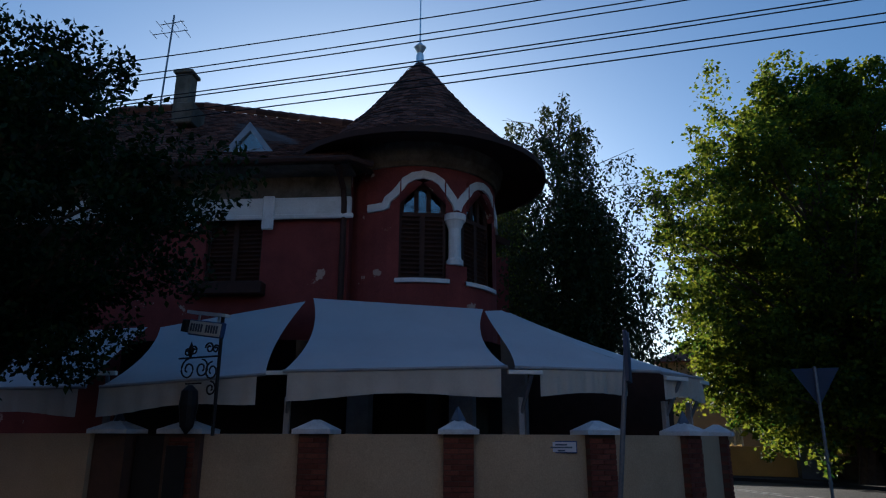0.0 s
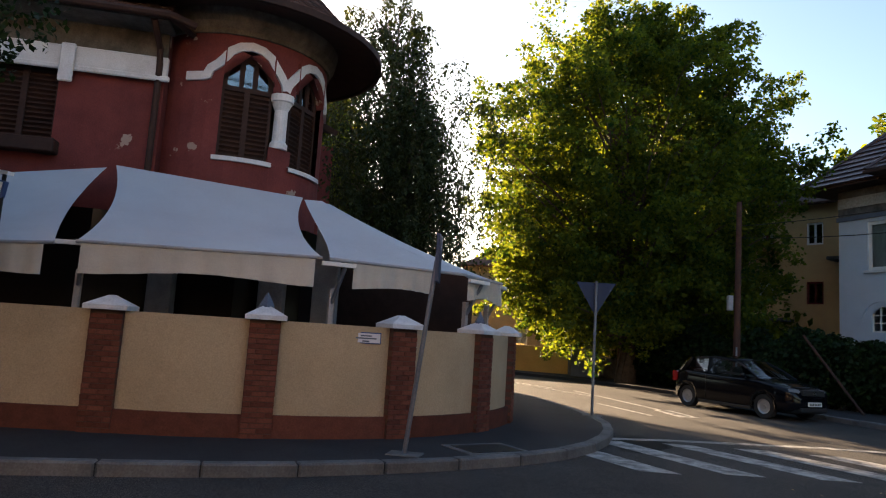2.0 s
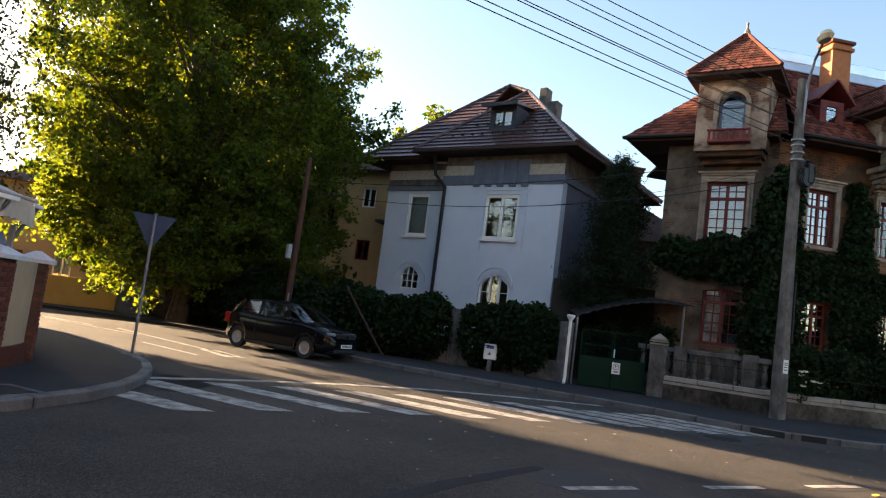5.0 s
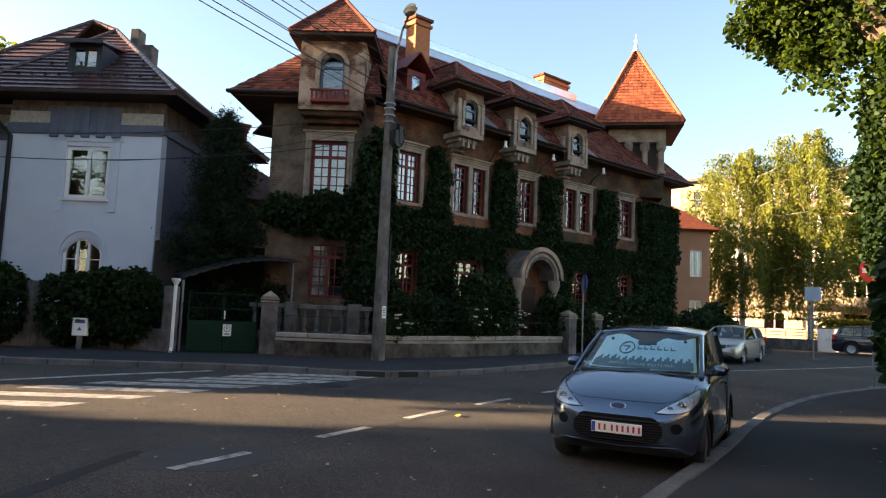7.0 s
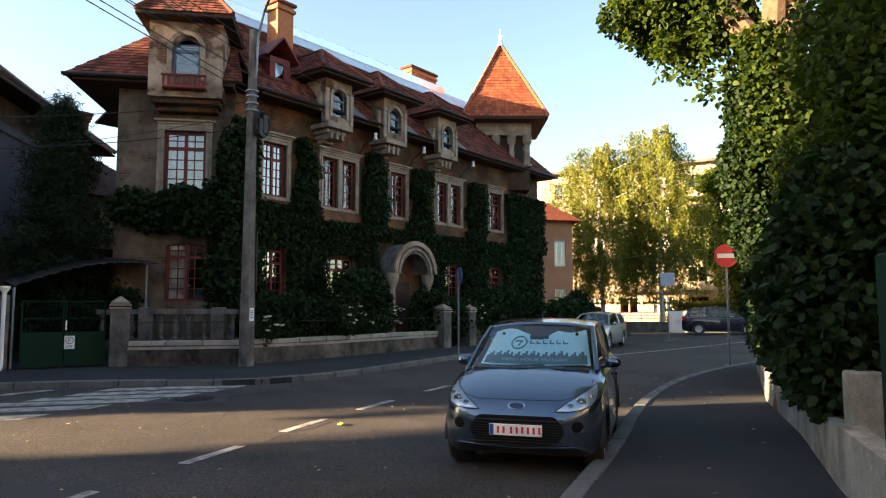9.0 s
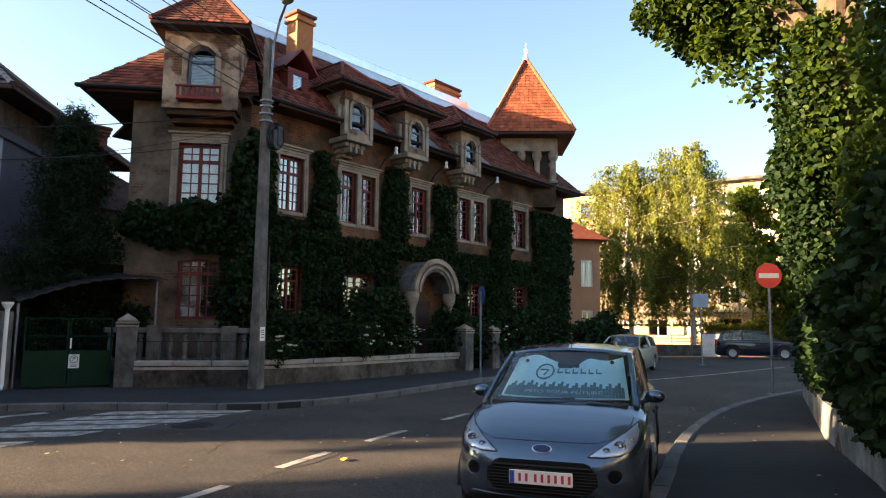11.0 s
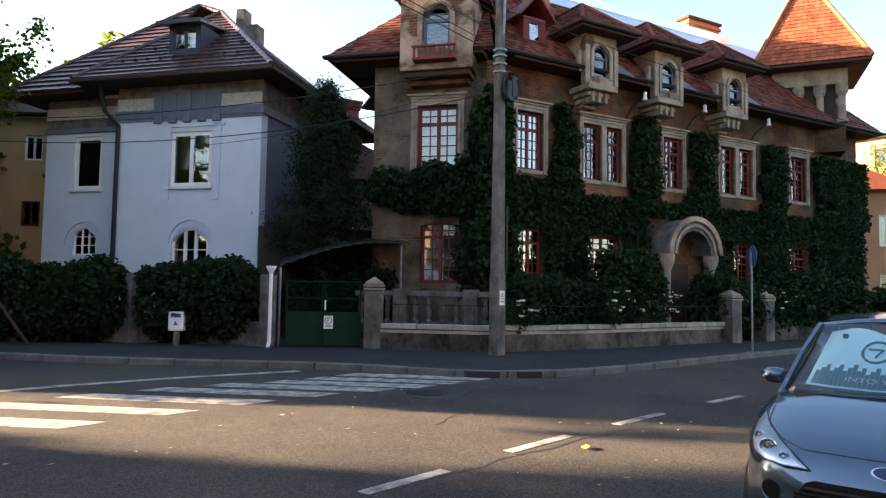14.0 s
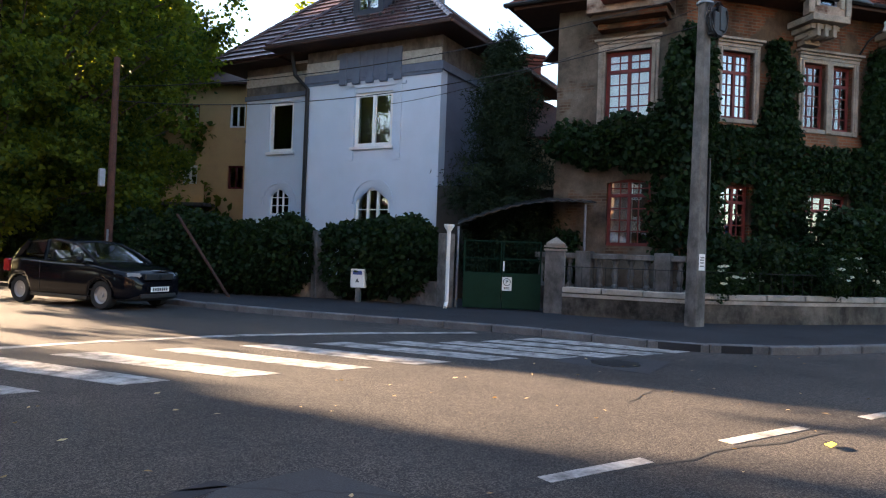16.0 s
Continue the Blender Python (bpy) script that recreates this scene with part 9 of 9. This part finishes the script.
def front_set(c, zl, paint_dark=BLACKPLASTIC, w=0.62, plate=True):
    for s in (-1, 1):
        h = part("headlight", bevel(box(bmesh.new(), -0.02, 0.2, -0.16, 0.16, -0.055, 0.055, Matrix.Translation((0.11, s * w, zl)) @ Matrix.Rotation(radians(-s * 30), 4, "Z")), 0.03, 2), LAMP, c, "clear headlight")
    part("grille", bevel(B(-0.03, 0.1, -0.4, 0.4, zl - 0.1, zl + 0.04), 0.015), paint_dark, c)
    part("lower_grille", bevel(B(-0.03, 0.1, -0.5, 0.5, 0.26, 0.36), 0.015), paint_dark, c)
    p_ = part("number_plate", bevel(B(-0.05, -0.035, -0.26, 0.26, 0.4, 0.51), 0.003), WHITEPAINT, c)
    for k in range(7):
        part("character_bar", B(-0.0525, -0.0505, 0.19 - 0.062 * k - 0.02, 0.19 - 0.062 * k + 0.02, 0.425, 0.487), BLACKPLASTIC, p_)
    part("badge", disc(bmesh.new(), (-0.035, 0, zl - 0.03), 0.05, (1, 0, 0), 0.02), CHROME, c)


def rear_set(c, length, z):
    for s in (-1, 1):
        part("tail_light", bevel(B(length - 0.22, length - 0.03, *sorted((s * 0.62, s * 0.82)), z - 0.15, z + 0.15), 0.03), REDLAMP, c)
    p_ = part("number_plate", bevel(B(length + 0.02, length + 0.035, -0.26, 0.26, 0.6, 0.71), 0.003), WHITEPAINT, c)
    for k in range(7):
        part("character_bar", B(length + 0.0355, length + 0.038, 0.19 - 0.062 * k - 0.02, 0.19 - 0.062 * k + 0.02, 0.62, 0.69), BLACKPLASTIC, p_)


front_set(black_car, 0.76, w=0.6)
rear_set(black_car, 4.06, 0.85)
wagon = [[(0, 0.9), (1.9, 1.4), (2.8, 1.48), (4.2, 1.42), (4.6, 1.25)],
         [(0, 0.6), (0.12, 0.72), (0.5, 0.84), (1.3, 0.95), (2.8, 0.98), (4.2, 1.0), (4.6, 0.95), (4.75, 0.75)],
         [(0, 0.6), (0.1, 0.76), (0.3, 0.84), (0.8, 0.9), (2.4, 0.91), (4.0, 0.88), (4.6, 0.8), (4.75, 0.68)],
         [(1.9, 0.6), (2.8, 0.63), (4.4, 0.57)]]
sw = car(pose(29.7, 2.35, 0, 0, 0, -11), "silver estate car parked along the far kerb", SILVERPAINT, 4.75, *wagon, (1.25, 2.05, 4.2, 4.6), (0.9, 3.65), 0.32)
front_set(sw, 0.7)
rear_set(sw, 4.75, 0.9)
suv = [[(0, 1.0), (1.8, 1.6), (2.8, 1.7), (4.2, 1.62), (4.6, 1.4)],
       [(0, 0.7), (0.12, 0.85), (0.5, 1.0), (1.2, 1.1), (2.8, 1.12), (4.3, 1.15), (4.6, 1.1), (4.7, 0.85)],
       [(0, 0.62), (0.1, 0.8), (0.3, 0.9), (0.8, 0.94), (2.4, 0.95), (4.0, 0.92), (4.5, 0.85), (4.7, 0.72)],
       [(1.8, 0.64), (2.8, 0.67), (4.3, 0.62)]]
nv = car(pose(47.7, -7.25, 0, 0, 0, 83.5), "dark blue off-roader parked at the junction", NAVYPAINT, 4.7, *suv, (1.2, 1.95, 4.2, 4.55), (0.9, 3.7), 0.36)
front_set(nv, 0.85)
rear_set(nv, 4.7, 1.0)

# low wall, rail and cabinet before the flats
fw = thing("garden_wall", pose(51.6, 3.6, 0, 0, 0, -90), "low grey concrete garden wall with a red-brown rail before the flats", "wall")
for k in range(5):
    part("wall_panel", bevel(B(2.5 * k, 2.5 * k + 2.485, 0, 0.22, -0.05, 0.72), 0.02), CONCRETE, fw)
rail = part("rail", B(0.1, 4.9, 0.09, 0.13, 1.32, 1.37), REDWOOD, fw, "red-brown painted steel rail")
for z_ in (0.92, 1.12):
    part("rail_bar", B(0.1, 4.9, 0.095, 0.125, z_, z_ + 0.04), REDWOOD, rail)
for k in range(5):
    part("rail_post", B(0.1 + 1.19 * k, 0.14 + 1.19 * k, 0.085, 0.135, 0.72, 1.32), REDWOOD, rail)
uc = thing("utility_cabinet", pose(51.0, -1.9, 0, 0, 0, -90), "pale grey utility cabinet with two doors beside the low wall", "cabinet")
part("body", bevel(B(0, 1.15, 0.0, 0.4, 0, 1.45), 0.015), WHITETRIM, uc)
part("roof", bevel(B(-0.04, 1.19, -0.05, 0.44, 1.453, 1.52), 0.015), CONCRETE, uc)
for k in range(2):
    d_ = part("door", bevel(B(0.04 + 0.54 * k, 0.57 + 0.54 * k, -0.025, -0.003, 0.12, 1.38), 0.006), WHITETRIM, uc)
    part("handle", B(0.48 + 0.16 * k, 0.5 + 0.16 * k, -0.05, -0.026, 0.7, 0.85), BLACKIRON, d_)

# ---- litter ----
DRY = leaf_mat("dry_leaf", (0.4, 0.34, 0.2), (0.2, 0.13, 0.06), 0.1)
rgl = np.random.default_rng(77)
n = 270
lp_ = np.stack([rgl.uniform(4, 22, n), rgl.uniform(-1.2, 9, n), np.full(n, 0.012)], 1)
lp_[:, 2] = np.where(lp_[:, 1] < 0.95 - 0.06 * np.maximum(0, lp_[:, 0] - 7) - 0.012 * np.maximum(0, lp_[:, 0] - 12) ** 2, 0.137, 0.012)
fl = leaf_mesh("fallen_leaves", lp_, 0.07, DRY, None, rgl, 0.0, 0.7)
tagged(fl, "dry fallen leaves scattered on road and pavement", "leaves", kind="stuff")
v = np.empty(len(fl.data.vertices) * 3)
fl.data.vertices.foreach_get("co", v)
v = v.reshape(-1, 3)
base = np.repeat(lp_[:, 2], 4)
v[:, 2] = base + np.clip(np.abs(v[:, 2] - base) * 0.25, 0, 0.02)
fl.data.vertices.foreach_set("co", v.ravel())
yl = thing("yellow_leaf", pose(10.71, 4.32, 0.01, 0, 0, 30), "bright yellow fallen leaf on the asphalt", "leaf")
part("leaf", upright(bmesh.new(), [(-0.09, 0.0), (0.0, 0.05), (0.1, 0.02), (0.02, -0.04)], 0, 0.004), emit_free("leaf_yellow", (0.7, 0.6, 0.05), 0.6), yl).matrix_local = pose(0, 0, 0.01, 80, 0, 0)
